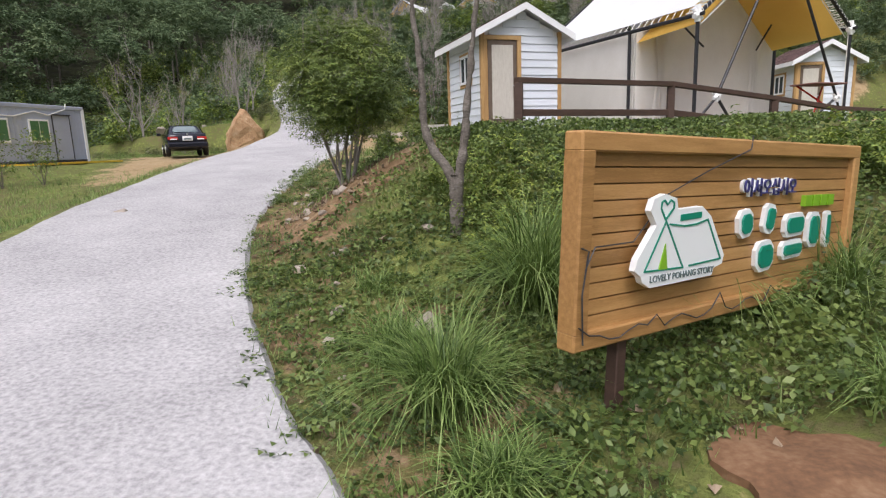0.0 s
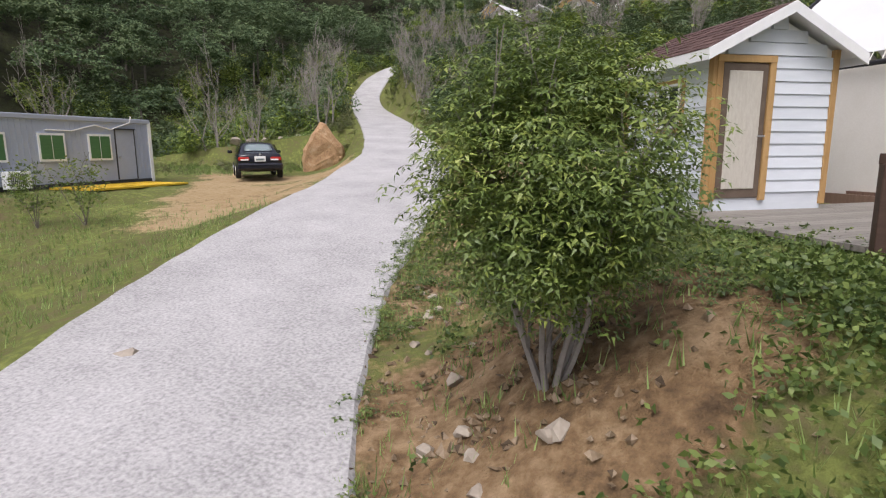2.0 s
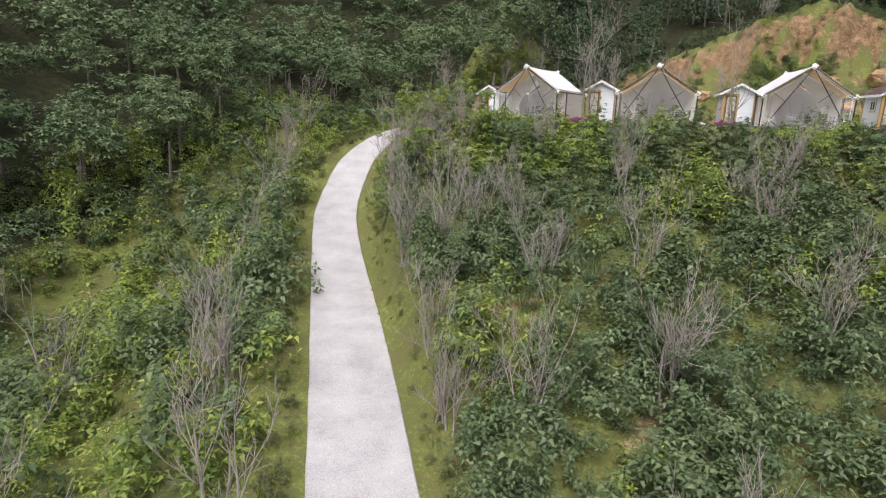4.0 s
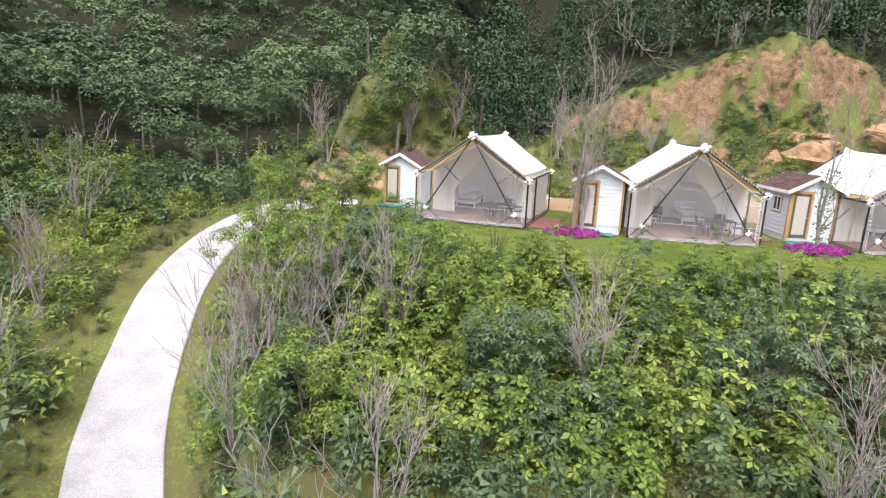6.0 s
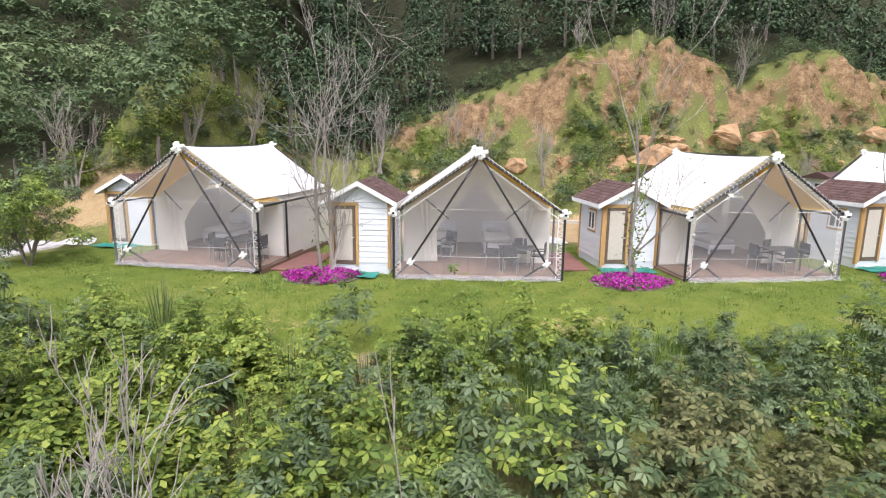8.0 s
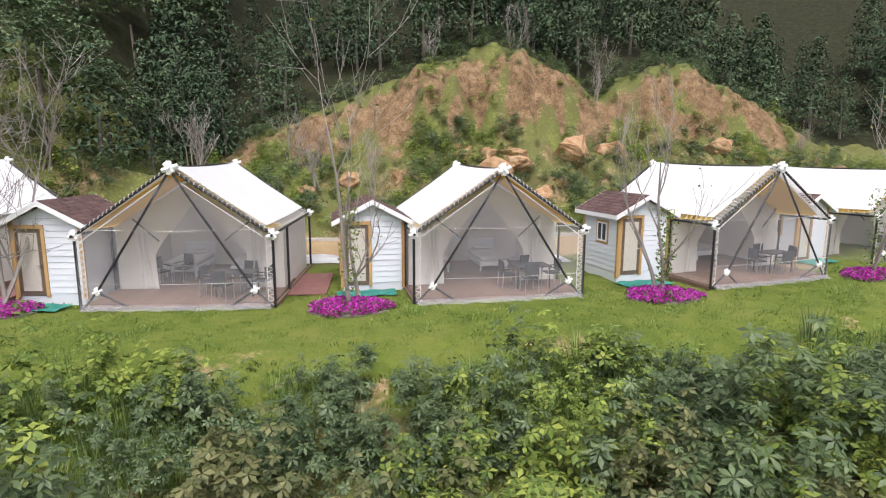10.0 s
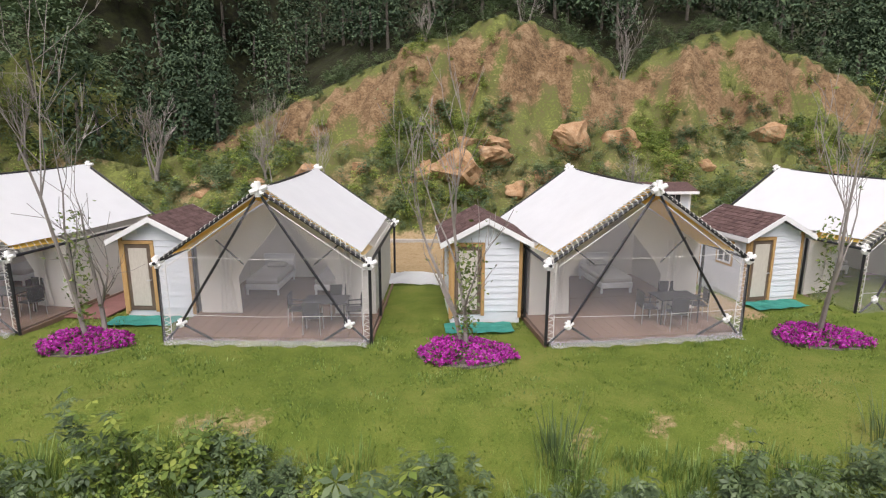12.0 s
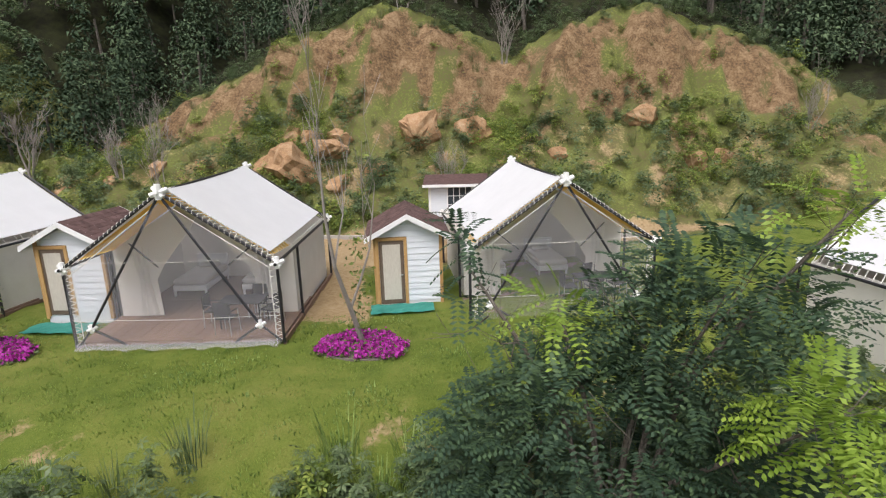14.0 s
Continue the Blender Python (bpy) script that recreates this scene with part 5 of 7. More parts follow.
def laurel():
    """The round evergreen tree beside the lane."""
    rng = np.random.default_rng(3)
    x, y = 15.77, -33.42
    t = empty("laurel_tree", Matrix.Translation((x, y, ground(x, y) - 0.02)), "round evergreen tree with glossy leaves on bare soil", "tree")
    bm = bmesh.new()
    for k in range(7):
        a = k * 0.9
        branch(bm, rng, (0.05 * math.cos(a), 0.05 * math.sin(a), -0.1), (0.32 * math.cos(a), 0.32 * math.sin(a), 1), 1.3, 0.03, 2, 0.2, 5, 0.15, 0.006, (3, 5), 0.28)
    part("trunk", bm, M_BAREBARK, t, "several thin grey stems")
    cs = []
    for k in range(330):
        v = rng.normal(size=3)
        v /= np.linalg.norm(v)
        r = 0.55 + 0.5 * rng.random()
        c = np.array([0.92, 0.92, 0.90]) * v * r + (0, 0, 1.50)
        if c[2] < 0.75:
            c[2] = 0.75 + 0.3 * rng.random()
        cs.append(c)
    pts = []
    for c in cs:
        p = c + rng.normal(size=(34, 3)) * 0.11
        pts.append(sprays(p, np.tile((c - (0, 0, 1.5)) / 1.1, (34, 1)), 0.068, 5, rng, 0.30))
    ob = fast_mesh("crown", np.concatenate(pts), 3, M_LEAF_TREE)
    ob.parent = t
    ob["label"] = "dense glossy green leaves"
    ob["kind"] = "stuff"


laurel()


def bent_tree():
    t = empty("forked_tree", Matrix.Translation((17.95, -35.34, -15.42)), "leaning grey forked trunk with few leaves", "tree")
    for name, pts, ra, rb in (("trunk", [(-0.03, 0, -0.3), (0.0, 0, 0.3), (0.03, 0, 0.7), (0.02, 0.0, 1.0)], 0.088, 0.070),
                        ("limb", [(0.03, 0, 0.78), (-0.06, 0, 1.04), (-0.24, 0.02, 1.30), (-0.33, 0.02, 1.6), (-0.34, 0.0, 2.2), (-0.42, 0.02, 2.9), (-0.40, 0.05, 3.8)], 0.064, 0.022),
                        ("limb", [(0.02, 0, 0.80), (0.10, 0, 1.15), (0.15, 0.02, 1.5), (0.19, 0.03, 1.95), (0.27, 0.05, 2.6), (0.40, 0.1, 3.5)], 0.060, 0.020)):
        line = smooth_line(pts, 9)
        n = len(line) - 1
        bm = tube(bmesh.new(), line, [(ra + (rb - ra) * k / n) * (1 + 0.10 * math.sin(k * 0.9 + ra * 90) + 0.06 * math.sin(k * 2.3)) for k in range(n + 1)], 12)
        for v in bm.verts:
            p = v.co
            v.co = p + Vector((p.x, p.y, 0)).normalized() * 0.012 * noise.noise(p * 13) + Vector((noise.noise(p * 5), noise.noise(p * 5 + Vector((9, 0, 0))), 0)) * 0.018
        part(name, bm, M_BARK, t, "grey bark, scarred at the bend", smooth=True)


bent_tree()


def grass_clump(x, y, n, length, seed, name="grass_clump", label="arching clump of long green grass"):
    rng = np.random.default_rng(seed)
    n = int(n * 1.5)
    z = ground(x, y)
    a = rng.uniform(0, 2 * np.pi, n)
    lean = rng.uniform(0.25, 1.15, n)
    l = length * rng.uniform(0.6, 1.15, n)
    base = np.stack([rng.normal(size=n) * 0.09, rng.normal(size=n) * 0.09, np.zeros(n)], 1)
    out = np.stack([np.cos(a), np.sin(a), np.zeros(n)], 1)
    side = np.stack([-np.sin(a), np.cos(a), np.zeros(n)], 1) * 0.0075
    quads = []
    prev = None
    for k in range(5):
        f = k / 4
        p = base + out * (l * lean * f ** 1.6)[:, None] * 0.95
        p[:, 2] = l * (f - 0.72 * lean * f ** 2.6)
        w = side * (1 - 0.85 * f)
        if prev is not None:
            quads.append(np.stack([prev[0] - prev[1], prev[0] + prev[1], p + w, p - w], 1))
        prev = (p, w)
    ob = fast_mesh(name, np.concatenate(quads).reshape(-1, 3), 4, M_GRASSBLADE)
    ob.matrix_world = Matrix.Translation((x, y, z - 0.03))
    return tagged(ob, label, "grass", "grass clumps", "stuff")


for k, (x, y, n, l) in enumerate(((19.0, -36.6, 520, 1.5), (19.6, -36.0, 420, 1.45), (18.55, -38.3, 380, 1.0), (18.0, -37.7, 260, 0.7), (20.6, -36.4, 300, 1.1), (21.6, -36.2, 260, 1.0), (17.3, -36.3, 120, 0.4), (19.0, -39.0, 200, 0.5), (21.3, -37.9, 160, 0.7))):
    grass_clump(x, y, n, l, 40 + k)


def weeds():
    rng = np.random.default_rng(21)
    # broad-leaved weeds over the bank by the sign
    pts = rng.uniform((14.3, -41.6), (26.5, -29.6), (14500, 2))
    s, _ = road_near(pts[:, 0], pts[:, 1])
    dens = np.clip((s - 1.85) / 2.4, 0, 1) ** 0.8 * (0.45 + 0.55 * (wave(pts[:, 0], pts[:, 1], 1.3, 3.0) > -0.5))
    dens *= np.where((np.hypot(pts[:, 0] - 15.7, pts[:, 1] + 33.25) < 1.5), 0.05, 1) * np.where(pts[:, 1] > -31.6 - 0.05 * (pts[:, 0] - 18), 0.12, 1)
    dens *= np.where(np.hypot(pts[:, 0] - 20.6, pts[:, 1] + 38.75) < 0.62, 0, 1)
    keep = rng.random(len(pts)) < dens
    pts = pts[keep]
    z = land(pts[:, 0], pts[:, 1])
    h = 0.07 + 0.34 * np.clip((s[keep] - 2.6) / 2.5, 0, 1) * np.where(pts[:, 1] < -38.9, 0.45, 1) * (0.6 + 0.4 * wave(pts[:, 0], pts[:, 1], 0.9, 0.4)) * (1 - 0.6 * step(-14.6, -14.15, z))
    c = []
    for k in range(9):
        f = rng.random(len(pts)) ** 0.6
        c.append(np.stack([pts[:, 0] + rng.normal(size=len(pts)) * 0.07, pts[:, 1] + rng.normal(size=len(pts)) * 0.07, z + np.abs(h) * f + 0.02], 1))
    c = np.concatenate(c)
    ob = fast_mesh("bank_weeds", leaves(c, np.tile((0, 0, 0.8), (len(c), 1)), 0.062, 0.62, rng=rng), 4, M_LEAF_WEED)
    tagged(ob, "thick broad-leaved green weeds covering the bank", "weeds", kind="stuff")
    plants = [shrub_proto(rng, h, 40, 0.085, 5, 0.6) for h in (0.45, 0.6, 0.8)]
    p2 = rng.uniform((16.0, -38.6), (27, -33.0), (700, 2))
    s2, _ = road_near(p2[:, 0], p2[:, 1])
    ok = (s2 > 4.2) & (np.hypot(p2[:, 0] - 15.7, p2[:, 1] + 33.25) > 1.6) & (wave(p2[:, 0], p2[:, 1], 0.8, 1.0) > -0.5)
    along = (p2[:, 0] - 19.31) * 0.661 + (p2[:, 1] + 38.45) * 0.751
    before = (p2[:, 0] - 19.31) * 0.751 - (p2[:, 1] + 38.45) * 0.661
    ok &= ~((along > -0.6) & (along < 5.0) & (before > -0.7))
    ok &= np.hypot(p2[:, 0] - 20.6, p2[:, 1] + 38.75) > 0.9
    ok &= land(p2[:, 0], p2[:, 1]) < -14.55
    planted("bank_plants", "waist-high green bramble and weeds behind the sign", plants, p2[ok][:300], M_LEAF_BUSH, rng, 0.5, 1.05, 0.05, "weeds")
    p3 = rng.uniform((11.5, -42), (23, -26), (5200, 2))
    s3, _ = road_near(p3[:, 0], p3[:, 1])
    ok = (s3 > 1.75) & (s3 < 7) & (np.hypot(p3[:, 0] - 15.6, p3[:, 1] + 33.35) > 1.2 + 0.5 * rng.random(len(p3))) & (np.hypot(p3[:, 0] - 20.6, p3[:, 1] + 38.75) > 0.6) & (wave(p3[:, 0], p3[:, 1], 1.2, 0.3) > -0.7) & (np.hypot(p3[:, 0] - 17.3, p3[:, 1] + 26.7) > 2.2)
    sprigs = [sprays(rng.normal(size=(12, 3)) * (0.09, 0.09, 0.02) + (0, 0, 0.05), np.zeros((12, 3)), 0.045, 4, rng, 0.6) for _ in range(4)]
    planted("ground_sprigs", "small clover-like weeds and moss on the verge", sprigs, p3[ok][:2400], M_LEAF_WEED, rng, 0.6, 1.4, 0.0, "weeds")
    # short grass tufts on the verges and the rough grass
    pts = rng.uniform((-15, -44), (34, -3), (56000, 2))
    s, _ = road_near(pts[:, 0], pts[:, 1])
    y, x = pts[:, 1], pts[:, 0]
    right = (s > 1.75) & (s < 6.5) & (y < -23) & (wave(x, y, 1.4, 0.9) > -0.6)
    left = (s < -2.2) & (s > -13) & (y + 0.1 * x + 0.9 * wave(x, y, 0.6, 2.0) < -25.2 + 1.5 * rng.normal(size=len(x)))
    edge = y + 4.6 - np.clip(0.42 * (x - 8.9), -2, 9)
    back = (edge > -2.6) & (edge < 0.6) & (s > 2.2)
    back |= (x < -2) & (y > -15) & (s < -2.3) & (wave(x, y, 0.8, 0.3) > -0.3)
    clear = np.hypot(x - 17.3, y + 26.7) > 2.2
    pts = pts[(right | left | back) & clear & (rng.random(len(pts)) < 0.75)]
    z = land(pts[:, 0], pts[:, 1])
    n = len(pts)
    quads = []
    for k in range(5):
        a = rng.uniform(0, 2 * np.pi, n)
        o = np.stack([pts[:, 0] + rng.normal(size=n) * 0.05, pts[:, 1] + rng.normal(size=n) * 0.05, z - 0.01], 1)
        l = rng.uniform(0.06, 0.2, n)[:, None]
        tip = o + np.stack([np.cos(a) * 0.45, np.sin(a) * 0.45, np.ones(n)], 1) * l
        w = np.stack([-np.sin(a), np.cos(a), np.zeros(n)], 1) * 0.007
        quads.append(np.stack([o - w, o + w, tip], 1))
    ob = fast_mesh("verge_grass", np.concatenate(quads).reshape(-1, 3), 3, M_GRASSBLADE)
    tagged(ob, "short rough grass along the lane", "grass", kind="stuff")


weeds()


def soil_crumbs():
    rng = np.random.default_rng(77)
    pts = np.concatenate([rng.uniform((10.5, -42), (21, -26), (3600, 2)), rng.normal((15.6, -33.3), 0.9, (500, 2))])
    s, _ = road_near(pts[:, 0], pts[:, 1])
    pts = pts[(s > 1.72) & (s < 4.6) & (rng.random(len(pts)) < np.clip(1.5 - 0.3 * s, 0.1, 1))]
    z = land(pts[:, 0], pts[:, 1])
    out = []
    axes = np.array([(1, 0, 0), (0, 1, 0), (-1, 0, 0), (0, -1, 0), (0, 0, 0.8), (0, 0, -0.8)], float)
    tris = [(0, 1, 4), (1, 2, 4), (2, 3, 4), (3, 0, 4), (1, 0, 5), (2, 1, 5), (3, 2, 5), (0, 3, 5)]
    for (x, y), h in zip(pts, z):
        q = (axes + rng.normal(size=(6, 3)) * 0.25) * rng.uniform(0.012, 0.05) * rng.uniform(0.7, 1.5, 3) + (x, y, h + 0.012)
        out.append(np.concatenate([q[list(f)] for f in tris]))
    ob = fast_mesh("soil_crumbs", np.concatenate(out), 3, M_CRUMB)
    tagged(ob, "crumbled clay and small stones along the lane edge", "soil", kind="stuff")


soil_crumbs()


def lawn_grass():
    rng = np.random.default_rng(22)
    pts = rng.uniform((-9, 22), (46, 35), (60000, 2))
    bx, by = unbend(pts[:, 0], pts[:, 1])
    u = by - np.interp(bx, FRONT_X, FRONT_Y)
    keep = (u > -1.3) & (u < 6.2) & (rng.random(len(pts)) < 0.75)
    pts = pts[keep]
    z = land(pts[:, 0], pts[:, 1])
    n = len(pts)
    quads = []
    for k in range(3):
        a = rng.uniform(0, 2 * np.pi, n)
        o = np.stack([pts[:, 0] + rng.normal(size=n) * 0.06, pts[:, 1] + rng.normal(size=n) * 0.06, z - 0.01], 1)
        l = rng.uniform(0.03, 0.075, n)[:, None]
        tip = o + np.stack([np.cos(a) * 0.7, np.sin(a) * 0.7, np.ones(n)], 1) * l
        w = np.stack([-np.sin(a), np.cos(a), np.zeros(n)], 1) * 0.012
        quads.append(np.stack([o - w, o + w, tip], 1))
    ob = fast_mesh("lawn_grass", np.concatenate(quads).reshape(-1, 3), 3, M_LAWNBLADE)
    tagged(ob, "mown yellow-green lawn in front of the tents", "lawn", kind="stuff")


lawn_grass()


def lawn_tufts():
    rng = np.random.default_rng(26)
    n = 2600
    x = rng.uniform(-8, 44, n)
    u = rng.uniform(-1.8, 5.6, n)
    keep = wave(x, u, 0.9, 1.4) + 0.8 * rng.normal(size=n) > 1.1
    pts = np.stack(bend(x, u + np.interp(x, FRONT_X, FRONT_Y)), 1)[keep]
    protos = [broom_proto(rng, 0.12, 26) * (1.5, 1.3, 1.0) for _ in range(4)]
    planted("lawn_tufts", "darker coarse grass tufts in the lawn", protos, pts, M_GRASSBLADE, rng, 0.5, 1.1, 0.02, "grass", 4)
    n = 700
    x = rng.uniform(-6, 40, n)
    u = rng.uniform(-3.2, -0.6, n)
    pts = np.stack(bend(x, u + np.interp(x, FRONT_X, FRONT_Y)), 1)[wave(x, u, 0.7, 2.4) > -0.2]
    protos = [broom_proto(rng, h, 40) for h in (0.35, 0.5, 0.7)]
    planted("edge_grass", "long yellow-green grass along the lawn edge", protos, pts, M_GRASSBLADE, rng, 0.6, 1.2, 0.03, "grass", 4)


lawn_tufts()


def lumpy(name, x, y, z, r, mat, seed, label, category, group="", rot=0.0, sharp=0.25):
    """A broken block of stone with flat faces and worn edges."""
    rng = np.random.default_rng(seed)
    bm = bmesh.new()
    for q in rng.normal(size=(15, 3)):
        q /= np.linalg.norm(q)
        bm.verts.new(q * rng.uniform(0.75, 1.1))
    hull = bmesh.ops.convex_hull(bm, input=bm.verts[:])
    loose = [v for v in bm.verts if not v.link_faces]
    bmesh.ops.delete(bm, geom=loose, context="VERTS")
    if r[0] > 0.15:
        bmesh.ops.subdivide_edges(bm, edges=bm.edges[:], cuts=3, use_grid_fill=True)
    off = Vector(rng.uniform(0, 50, 3))
    for v in bm.verts:
        p = v.co.copy()
        p += p.normalized() * (sharp * 0.35 * noise.noise(p * 1.7 + off) + sharp * 0.22 * noise.noise(p * 4.5 + off))
        v.co = Vector((p.x * r[0], p.y * r[1], p.z * r[2]))
    bmesh.ops.recalc_face_normals(bm, faces=bm.faces)
    ob = part(name, bm, mat)
    ob.matrix_world = pose(x, y, z, 0, 0, rot)
    return tagged(ob, label, category, group)


def standing_stone():
    """A broad-footed angular stone that narrows to a blunt point."""
    bm = bmesh.new()
    face = [(-1.08, 0), (-1.16, 0.75), (-0.92, 1.35), (-0.34, 2.25), (-0.10, 2.66), (0.14, 2.60), (0.62, 1.95), (1.02, 1.40), (1.17, 0.80), (1.06, 0)]
    for y, k in ((-0.55, 0.80), (-0.2, 1.0), (0.3, 0.97), (0.6, 0.75)):
        for x, z in face:
            bm.verts.new((x * k, y + 0.05 * math.sin(7 * x + 3 * z), z * (0.35 + 0.65 * k)))
    bmesh.ops.convex_hull(bm, input=bm.verts[:])
    bmesh.ops.triangulate(bm, faces=bm.faces[:])
    bmesh.ops.subdivide_edges(bm, edges=bm.edges[:], cuts=3, use_grid_fill=True)
    for v in bm.verts:
        p = v.co
        d = Vector((p.x, p.y * 1.6, p.z - 1.0)).normalized()
        v.co = p + d * (0.10 * noise.noise(p * 1.9) + 0.06 * noise.noise(p * 4.7) + 0.02 * noise.noise(p * 11))
    bmesh.ops.recalc_face_normals(bm, faces=bm.faces)
    ob = part("standing_stone", bm, M_ROCK)
    ob.matrix_world = pose(-0.7, -10.9, ground(-0.7, -10.9) - 0.2, 0, 0, 22)
    tagged(ob, "large pointed ochre landscape stone on the grass", "rock")


standing_stone()
for k, (x, y, r) in enumerate(((6.5, -5.6, 0.66), (5.6, -6.0, 0.36), (7.4, -5.9, 0.42), (6.1, -6.6, 0.3), (8.0, -5.3, 0.45), (5.0, -5.0, 0.36), (4.6, -5.6, 0.26), (8.8, -5.4, 0.34))):
    lumpy("stone", x, y, ground(x, y) + r * 0.25, (r, r * 0.8, r * 0.7), M_STONE, 60 + k, "pale rough stone beside the retaining wall", "stone", "stones by the wall", k * 40)
for k, (x, y, r) in enumerate(((15.5, 47.2, 1.0), (19.3, 47.4, 1.8), (22.1, 47.0, 2.1), (24.2, 48.2, 1.5), (20.6, 49.8, 1.2), (22.4, 49.3, 1.0), (24.6, 49.0, 1.0), (27.6, 47.4, 1.0), (30.3, 50.0, 1.7), (34.3, 50.6, 1.5), (46.2, 51.3, 1.2), (48.6, 48.6, 1.0), (11.8, 47.2, 0.9), (8.9, 46.3, 0.8), (40.2, 49.3, 0.8), (26.0, 45.8, 0.8), (36.5, 47.5, 0.7), (5.5, 45.4, 0.7), (51.5, 50.5, 0.8))):
    x, y = bent(x, y)
    lumpy("boulder", x, y, ground(x, y) - r * 0.12, (r * 1.15, r * 0.9, r * 0.8), M_ROCK, 80 + k, "tan weathered boulder on the dug bank", "boulder", "boulders on the bank", k * 53, 0.6)
rng = np.random.default_rng(17)
for k in range(46):
    i = int(rng.integers(24, 56))
    side = 2.35 + rng.random() ** 2 * 1.6
    x, y = RL[i, 0] + RT[i, 1] * side, RL[i, 1] - RT[i, 0] * side
    r = rng.uniform(0.035, 0.13)
    lumpy("pebble", x, y, ground(x, y) + r * 0.2, (r, r * 0.8, r * 0.6), M_STONE, 200 + k, "small rough stone in the verge", "stone", "verge stones", k * 31)
for k, (x, y, r) in enumerate(((-8.2, -7.6, 0.4), (-7.4, -7.2, 0.3), (-9.1, -7.9, 0.5), (-6.5, -6.8, 0.28), (-10.2, -8.2, 0.35), (-5.6, -6.2, 0.24))):
    lumpy("stone", x, y, ground(x, y) + r * 0.25, (r, r * 0.8, r * 0.7), M_STONE, 320 + k, "pale rough stone in the overgrown yard", "stone", "yard stones", k * 40)
lumpy("stone", 11.2, -33.2, ground(11.2, -33.2) + 0.05, (0.16, 0.12, 0.1), M_STONE, 300, "pale stone on the grass verge", "stone", "verge stones")
lumpy("stone", 18.15, -37.25, ground(18.15, -37.25) + 0.12, (0.17, 0.14, 0.14), M_STONE, 301, "grey stone among the weeds", "stone", "verge stones")
bm = bmesh.new()
rings = []
for k in range(7):
    f = min(k / 5, 1.0)
    ring = []
    for q in range(32):
        a = 2 * math.pi * q / 32
        r = 0.46 * f * (1 + 0.14 * math.sin(3 * a + 0.5) * f + 0.07 * math.sin(7 * a) * f) + 0.03 * noise.noise(Vector((math.cos(a) * 2, math.sin(a) * 2, k)))
        z = 0.05 - 0.05 * f + 0.035 * noise.noise(Vector((r * 4 * math.cos(a), r * 4 * math.sin(a), 3.3))) - (0.4 if k == 6 else 0)
        ring.append(bm.verts.new(((r + (0.04 if k == 6 else 0)) * math.cos(a), (r + (0.04 if k == 6 else 0)) * math.sin(a), z)))
    rings.append(ring)
for a, b in zip(rings, rings[1:]):
    for q in range(32):
        bm.faces.new((a[q], b[q], b[(q + 1) % 32], a[(q + 1) % 32]))
bm.faces.new(rings[0])
stump = part("tree_stump", bm, M_STUMP)
stump.matrix_world = pose(20.7, -38.68, ground(20.7, -38.68) + 0.06) @ Matrix.Diagonal((1.25, 1.25, 1, 1))
tagged(stump, "low reddish cut tree stump in the grass", "stump")


def beam(a, b, wide, high):
    """A square-cut timber from a to b, upright in section."""
    a, b = Vector(a), Vector(b)
    way = (b - a).normalized()
    side = way.cross(Vector((0, 0, 1))).normalized()
    up = side.cross(way)
    bm = bmesh.new()
    ends = [[bm.verts.new(p + side * wide * i + up * high * j) for i, j in ((-1, -1), (1, -1), (1, 1), (-1, 1))] for p in (a - way * 0.05, b + way * 0.05)]
    for k in range(4):
        bm.faces.new((ends[0][k], ends[0][(k + 1) % 4], ends[1][(k + 1) % 4], ends[1][k]))
    bm.faces.new(ends[0])
    bm.faces.new(ends[1][::-1])
    bmesh.ops.recalc_face_normals(bm, faces=bm.faces)
    bmesh.ops.bevel(bm, geom=bm.edges[:], offset=0.006, segments=1, affect="EDGES")
    return bm


def rail_fence():
    posts = [(18.26, -31.5, -13.02), (21.02, -29.35, -13.05), (23.2, -28.2, -13.36), (24.5, -27.75, -13.6), (26.6, -27.3, -13.8)]
    t = empty("deck_fence", Matrix.Translation((0, 0, 0)), "dark brown two-rail timber fence along the deck", "fence")
    for x, y, z in posts:
        part("post", boxed(x - 0.07, y - 0.07, -15.0, x + 0.07, y + 0.07, z - 0.04, 0.008), M_DARKWOOD, t)
    for a, b in zip(posts, posts[1:]):
        a, b = Vector(a), Vector(b)
        part("rail", beam(a, b, 0.08, 0.045), M_DARKWOOD, t, "broad top rail")
        part("rail", beam(a - Vector((0, 0, 0.55)), b - Vector((0, 0, 0.55)), 0.03, 0.06), M_DARKWOOD, t)
    return t


rail_fence()


def timber_deck():
    t = empty("timber_deck", pose(18.45, -31.3, -13.84, 0, 0, 37.9), "weathered grey timber deck before the hut", "deck")
    for k in range(24):
        part("deck_board", boxed(0.0, k * 0.145, -0.06, 9.5, k * 0.145 + 0.137, 0.0), M_GREYDECK, t)
    part("edge_board", boxed(-0.03, -0.05, -0.35, 9.5, 0.0, 0.01), M_GREYDECK, t)


timber_deck()

# ---- the lower yard ----


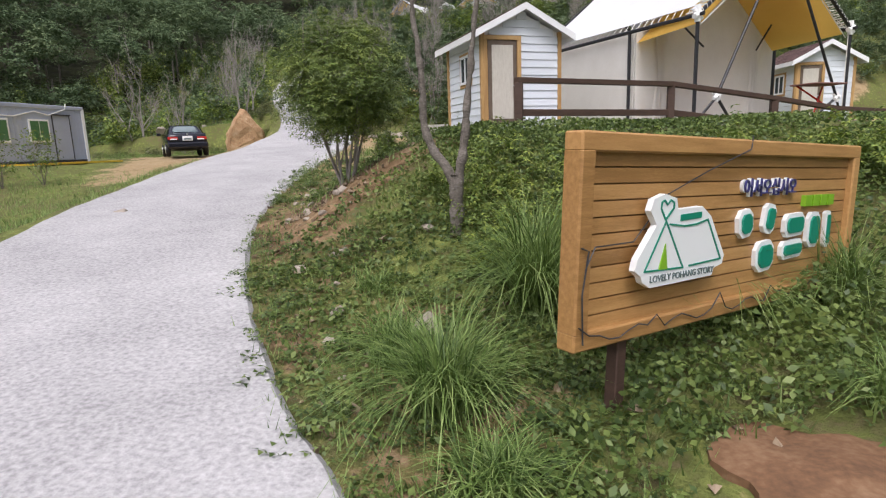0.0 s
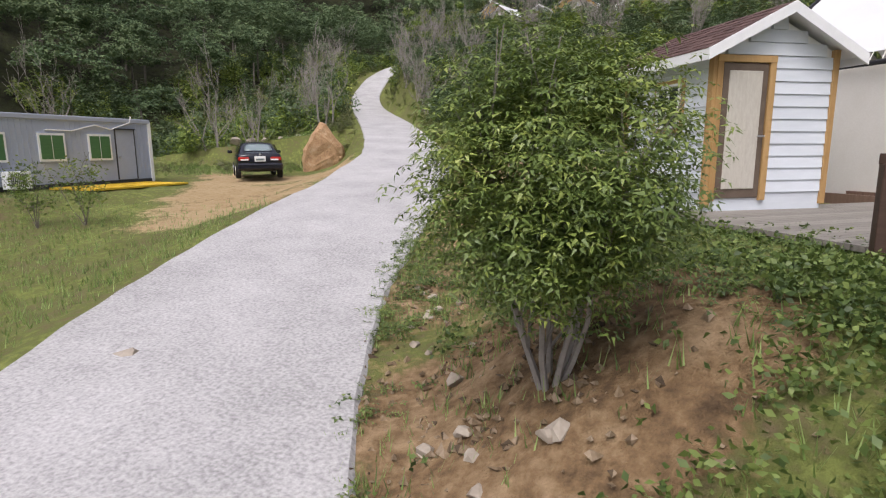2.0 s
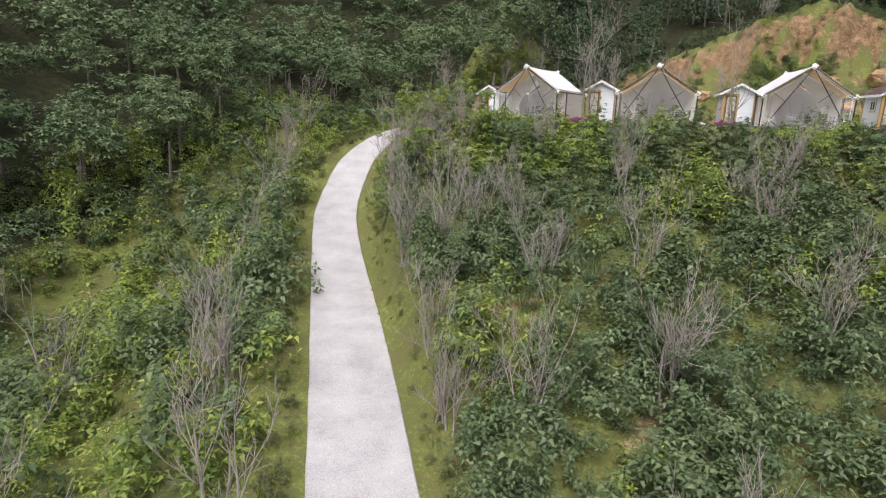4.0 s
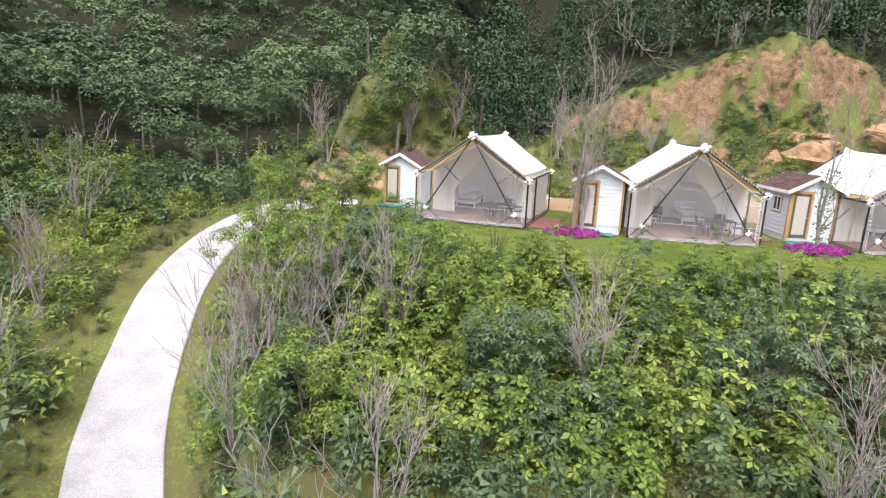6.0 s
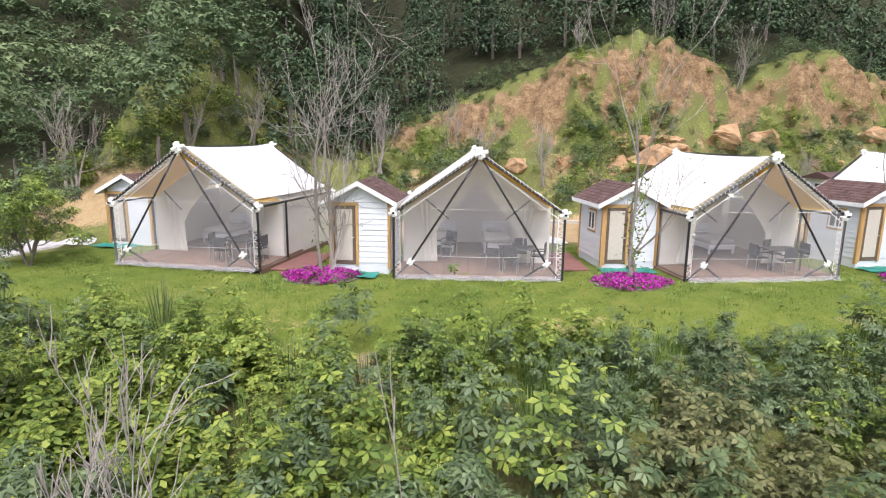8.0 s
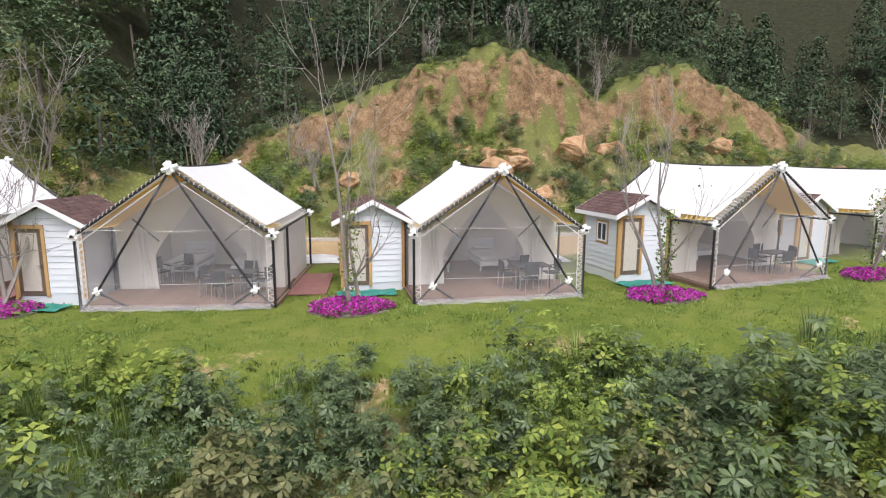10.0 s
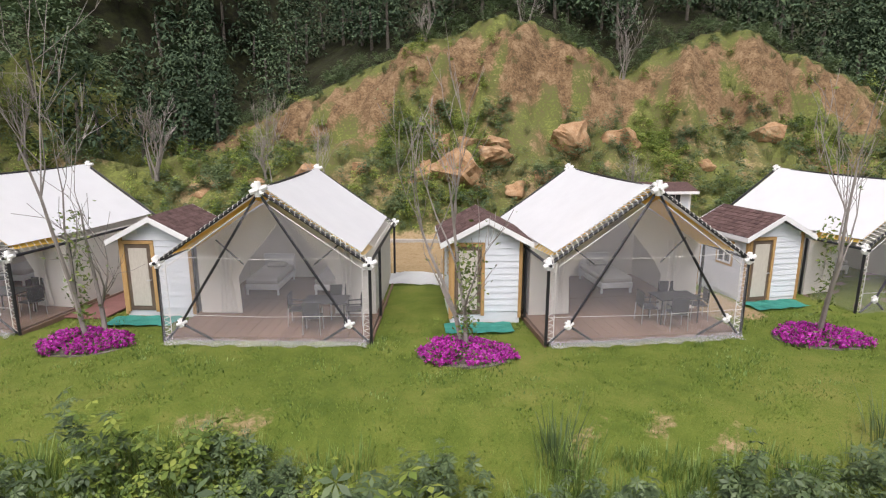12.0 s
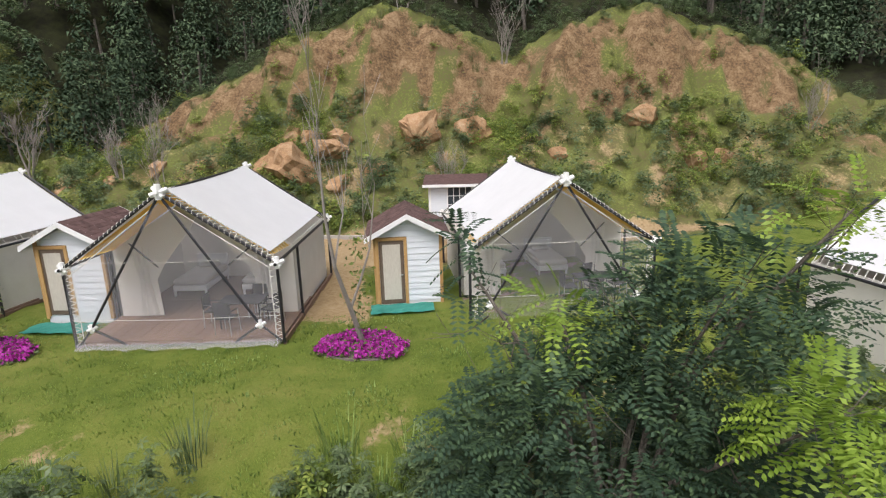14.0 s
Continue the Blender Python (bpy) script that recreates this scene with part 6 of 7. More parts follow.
def site_cabin():
    t = empty("site_cabin", pose(-4.55, -18.6, -14.3, 0, 0, 1.5), "grey-blue steel site cabin with two windows and a door", "cabin")
    # local: the long face looks along +x, and runs from y = 0 to y = -9
    part("body", boxed(-2.4, -9.0, 0.12, 0.0, 0.0, 2.55, 0.02), M_STEELBLUE, t)
    part("roof_rim", boxed(-2.46, -9.06, 2.48, 0.05, 0.06, 2.66, 0.02), M_STEELBLUE, t)
    part("base_frame", boxed(-2.42, -9.02, 0.0, 0.03, 0.03, 0.16), M_PLASTIC, t)
    for y in (0.0, -9.0):
        part("corner_post", boxed(-0.06, y - 0.07, 0.02, 0.05, y + 0.07, 2.56), M_WHITE, t)
    for k in range(44):
        y = -0.2 - k * 0.2
        if not any(a - 0.08 < y < b + 0.08 for a, b in ((-1.75, -0.75), (-2.95, -1.95), (-4.9, -3.9))):
            part("panel_rib", boxed(-0.01, y - 0.012, 0.2, 0.012, y + 0.012, 2.46), M_STEELBLUE, t)
    door = part("door", boxed(0.0, -1.7, 0.18, 0.025, -0.82, 2.2, 0.005), M_STEELBLUE, t, "grey steel door")
    for a in (-1.72, -0.8):
        part("door_edge", boxed(0.0, a - 0.02, 0.18, 0.034, a + 0.02, 2.22), M_PLASTIC, door, "dark door seal")
    part("door_head", boxed(0.0, -1.75, 2.2, 0.09, -0.77, 2.25), M_PLASTIC, door)
    part("knob", tube(bmesh.new(), [(0.02, -1.6, 1.1), (0.09, -1.6, 1.1)], 0.03, 7), M_CHROME, door)
    for y in (-2.95, -4.9, -7.0):
        win = part("window", boxed(0.0, y, 0.98, 0.06, y + 1.0, 2.0), M_WHITE, t, "white framed window with green blind")
        for k in (0, 1):
            part("pane", boxed(0.055, y + 0.06 + k * 0.45, 1.06, 0.066, y + 0.48 + k * 0.45, 1.92), M_BLIND, win)
    part("cable", tube(bmesh.new(), [(0.03, -0.9, 2.75), (0.05, -1.0, 2.5), (0.04, -1.9, 2.2), (0.04, -2.6, 2.35), (0.04, -3.6, 2.1), (0.04, -4.6, 2.12)], 0.025, 5), M_WHITE, t, "white slack cable")
    u = empty("air_conditioner", pose(-4.0, -24.6, -14.3, 0, 0, 1.5), "white outdoor air conditioner unit beside the cabin", "air conditioner")
    part("body", boxed(-0.18, -0.4, 0.08, 0.14, 0.4, 0.68, 0.02), M_WHITE, u)
    bm = bmesh.new()
    for k in range(9):
        box(bm, 0.145, -0.30 + k * 0.06, 0.16, 0.155, -0.275 + k * 0.06, 0.6)
    part("grille", bm, M_PLASTIC, u)
    for y in (-0.3, 0.3):
        part("foot", boxed(-0.16, y - 0.04, 0, 0.12, y + 0.04, 0.1), M_PLASTIC, u)


site_cabin()


def yellow_grating():
    t = empty("yellow_grating", pose(-4.1, -19.4, max(ground(px, py) for px in (-4.4, -3.3, -2.2) for py in (-23, -21.5, -20, -19.3)) + 0.03, 0, 0, 1.5), "yellow grating panels laid on the grass", "grating")
    for i in range(2):
        for j in range(2):
            x, y = i * 1.18, -j * 2.1 - 2.08
            bm = bmesh.new()
            for a in ((x, y, 0, x + 1.14, y + 0.06, 0.07), (x, y + 2.0, 0, x + 1.14, y + 2.06, 0.07), (x, y, 0, x + 0.06, y + 2.06, 0.07), (x + 1.08, y, 0, x + 1.14, y + 2.06, 0.07)):
                box(bm, *a)
            box(bm, x + 0.05, y + 0.05, 0.0, x + 1.09, y + 2.01, 0.03)
            for k in range(12):
                box(bm, x + 0.06, y + 0.14 + k * 0.155, 0.02, x + 1.08, y + 0.19 + k * 0.155, 0.06)
            for k in range(6):
                box(bm, x + 0.15 + k * 0.16, y + 0.06, 0.02, x + 0.18 + k * 0.16, y + 2.0, 0.055)
            part("grating_panel", bm, M_YELLOW, t)


yellow_grating()


def build_car():
    x, y = -1.08, -15.9
    z = -14.16
    t = empty("sedan_car", pose(x, y, z, 0, 0, 43) @ Matrix.Scale(1.12, 4), "dark blue four-door saloon car parked on earth", "car")
    # half sections at stations along the length: y, half width, sill, waist, deck height, crown
    L = 2.15
    st = [(-2.15, 0.66, 0.40, 0.66, 0.86, 0.0), (-2.10, 0.78, 0.32, 0.68, 0.95, 0.01), (-1.85, 0.83, 0.27, 0.68, 1.00, 0.02), (-1.3, 0.85, 0.24, 0.66, 1.0, 0.02), (-0.5, 0.86, 0.22, 0.64, 0.98, 0.02), (0.5, 0.86, 0.22, 0.63, 0.96, 0.02), (1.1, 0.85, 0.24, 0.62, 0.94, 0.03), (1.7, 0.81, 0.28, 0.58, 0.84, 0.04), (2.05, 0.72, 0.34, 0.54, 0.72, 0.03), (2.18, 0.58, 0.42, 0.52, 0.62, 0.0)]
    bm = bmesh.new()
    rings = []
    for yy, w, z0, zw, z1, c in st:
        prof = [(w * 0.80, z0), (w * 0.97, z0 + 0.06), (w, zw - 0.12), (w * 1.01, zw), (w * 0.985, z1 - 0.11), (w * 0.92, z1 - 0.03), (w * 0.75, z1), (w * 0.35, z1 + c)]
        rings.append([bm.verts.new((px, yy, pz)) for px, pz in prof] + [bm.verts.new((-px, yy, pz)) for px, pz in reversed(prof)])
    for a, b in zip(rings, rings[1:]):
        n = len(a)
        for k in range(n):
            bm.faces.new((a[k], a[(k + 1) % n], b[(k + 1) % n], b[k]))
    bm.faces.new(rings[0])
    bm.faces.new(rings[-1][::-1])
    bmesh.ops.recalc_face_normals(bm, faces=bm.faces)
    body = part("body", bm, M_CARPAINT, t, "dark blue painted bodywork", smooth=True)
    body.modifiers.new("round", "SUBSURF").render_levels = 1
    # the house above the waist: painted shell with panes set on it
    def shell(f, g):
        """A place on the shell: f from the boot over the roof to the bonnet, g from one side to the other."""
        yy = np.interp(f, [0, 0.28, 0.42, 0.62, 0.76, 1.0], [-1.58, -0.98, -0.66, 0.10, 0.38, 1.08])
        zz = np.interp(f, [0, 0.28, 0.42, 0.62, 0.76, 1.0], [0.99, 1.33, 1.395, 1.41, 1.365, 0.95])
        w = np.interp(f, [0, 0.28, 0.42, 0.62, 0.76, 1.0], [0.70, 0.57, 0.56, 0.565, 0.575, 0.74])
        return Vector((w * g, yy, zz - 0.045 * abs(g) ** 3))
    bm = bmesh.new()
    rows = [[bm.verts.new(shell(i / 16, j / 8 - 1)) for j in range(17)] for i in range(17)]
    for a, b in zip(rows, rows[1:]):
        for k in range(16):
            bm.faces.new((a[k], a[k + 1], b[k + 1], b[k]))
    for side in (0, 16):
        foot = [bm.verts.new((v[side].co.x * (1.0 + 0.33 * (v[side].co.z - 0.95) / 0.45), v[side].co.y, 0.94)) for v in rows]
        for k in range(16):
            bm.faces.new((rows[k][side], rows[k + 1][side], foot[k + 1], foot[k]))
    bmesh.ops.recalc_face_normals(bm, faces=bm.faces)
    part("roof", bm, M_CARPAINT, t, "dark blue roof shell", smooth=True)
    for name, f0, f1, g1 in (("rear_window", 0.045, 0.265, 0.80), ("windscreen", 0.78, 0.98, 0.86)):
        bm = bmesh.new()
        lift = Vector((0, -0.008 if f0 < 0.5 else 0.008, 0.012))
        rows = []
        for i in range(7):
            f = f0 + (f1 - f0) * i / 6
            cut = 1 - 0.10 * abs(i / 3 - 1) ** 4
            rows.append([bm.verts.new(shell(f, g1 * cut * (j / 5 - 1)) + lift) for j in range(11)])
        for a, b in zip(rows, rows[1:]):
            for k in range(10):
                bm.faces.new((a[k], a[k + 1], b[k + 1], b[k]))
        bmesh.ops.solidify(bm, geom=bm.faces[:], thickness=0.006)
        part(name, bm, M_CARGLASS_SKY, t, "glass painted pale for the reflected sky", smooth=True)
    for sx in (-1, 1):
        for ya, yb in ((-0.95, -0.28), (-0.20, 0.55)):
            bm = bmesh.new()
            quad = [(0.80 * sx, ya - 0.12, 1.0), (0.80 * sx, yb + 0.16, 1.0), (0.66 * sx, yb - 0.10, 1.31), (0.66 * sx, ya + 0.06, 1.31)]
            bm.faces.new([bm.verts.new(p) for p in quad])
            bmesh.ops.solidify(bm, geom=bm.faces[:], thickness=0.012)
            part("side_window", bm, M_PANE, t, "dark side glass")
    for sx in (-1, 1):
        part("wing_mirror", boxed(sx * 0.98 - 0.1, 0.62, 0.95, sx * 0.98 + 0.08, 0.74, 1.08, 0.03), M_CARPAINT, t)
        part("tail_light", boxed(sx * 0.58 - 0.2, -L - 0.02, 0.70, sx * 0.58 + 0.19, -L + 0.12, 0.83, 0.02), M_REDLENS, t, "red tail light")
        part("reversing_light", boxed(sx * 0.54 - 0.16, -L - 0.03, 0.70, sx * 0.54 + 0.12, -L + 0.05, 0.755, 0.01), M_WHITE, t, "white reversing lens")
        for yy in (-1.32, 1.32):
            wh = part("wheel", tube(bmesh.new(), [(sx * 0.68, yy, 0.3), (sx * 0.72, yy, 0.3), (sx * 0.84, yy, 0.3), (sx * 0.87, yy, 0.3)], [0.27, 0.30, 0.30, 0.27], 20), M_TYRE, t, "black tyre")
            part("rim", tube(bmesh.new(), [(sx * 0.85, yy, 0.3), (sx * 0.885, yy, 0.3)], [0.19, 0.17], 16), M_CHROME, wh, "alloy rim")
    part("rear_bumper", boxed(-0.82, -L - 0.07, 0.34, 0.82, -L + 0.22, 0.60, 0.06), M_CARPAINT, t)
    plate = part("number_plate", boxed(-0.20, -L - 0.035, 0.66, 0.20, -L + 0.02, 0.86, 0.008), M_WHITE, t, "white plate with a plain dark bar")
    part("plate_bar", boxed(-0.15, -L - 0.042, 0.70, 0.15, -L - 0.03, 0.77), M_SIGNGREY, plate)
    part("rear_badge", tube(bmesh.new(), [(0, -L - 0.02, 0.93), (0, -L + 0.02, 0.93)], 0.045, 10), M_CHROME, t)
    part("exhaust", tube(bmesh.new(), [(0.5, -L - 0.08, 0.28), (0.5, -L + 0.2, 0.28)], 0.03, 8), M_PLASTIC, t)


build_car()


def retaining_wall():
    t = empty("retaining_wall", pose(8.95, -4.45, 0, 0, 0, 23), "low grey concrete retaining wall of cast panels", "wall")
    rng = np.random.default_rng(4)
    for k in range(11):
        x0 = k * 2.0
        y = 0.0
        h = -12.74 + rng.uniform(-0.05, 0.06)
        part("wall_panel", boxed(x0 + 0.01, y - 0.09 + rng.uniform(-0.02, 0.02), -13.9, x0 + 1.97, y + 0.1, h, 0.012), M_CONC_WALL, t)
    return t


retaining_wall()


def small_shrub(x, y, h, seed, mat=None, label="small upright leafy shrub on the grass"):
    rng = np.random.default_rng(seed)
    t = empty("shrub", Matrix.Translation((x, y, ground(x, y) - 0.05)), label, "shrub", "small shrubs")
    bm = bmesh.new()
    for k in range(4):
        branch(bm, rng, (0, 0, 0), (rng.normal() * 0.25, rng.normal() * 0.25, 1), h * 0.7, 0.018, 1, 0.3)
    part("stem", bm, M_BARK, t)
    pts = []
    for k in range(26):
        v = rng.normal(size=3)
        v /= np.linalg.norm(v)
        c = np.array([0.30 * h, 0.30 * h, 0.36 * h]) * v * rng.uniform(0.5, 1.05) + (0, 0, 0.62 * h)
        p = c + rng.normal(size=(24, 3)) * 0.075 * h
        pts.append(leaves(p, np.tile(v, (24, 1)), 0.10, 0.45, rng=rng))
    ob = fast_mesh("crown", np.concatenate(pts), 4, mat or M_LEAF_TREE)
    ob.parent = t
    ob["kind"] = "stuff"
    return t


for k, (x, y, h) in enumerate(((2.0, -26.75, 1.8), (0.9, -27.3, 1.8), (-4.0, -11.5, 1.1), (14.2, -24.4, 1.1), (15.5, -25.2, 1.0), (13.9, -26.6, 0.7), (15.2, -23.6, 0.9), (14.6, -28.0, 0.7), (16.4, -26.8, 0.8))):
    small_shrub(x, y, h, 500 + k)

# ---- the lawn: beds, mats, furniture ----
BEDS = [(1.3, 28.65, 9.0), (11.2, 27.75, 8.8), (21.02, 27.9, 7.2), (30.5, 29.75, 8.4)]
for k, (x, y, h) in enumerate(BEDS):
    rng = np.random.default_rng(700 + k)
    z = ground(x, y)
    n = 1500
    a, r = rng.uniform(0, 2 * np.pi, n), np.sqrt(rng.random(n))
    rim = 1 + 0.10 * np.sin(3 * a + k) + 0.07 * np.sin(7 * a + 2 * k)
    px, py = 1.16 * r * rim * np.cos(a), 0.82 * r * rim * np.sin(a)
    gap = (np.abs(px - 0.12 * py) > 0.16) | (rng.random(n) < 0.25)
    c = np.stack([px, py, 0.06 + 0.20 * (1 - r ** 2) + 0.07 * rng.random(n)], 1)[gap]
    bed = empty("flower_bed", Matrix.Translation((x, y, z)), "oval bed of magenta petunias round a young tree", "flower bed", "flower beds")
    c3 = np.concatenate([c + rng.normal(size=c.shape) * 0.03 for _ in range(3)])
    ob = fast_mesh("petals", leaves(c3, np.tile((0, 0, 0.5), (len(c3), 1)), 0.075, 0.9, rng=rng), 4, M_FLOWER)
    ob.parent, ob["kind"], ob["label"] = bed, "stuff", "magenta petunia flowers"
    c2 = c - (0, 0, 0.05)
    ob = fast_mesh("leaves", leaves(np.repeat(c2, 2, 0) + rng.normal(size=(2 * len(c2), 3)) * 0.05, np.tile((0, 0, 0.5), (2 * len(c2), 1)), 0.09, 0.6, rng=rng), 4, M_LEAF_WEED)
    ob.parent, ob["kind"] = bed, "stuff"
    bm = bmesh.new()
    prism(bm, [(1.2 * math.cos(q), 0.82 * math.sin(q)) for q in [2 * math.pi * i / 24 for i in range(24)]], "z", -0.1, 0.035)
    part("soil", bm, M_BARK, bed, "dark soil")
    bare_tree(x + 0.02, y + 0.1, h, 720 + k, "tall thin bare tree in a flower bed on the lawn", leaf=(60, 330, 420, 240, 200)[k], stems=(3, 2, 2, 1, 1)[k], radius=0.075, depth=(4, 3, 3, 3, 3)[k], thin=0.009, wide=(0.62, 0.5, 0.3, 0.4, 0.4)[k], group="lawn trees", z=z - 0.05)
for k, (x, y, z, a) in enumerate(HUTS):
    c, s = math.cos(radians(a)), math.sin(radians(a))
    ox, oy = x - 0.35 * c + 0.55 * s, y - 0.35 * s - 0.55 * c
    bm = bmesh.new()
    rows = [[bm.verts.new((-0.85 + 1.9 * i / 10, -0.4 + 0.8 * j / 4, 0.05 + 0.018 * math.sin(i * 1.7 + j * 2.1 + k))) for i in range(11)] for j in range(5)]
    for j in range(4):
        for i in range(10):
            bm.faces.new((rows[j][i], rows[j][i + 1], rows[j + 1][i + 1], rows[j + 1][i]))
    bmesh.ops.solidify(bm, geom=bm.faces[:], thickness=0.02)
    ob = part("door_mat", bm, M_TEAL)
    ob.matrix_world = pose(ox, oy, ground(ox, oy) + 0.02, 0, 0, a)
    tagged(ob, "wrinkled teal rubber mat before the hut door", "mat", "door mats")
for x, y, a in ((0.2, 31.2, -10), (9.7, 31.2, -2)):
    ob = part("ground_mat", boxed(-0.8, -1.6, 0.0, 0.8, 1.6, 0.05, 0.01), M_REDMAT)
    ob.matrix_world = pose(x, y, ground(x, y) + 0.02, 0, 0, a)
    tagged(ob, "faded red mat between tent and hut", "mat", "ground mats")
for k, (x, y, w) in enumerate(((9.6, 35.4, 1.5), (18.9, 34.6, 1.4), (-11.5, 38.0, 1.0))):
    bm = bmesh.new()
    rng = np.random.default_rng(900 + k)
    rows = [[bm.verts.new((w * (i / 8 - 0.5) * 2, 0.7 * (j / 6 - 0.5) * 2, 0.02 + 0.26 * math.sin(math.pi * i / 8) * math.sin(math.pi * j / 6) + 0.06 * rng.random())) for i in range(9)] for j in range(7)]
    for j in range(6):
        for i in range(8):
            bm.faces.new((rows[j][i], rows[j][i + 1], rows[j + 1][i + 1], rows[j + 1][i]))
    bmesh.ops.solidify(bm, geom=bm.faces[:], thickness=0.02)
    ob = part("folded_sheet", bm, M_CANVAS)
    ob.matrix_world = pose(x, y, ground(x, y) + 0.03)
    tagged(ob, "crumpled white tarpaulin on the ground", "tarpaulin", "tarpaulins")


def build_chair(m):
    t = empty("porch_chair", m, "grey metal porch chair with a slatted back", "chair", "porch chairs")
    part("seat", boxed(-0.23, -0.22, 0.42, 0.23, 0.22, 0.46, 0.012), M_POLE, t)
    part("backrest", boxed(-0.23, 0.2, 0.5, 0.23, 0.24, 0.9, 0.012), M_POLE, t)
    for sx in (-0.21, 0.21):
        for sy, top in ((-0.2, 0.62), (0.21, 0.88)):
            part("leg", tube(bmesh.new(), [(sx * 1.1, sy * 1.15, 0), (sx, sy, top)], 0.014, 6), M_CHROME, t)
        part("armrest", tube(bmesh.new(), [(sx, -0.22, 0.62), (sx, 0.22, 0.64)], 0.018, 6), M_POLE, t)
    return t


def build_table(m):
    t = empty("porch_table", m, "grey outdoor dining table on the tent porch", "table", "porch tables")
    part("tabletop", boxed(-0.6, -0.4, 0.70, 0.6, 0.4, 0.735, 0.01), M_POLE, t)
    for sx in (-0.54, 0.54):
        for sy in (-0.34, 0.34):
            part("leg", tube(bmesh.new(), [(sx, sy, 0), (sx, sy, 0.7)], 0.02, 6), M_POLE, t)
    return t


def build_bed(m):
    t = empty("bed", m, "white-framed bed with pale linen inside the tent", "bed", "tent beds")
    part("frame", boxed(-0.55, -1.0, 0.18, 0.55, 1.0, 0.36, 0.02), M_WHITE, t)
    part("mattress", boxed(-0.54, -0.98, 0.36, 0.54, 0.98, 0.56, 0.06), M_FABRIC, t, smooth=False)
    part("headboard", boxed(-0.55, 0.98, 0.18, 0.55, 1.04, 0.95, 0.02), M_WHITE, t)
    part("pillow", boxed(-0.35, 0.55, 0.55, 0.35, 0.92, 0.68, 0.05), M_FABRIC, t)
    for sx in (-0.5, 0.5):
        for sy in (-0.94, 0.94):
            part("leg", boxed(sx - 0.03, sy - 0.03, 0, sx + 0.03, sy + 0.03, 0.2), M_WHITE, t)
    return t


def furnish():
    chair = table = bed = None
    for k, (x, y, z, a) in enumerate(TENTS[:5]):
        base = pose(x, y, z + 0.14, 0, 0, a)
        def put(ob, build, m):
            return copy_thing(ob, m) and ob if ob else build(m)
        table = put(table, build_table, base @ pose(1.35, 1.05, 0))
        for cx, cy, ca in ((0.55, 1.05, 90), (2.1, 1.1, -95), (1.1, 0.45, 175), (1.55, 1.7, 5)):
            chair = put(chair, build_chair, base @ pose(cx, cy, 0, 0, 0, ca + 10 * math.sin(k * 3 + cx)))
        if k == 1:
            for cx, cy, ca in ((-1.55, 2.6, 60), (-1.0, 3.1, -30)):
                chair = put(chair, build_chair, base @ pose(cx, cy, 0, 0, 0, ca))
        for cx in (-1.35, 0.9):
            bed = put(bed, build_bed, base @ pose(cx, 4.7, 0, 0, 0, 0))


furnish()
# lean table behind the fence of the deck tent
table_top = empty("camp_table", pose(24.3, -27.3, -13.76, 0, 0, 35), "folding camp table with a red rimmed top", "table")
part("tabletop", boxed(-0.5, -0.3, 0.68, 0.5, 0.3, 0.71, 0.01), M_REDMAT, table_top)
for sx in (-1, 1):
    part("leg", tube(bmesh.new(), [(sx * 0.45, -0.25, 0), (-sx * 0.4, 0.2, 0.68)], 0.02, 6), M_REDLENS, table_top)
copy_thing(hut, pose(27.6, -18.1, -13.85, 0, 0, 12))


def glazed_cabin():
    t = empty("glazed_cabin", pose(30.4, 43.2, ground(30.4, 43.2) + 0.55, 0, 0, 8) @ Matrix.Scale(0.92, 4), "small white cabin with glazed doors behind the tents", "cabin")
    part("body", boxed(-1.35, 0, 0, 1.35, 2.0, 2.05, 0.01), M_SIDING, t)
    door = part("glazed_door", boxed(-0.45, -0.05, 0.1, 0.85, 0.02, 1.95), M_WHITE, t, "white double glazed door")
    for i in range(4):
        for j in range(4):
            part("pane", boxed(-0.40 + i * 0.31, -0.06, 0.16 + j * 0.45, -0.13 + i * 0.31, -0.03, 0.57 + j * 0.45), M_PANE, door)
    win = part("side_window", boxed(-1.39, 0.5, 0.9, -1.33, 1.4, 1.8), M_WHITE, t)
    part("pane", boxed(-1.40, 0.58, 0.98, -1.385, 1.32, 1.72), M_PANE, win)
    for sx in (-1, 1):
        part("corner_trim", boxed(sx * 1.35 - 0.06, -0.03, 0, sx * 1.35 + 0.06, 0.06, 2.05), M_WHITE, t)
    bm = bmesh.new()
    prism(bm, [(-0.35, 2.05), (2.3, 2.05), (2.3, 2.12), (1.0, 2.5), (-0.35, 2.12)], "x", -1.65, 1.65)
    part("roof", bm, M_SHINGLE, t, "brown shingled roof")
    part("roof_fascia", boxed(-1.67, -0.38, 1.98, 1.67, -0.34, 2.12), M_WHITE, t)
    part("doorstep", boxed(-1.5, -1.0, -1.6, 1.5, 2.1, 0.02), M_CONC_WALL, t, "grey concrete plinth")


glazed_cabin()
line = [bent(6 + k, 41.0 + 0.015 * k) for k in range(39)]
bm = bmesh.new()
rings = [[bm.verts.new((x, y + dy, dz)) for dy, dz in ((-0.08, -0.1), (-0.08, 0.15), (0.08, 0.16), (0.08, -0.1))] for x, y in line]
for a, b in zip(rings, rings[1:]):
    for k in range(3):
        bm.faces.new((a[k], b[k], b[k + 1], a[k + 1]))
bm.faces.new(rings[0])
bm.faces.new(rings[-1][::-1])
bmesh.ops.recalc_face_normals(bm, faces=bm.faces)
kerb = part("lane_kerb", bm, M_CONC_WALL)
tagged(kerb, "pale concrete kerb along the lane behind the tents", "kerb", kind="structure")

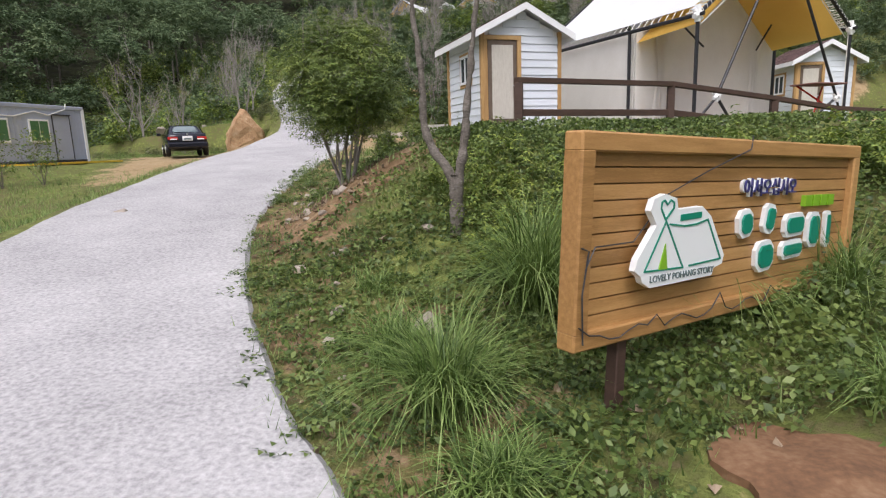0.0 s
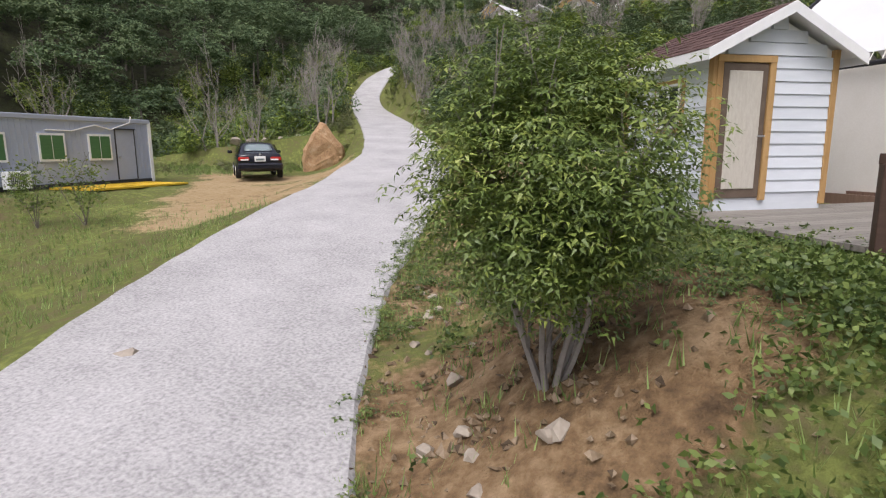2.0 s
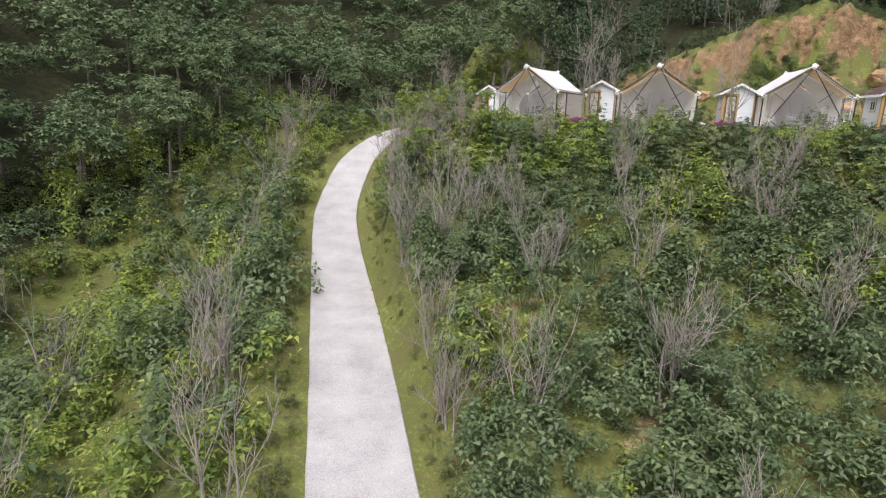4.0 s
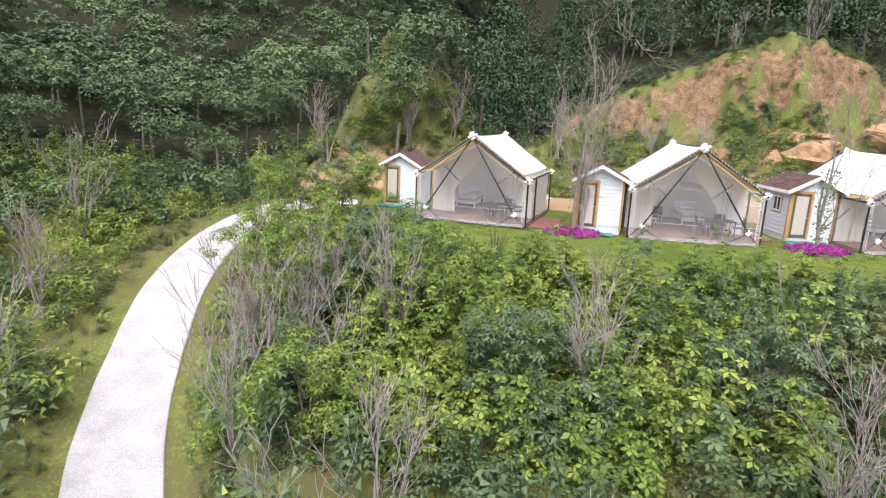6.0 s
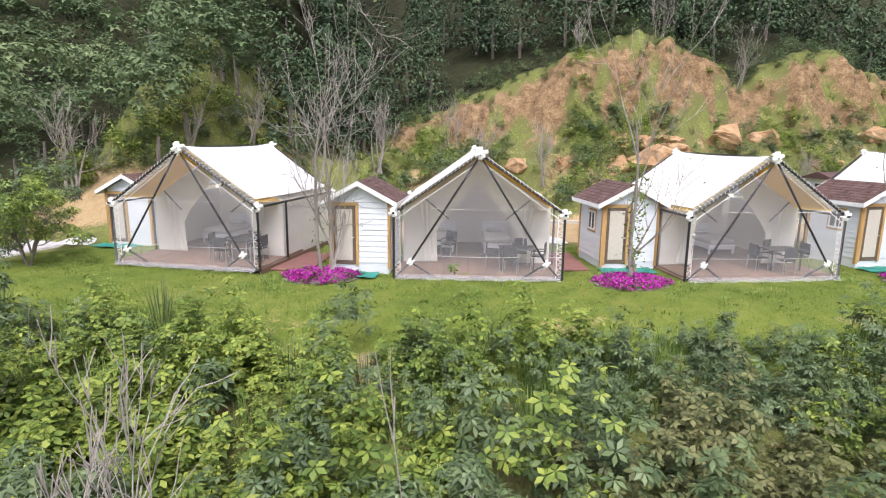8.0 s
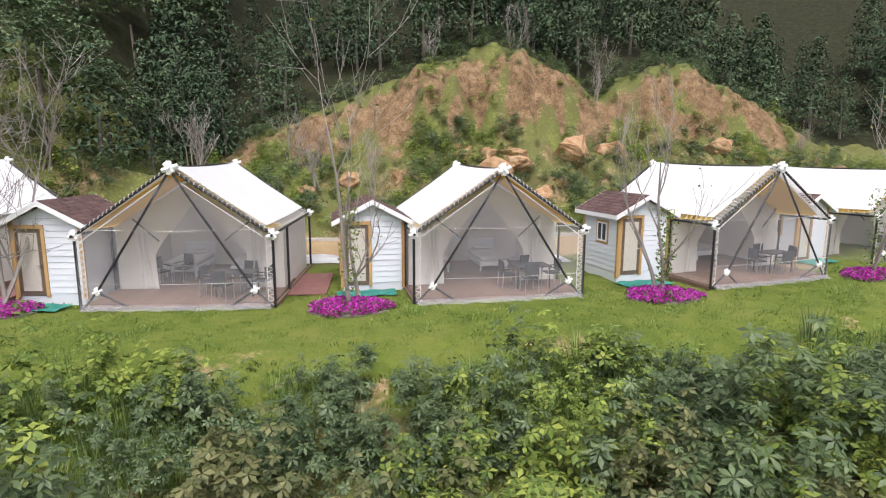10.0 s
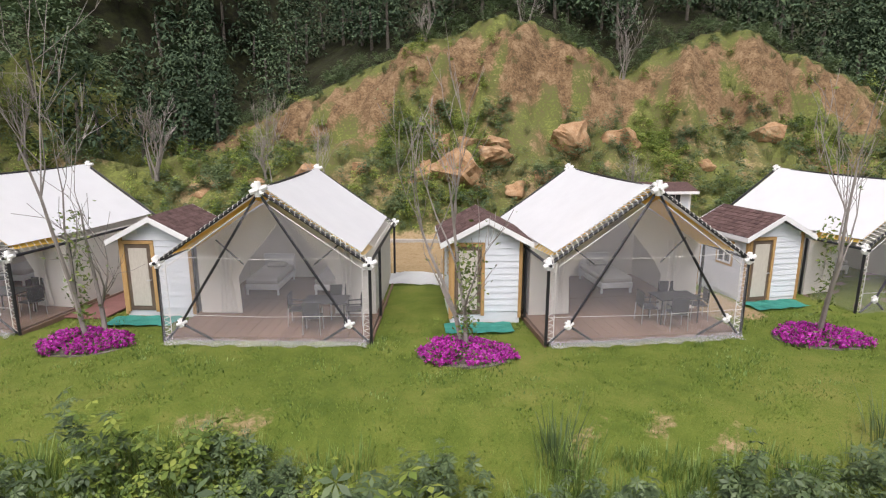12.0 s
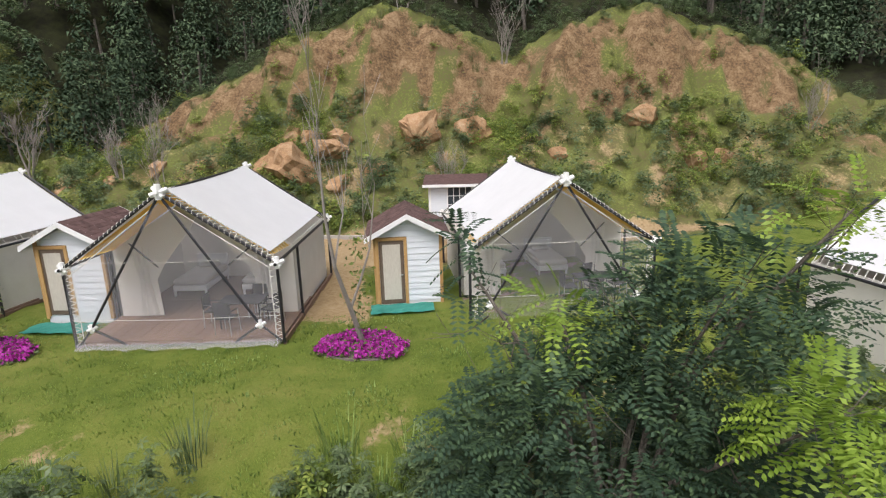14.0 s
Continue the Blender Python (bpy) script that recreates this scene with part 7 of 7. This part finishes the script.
# ---- bare trees of the slope, the lane and the bank ----
SLOPE_TREES = [(2.6, 6.0, 5.0), (-2.5, 8.5, 5.5), (7.5, 2.5, 5.5), (12.5, 6.0, 5.0), (5.0, 14.0, 5.0), (12.0, 14.5, 4.2), (-6.5, 12.5, 5.0), (0.5, 17.0, 4.5), (18.0, 10.0, 4.5), (22.5, 4.0, 5.0), (9.0, -2.5, 5.0), (15.5, -1.5, 4.5), (-9.0, 17.0, 5.0), (-10.0, 21.5, 5.0),
               (24.0, 13.0, 3.6), (-4.0, 3.0, 5.0), (-1.5, 11.0, 4.5), (0.6, 10.2, 4.0), (-4.6, 14.5, 4.6), (-6.0, 9.5, 5.0), (10.2, 12.4, 4.0), (11.4, 10.8, 4.2), (3.2, 0.5, 5.0), (-0.8, 0.2, 4.5), (6.2, 7.8, 4.5),
               (-10.4, 21.6, 4.4), (-7.9, 19.6, 4.2), (-8.9, 18.3, 4.6), (-6.4, 18.0, 4.0), (-11.2, 23.4, 4.4), (-7.2, 21.5, 3.8), (-5.2, 19.4, 4.0)]
for k, (x, y, h) in enumerate(SLOPE_TREES):
    x, y = beside_road(x, y)
    bare_tree(x, y, h, 1000 + k, "thin leafless tree among the slope shrubs", stems=4 + k % 3, radius=0.045, group="slope trees", depth=3, thin=0.010)
SIDE_TREES = [(-7.0, -8.5, 6.0), (-11.5, -7.0, 6.5), (-4.5, -5.0, 6.0), (-9.5, 1.5, 6.0), (-14.0, 5.0, 6.5), (-18.0, 0.0, 7.0), (-20.5, -12.0, 7.0), (-26.0, -14.0, 7.0), (-16.5, 12.5, 6.0), (-19.5, 20.0, 6.0), (-25.5, 33.0, 6.5), (-13.5, 41.5, 6.0), (-9.0, 45.0, 5.5), (-5.5, 46.5, 5.0), (-23.5, 27.0, 6.0), (2.0, 47.0, 5.0)]
for k, (x, y, h) in enumerate(SIDE_TREES):
    x, y = beside_road(x, y)
    bare_tree(x, y, h, 1100 + k, "leafless grey tree at the edge of the woods", stems=2 + k % 4, radius=0.075, group="woodland edge trees", depth=3, thin=0.012)
BANK_TREES = [(9.5, 46.0, 4.2), (13.5, 45.5, 4.0), (28.0, 57.0, 4.0), (33.0, 44.8, 3.6), (19.0, 55.5, 3.5), (7.0, 52.0, 4.0), (36.5, 56.5, 5.0), (58.0, 54.0, 4.0)]
for k, (x, y, h) in enumerate(BANK_TREES):
    x, y = bent(x, y)
    bare_tree(x, y, h, 1200 + k, "stunted leafless tree on the earth bank", stems=4, radius=0.045, group="bank trees", depth=3, thin=0.010)


def fronds(rng, centre, radii, n, length=0.55, pairs=8):
    """Feathered leaves drooping outwards over one lobe of a crown, as quads."""
    out = []
    for k in range(n):
        v = rng.normal(size=3)
        v /= np.linalg.norm(v)
        c = np.array(radii) * v * rng.uniform(0.5, 1.0) + centre
        way = v * (1, 1, 0.35) + rng.normal(size=3) * 0.55
        way /= np.linalg.norm(way)
        side = np.cross(way, (0, 0, 1.0))
        side /= np.linalg.norm(side) + 1e-9
        up = np.cross(side, way)
        size = length * rng.uniform(0.7, 1.2)
        for j in range(pairs):
            f = (j + 0.5) / pairs
            p = c + way * size * f - (0, 0, 0.30 * size * f * f)
            for sg in (-1, 1):
                ll = 0.125 * (1 - 0.45 * abs(f - 0.4)) * rng.uniform(0.85, 1.1)
                tip = p + side * sg * ll + way * 0.03 - up * 0.025
                mid = p + (tip - p) * 0.55
                out.append(np.stack([p, mid + way * 0.027, tip, mid - way * 0.027 + up * 0.006]))
    return np.concatenate(out)


def locust(x, y, z, lobes, seed):
    """A leafy tree with a limb into each lobe of its crown; the last shoots are fresh green."""
    rng = np.random.default_rng(seed)
    t = empty("locust_tree", Matrix.Translation((x, y, z)), "young locust tree with dark feathered leaves and fresh green shoots", "tree", "locust trees")
    bm = bmesh.new()
    for c, r, n, fresh in lobes:
        reach = Vector(c)
        tube(bm, [(0, 0, 0), reach * 0.35 + Vector((0, 0, 0.25 * reach.z)), reach * 0.75 + Vector((0, 0, 0.1 * reach.z)), reach], [0.06, 0.045, 0.028, 0.012], 6)
        for k in range(5):
            branch(bm, rng, reach * rng.uniform(0.6, 1.0), rng.normal(size=3), max(r) * 0.8, 0.014, 1, 0.3)
    part("trunk", bm, M_BARK, t)
    for name, want, mat, label in (("crown", False, M_LEAF_DARK, "dark blue-green feathered leaves"), ("fresh_foliage", True, M_LEAF_FRESH, "bright yellow-green feathered leaves")):
        got = [fronds(rng, c, r, n) for c, r, n, fresh in lobes if fresh == want]
        if got:
            ob = fast_mesh(name, np.concatenate(got), 4, mat)
            ob.parent, ob["kind"], ob["label"] = t, "stuff", label
    return t


z = ground(36.2, 24.6) - 0.2
locust(36.2, 24.6, z, [((-0.3, -0.3, 1.2 - z), (2.2, 1.5, 1.7), 820, False), ((-1.6, -0.3, 0.9 - z), (1.0, 0.9, 1.3), 200, False), ((1.3, 0.0, 3.4 - z), (1.4, 1.1, 0.95), 320, False), ((0.5, 0.2, 2.7 - z), (1.3, 1.0, 0.9), 260, False),
                       ((-2.1, 0.3, 3.6 - z), (0.22, 0.22, 0.9), 26, False), ((2.0, -1.5, 2.5 - z), (0.75, 0.5, 0.55), 100, True), ((2.6, 0.0, 4.5 - z), (0.9, 0.5, 0.28), 34, True), ((-0.8, -0.1, 3.15 - z), (0.5, 0.4, 0.3), 24, True), ((2.0, -0.2, 1.1 - z), (1.2, 0.8, 0.9), 170, False)], 31)
z = ground(34.3, 23.4) - 0.2
locust(34.3, 23.4, z, [((0, 0, 0.9), (1.3, 1.0, 0.8), 150, False)], 32)


def leafy_tree(x, y, h, w, seed, mat):
    """A small broad-leaved tree of layered compound leaves."""
    rng = np.random.default_rng(seed)
    t = empty("leafy_tree", Matrix.Translation((x, y, ground(x, y) - 0.15)), "young broad-leaved tree standing among the slope shrubs", "tree", "leafy trees")
    bm = bmesh.new()
    for k in range(3):
        branch(bm, rng, (0, 0, 0), (rng.normal() * 0.25, rng.normal() * 0.25, 1), h * 0.6, 0.05, 2, 0.35)
    part("trunk", bm, M_BARK, t)
    out = []
    for k in range(22):
        f = rng.uniform(0.3, 1.0)
        a, r = rng.uniform(0, 2 * np.pi), w / 2 * math.sqrt(rng.random()) * (1.15 - 0.6 * max(0, f - 0.5))
        rad = w * rng.uniform(0.12, 0.2)
        p, v = blob_points(rng, 30, (r * math.cos(a), r * math.sin(a), h * f), (rad, rad, rad * 0.6), 0.5)
        out.append(sprays(p, v, 0.2, 6, rng, 0.34))
    ob = fast_mesh("crown", np.concatenate(out), 3, mat)
    ob.parent, ob["kind"], ob["label"] = t, "stuff", "layered green compound leaves"
    return t


for k, (x, y, h, w) in enumerate(((-8.5, 20.5, 4.0, 3.2), (-6.2, 22.6, 3.4, 3.0), (-4.2, 20.2, 3.6, 3.2), (-9.5, 24.5, 3.4, 3.0), (-1.6, 18.0, 3.0, 2.8), (-11.0, 18.0, 3.6, 3.0), (-6.8, 16.5, 3.4, 3.0), (4.5, 17.6, 2.4, 2.6), (13.5, 18.0, 2.6, 3.0), (19.0, 16.5, 2.2, 2.6), (8.5, 3.0, 3.4, 3.0), (17.0, 5.0, 3.0, 3.0), (-12.5, 31.0, 4.0, 3.6), (-10.5, 33.0, 3.6, 3.4), (-13.2, 28.0, 4.0, 3.4), (-9.0, 30.5, 3.2, 3.2), (-14.2, 34.5, 3.0, 2.6))):
    x, y = beside_road(x, y, 4.2)
    leafy_tree(x, y, h, w, 1500 + k, (M_LEAF_BUSH, M_LEAF_BLUE)[k % 3 == 1])
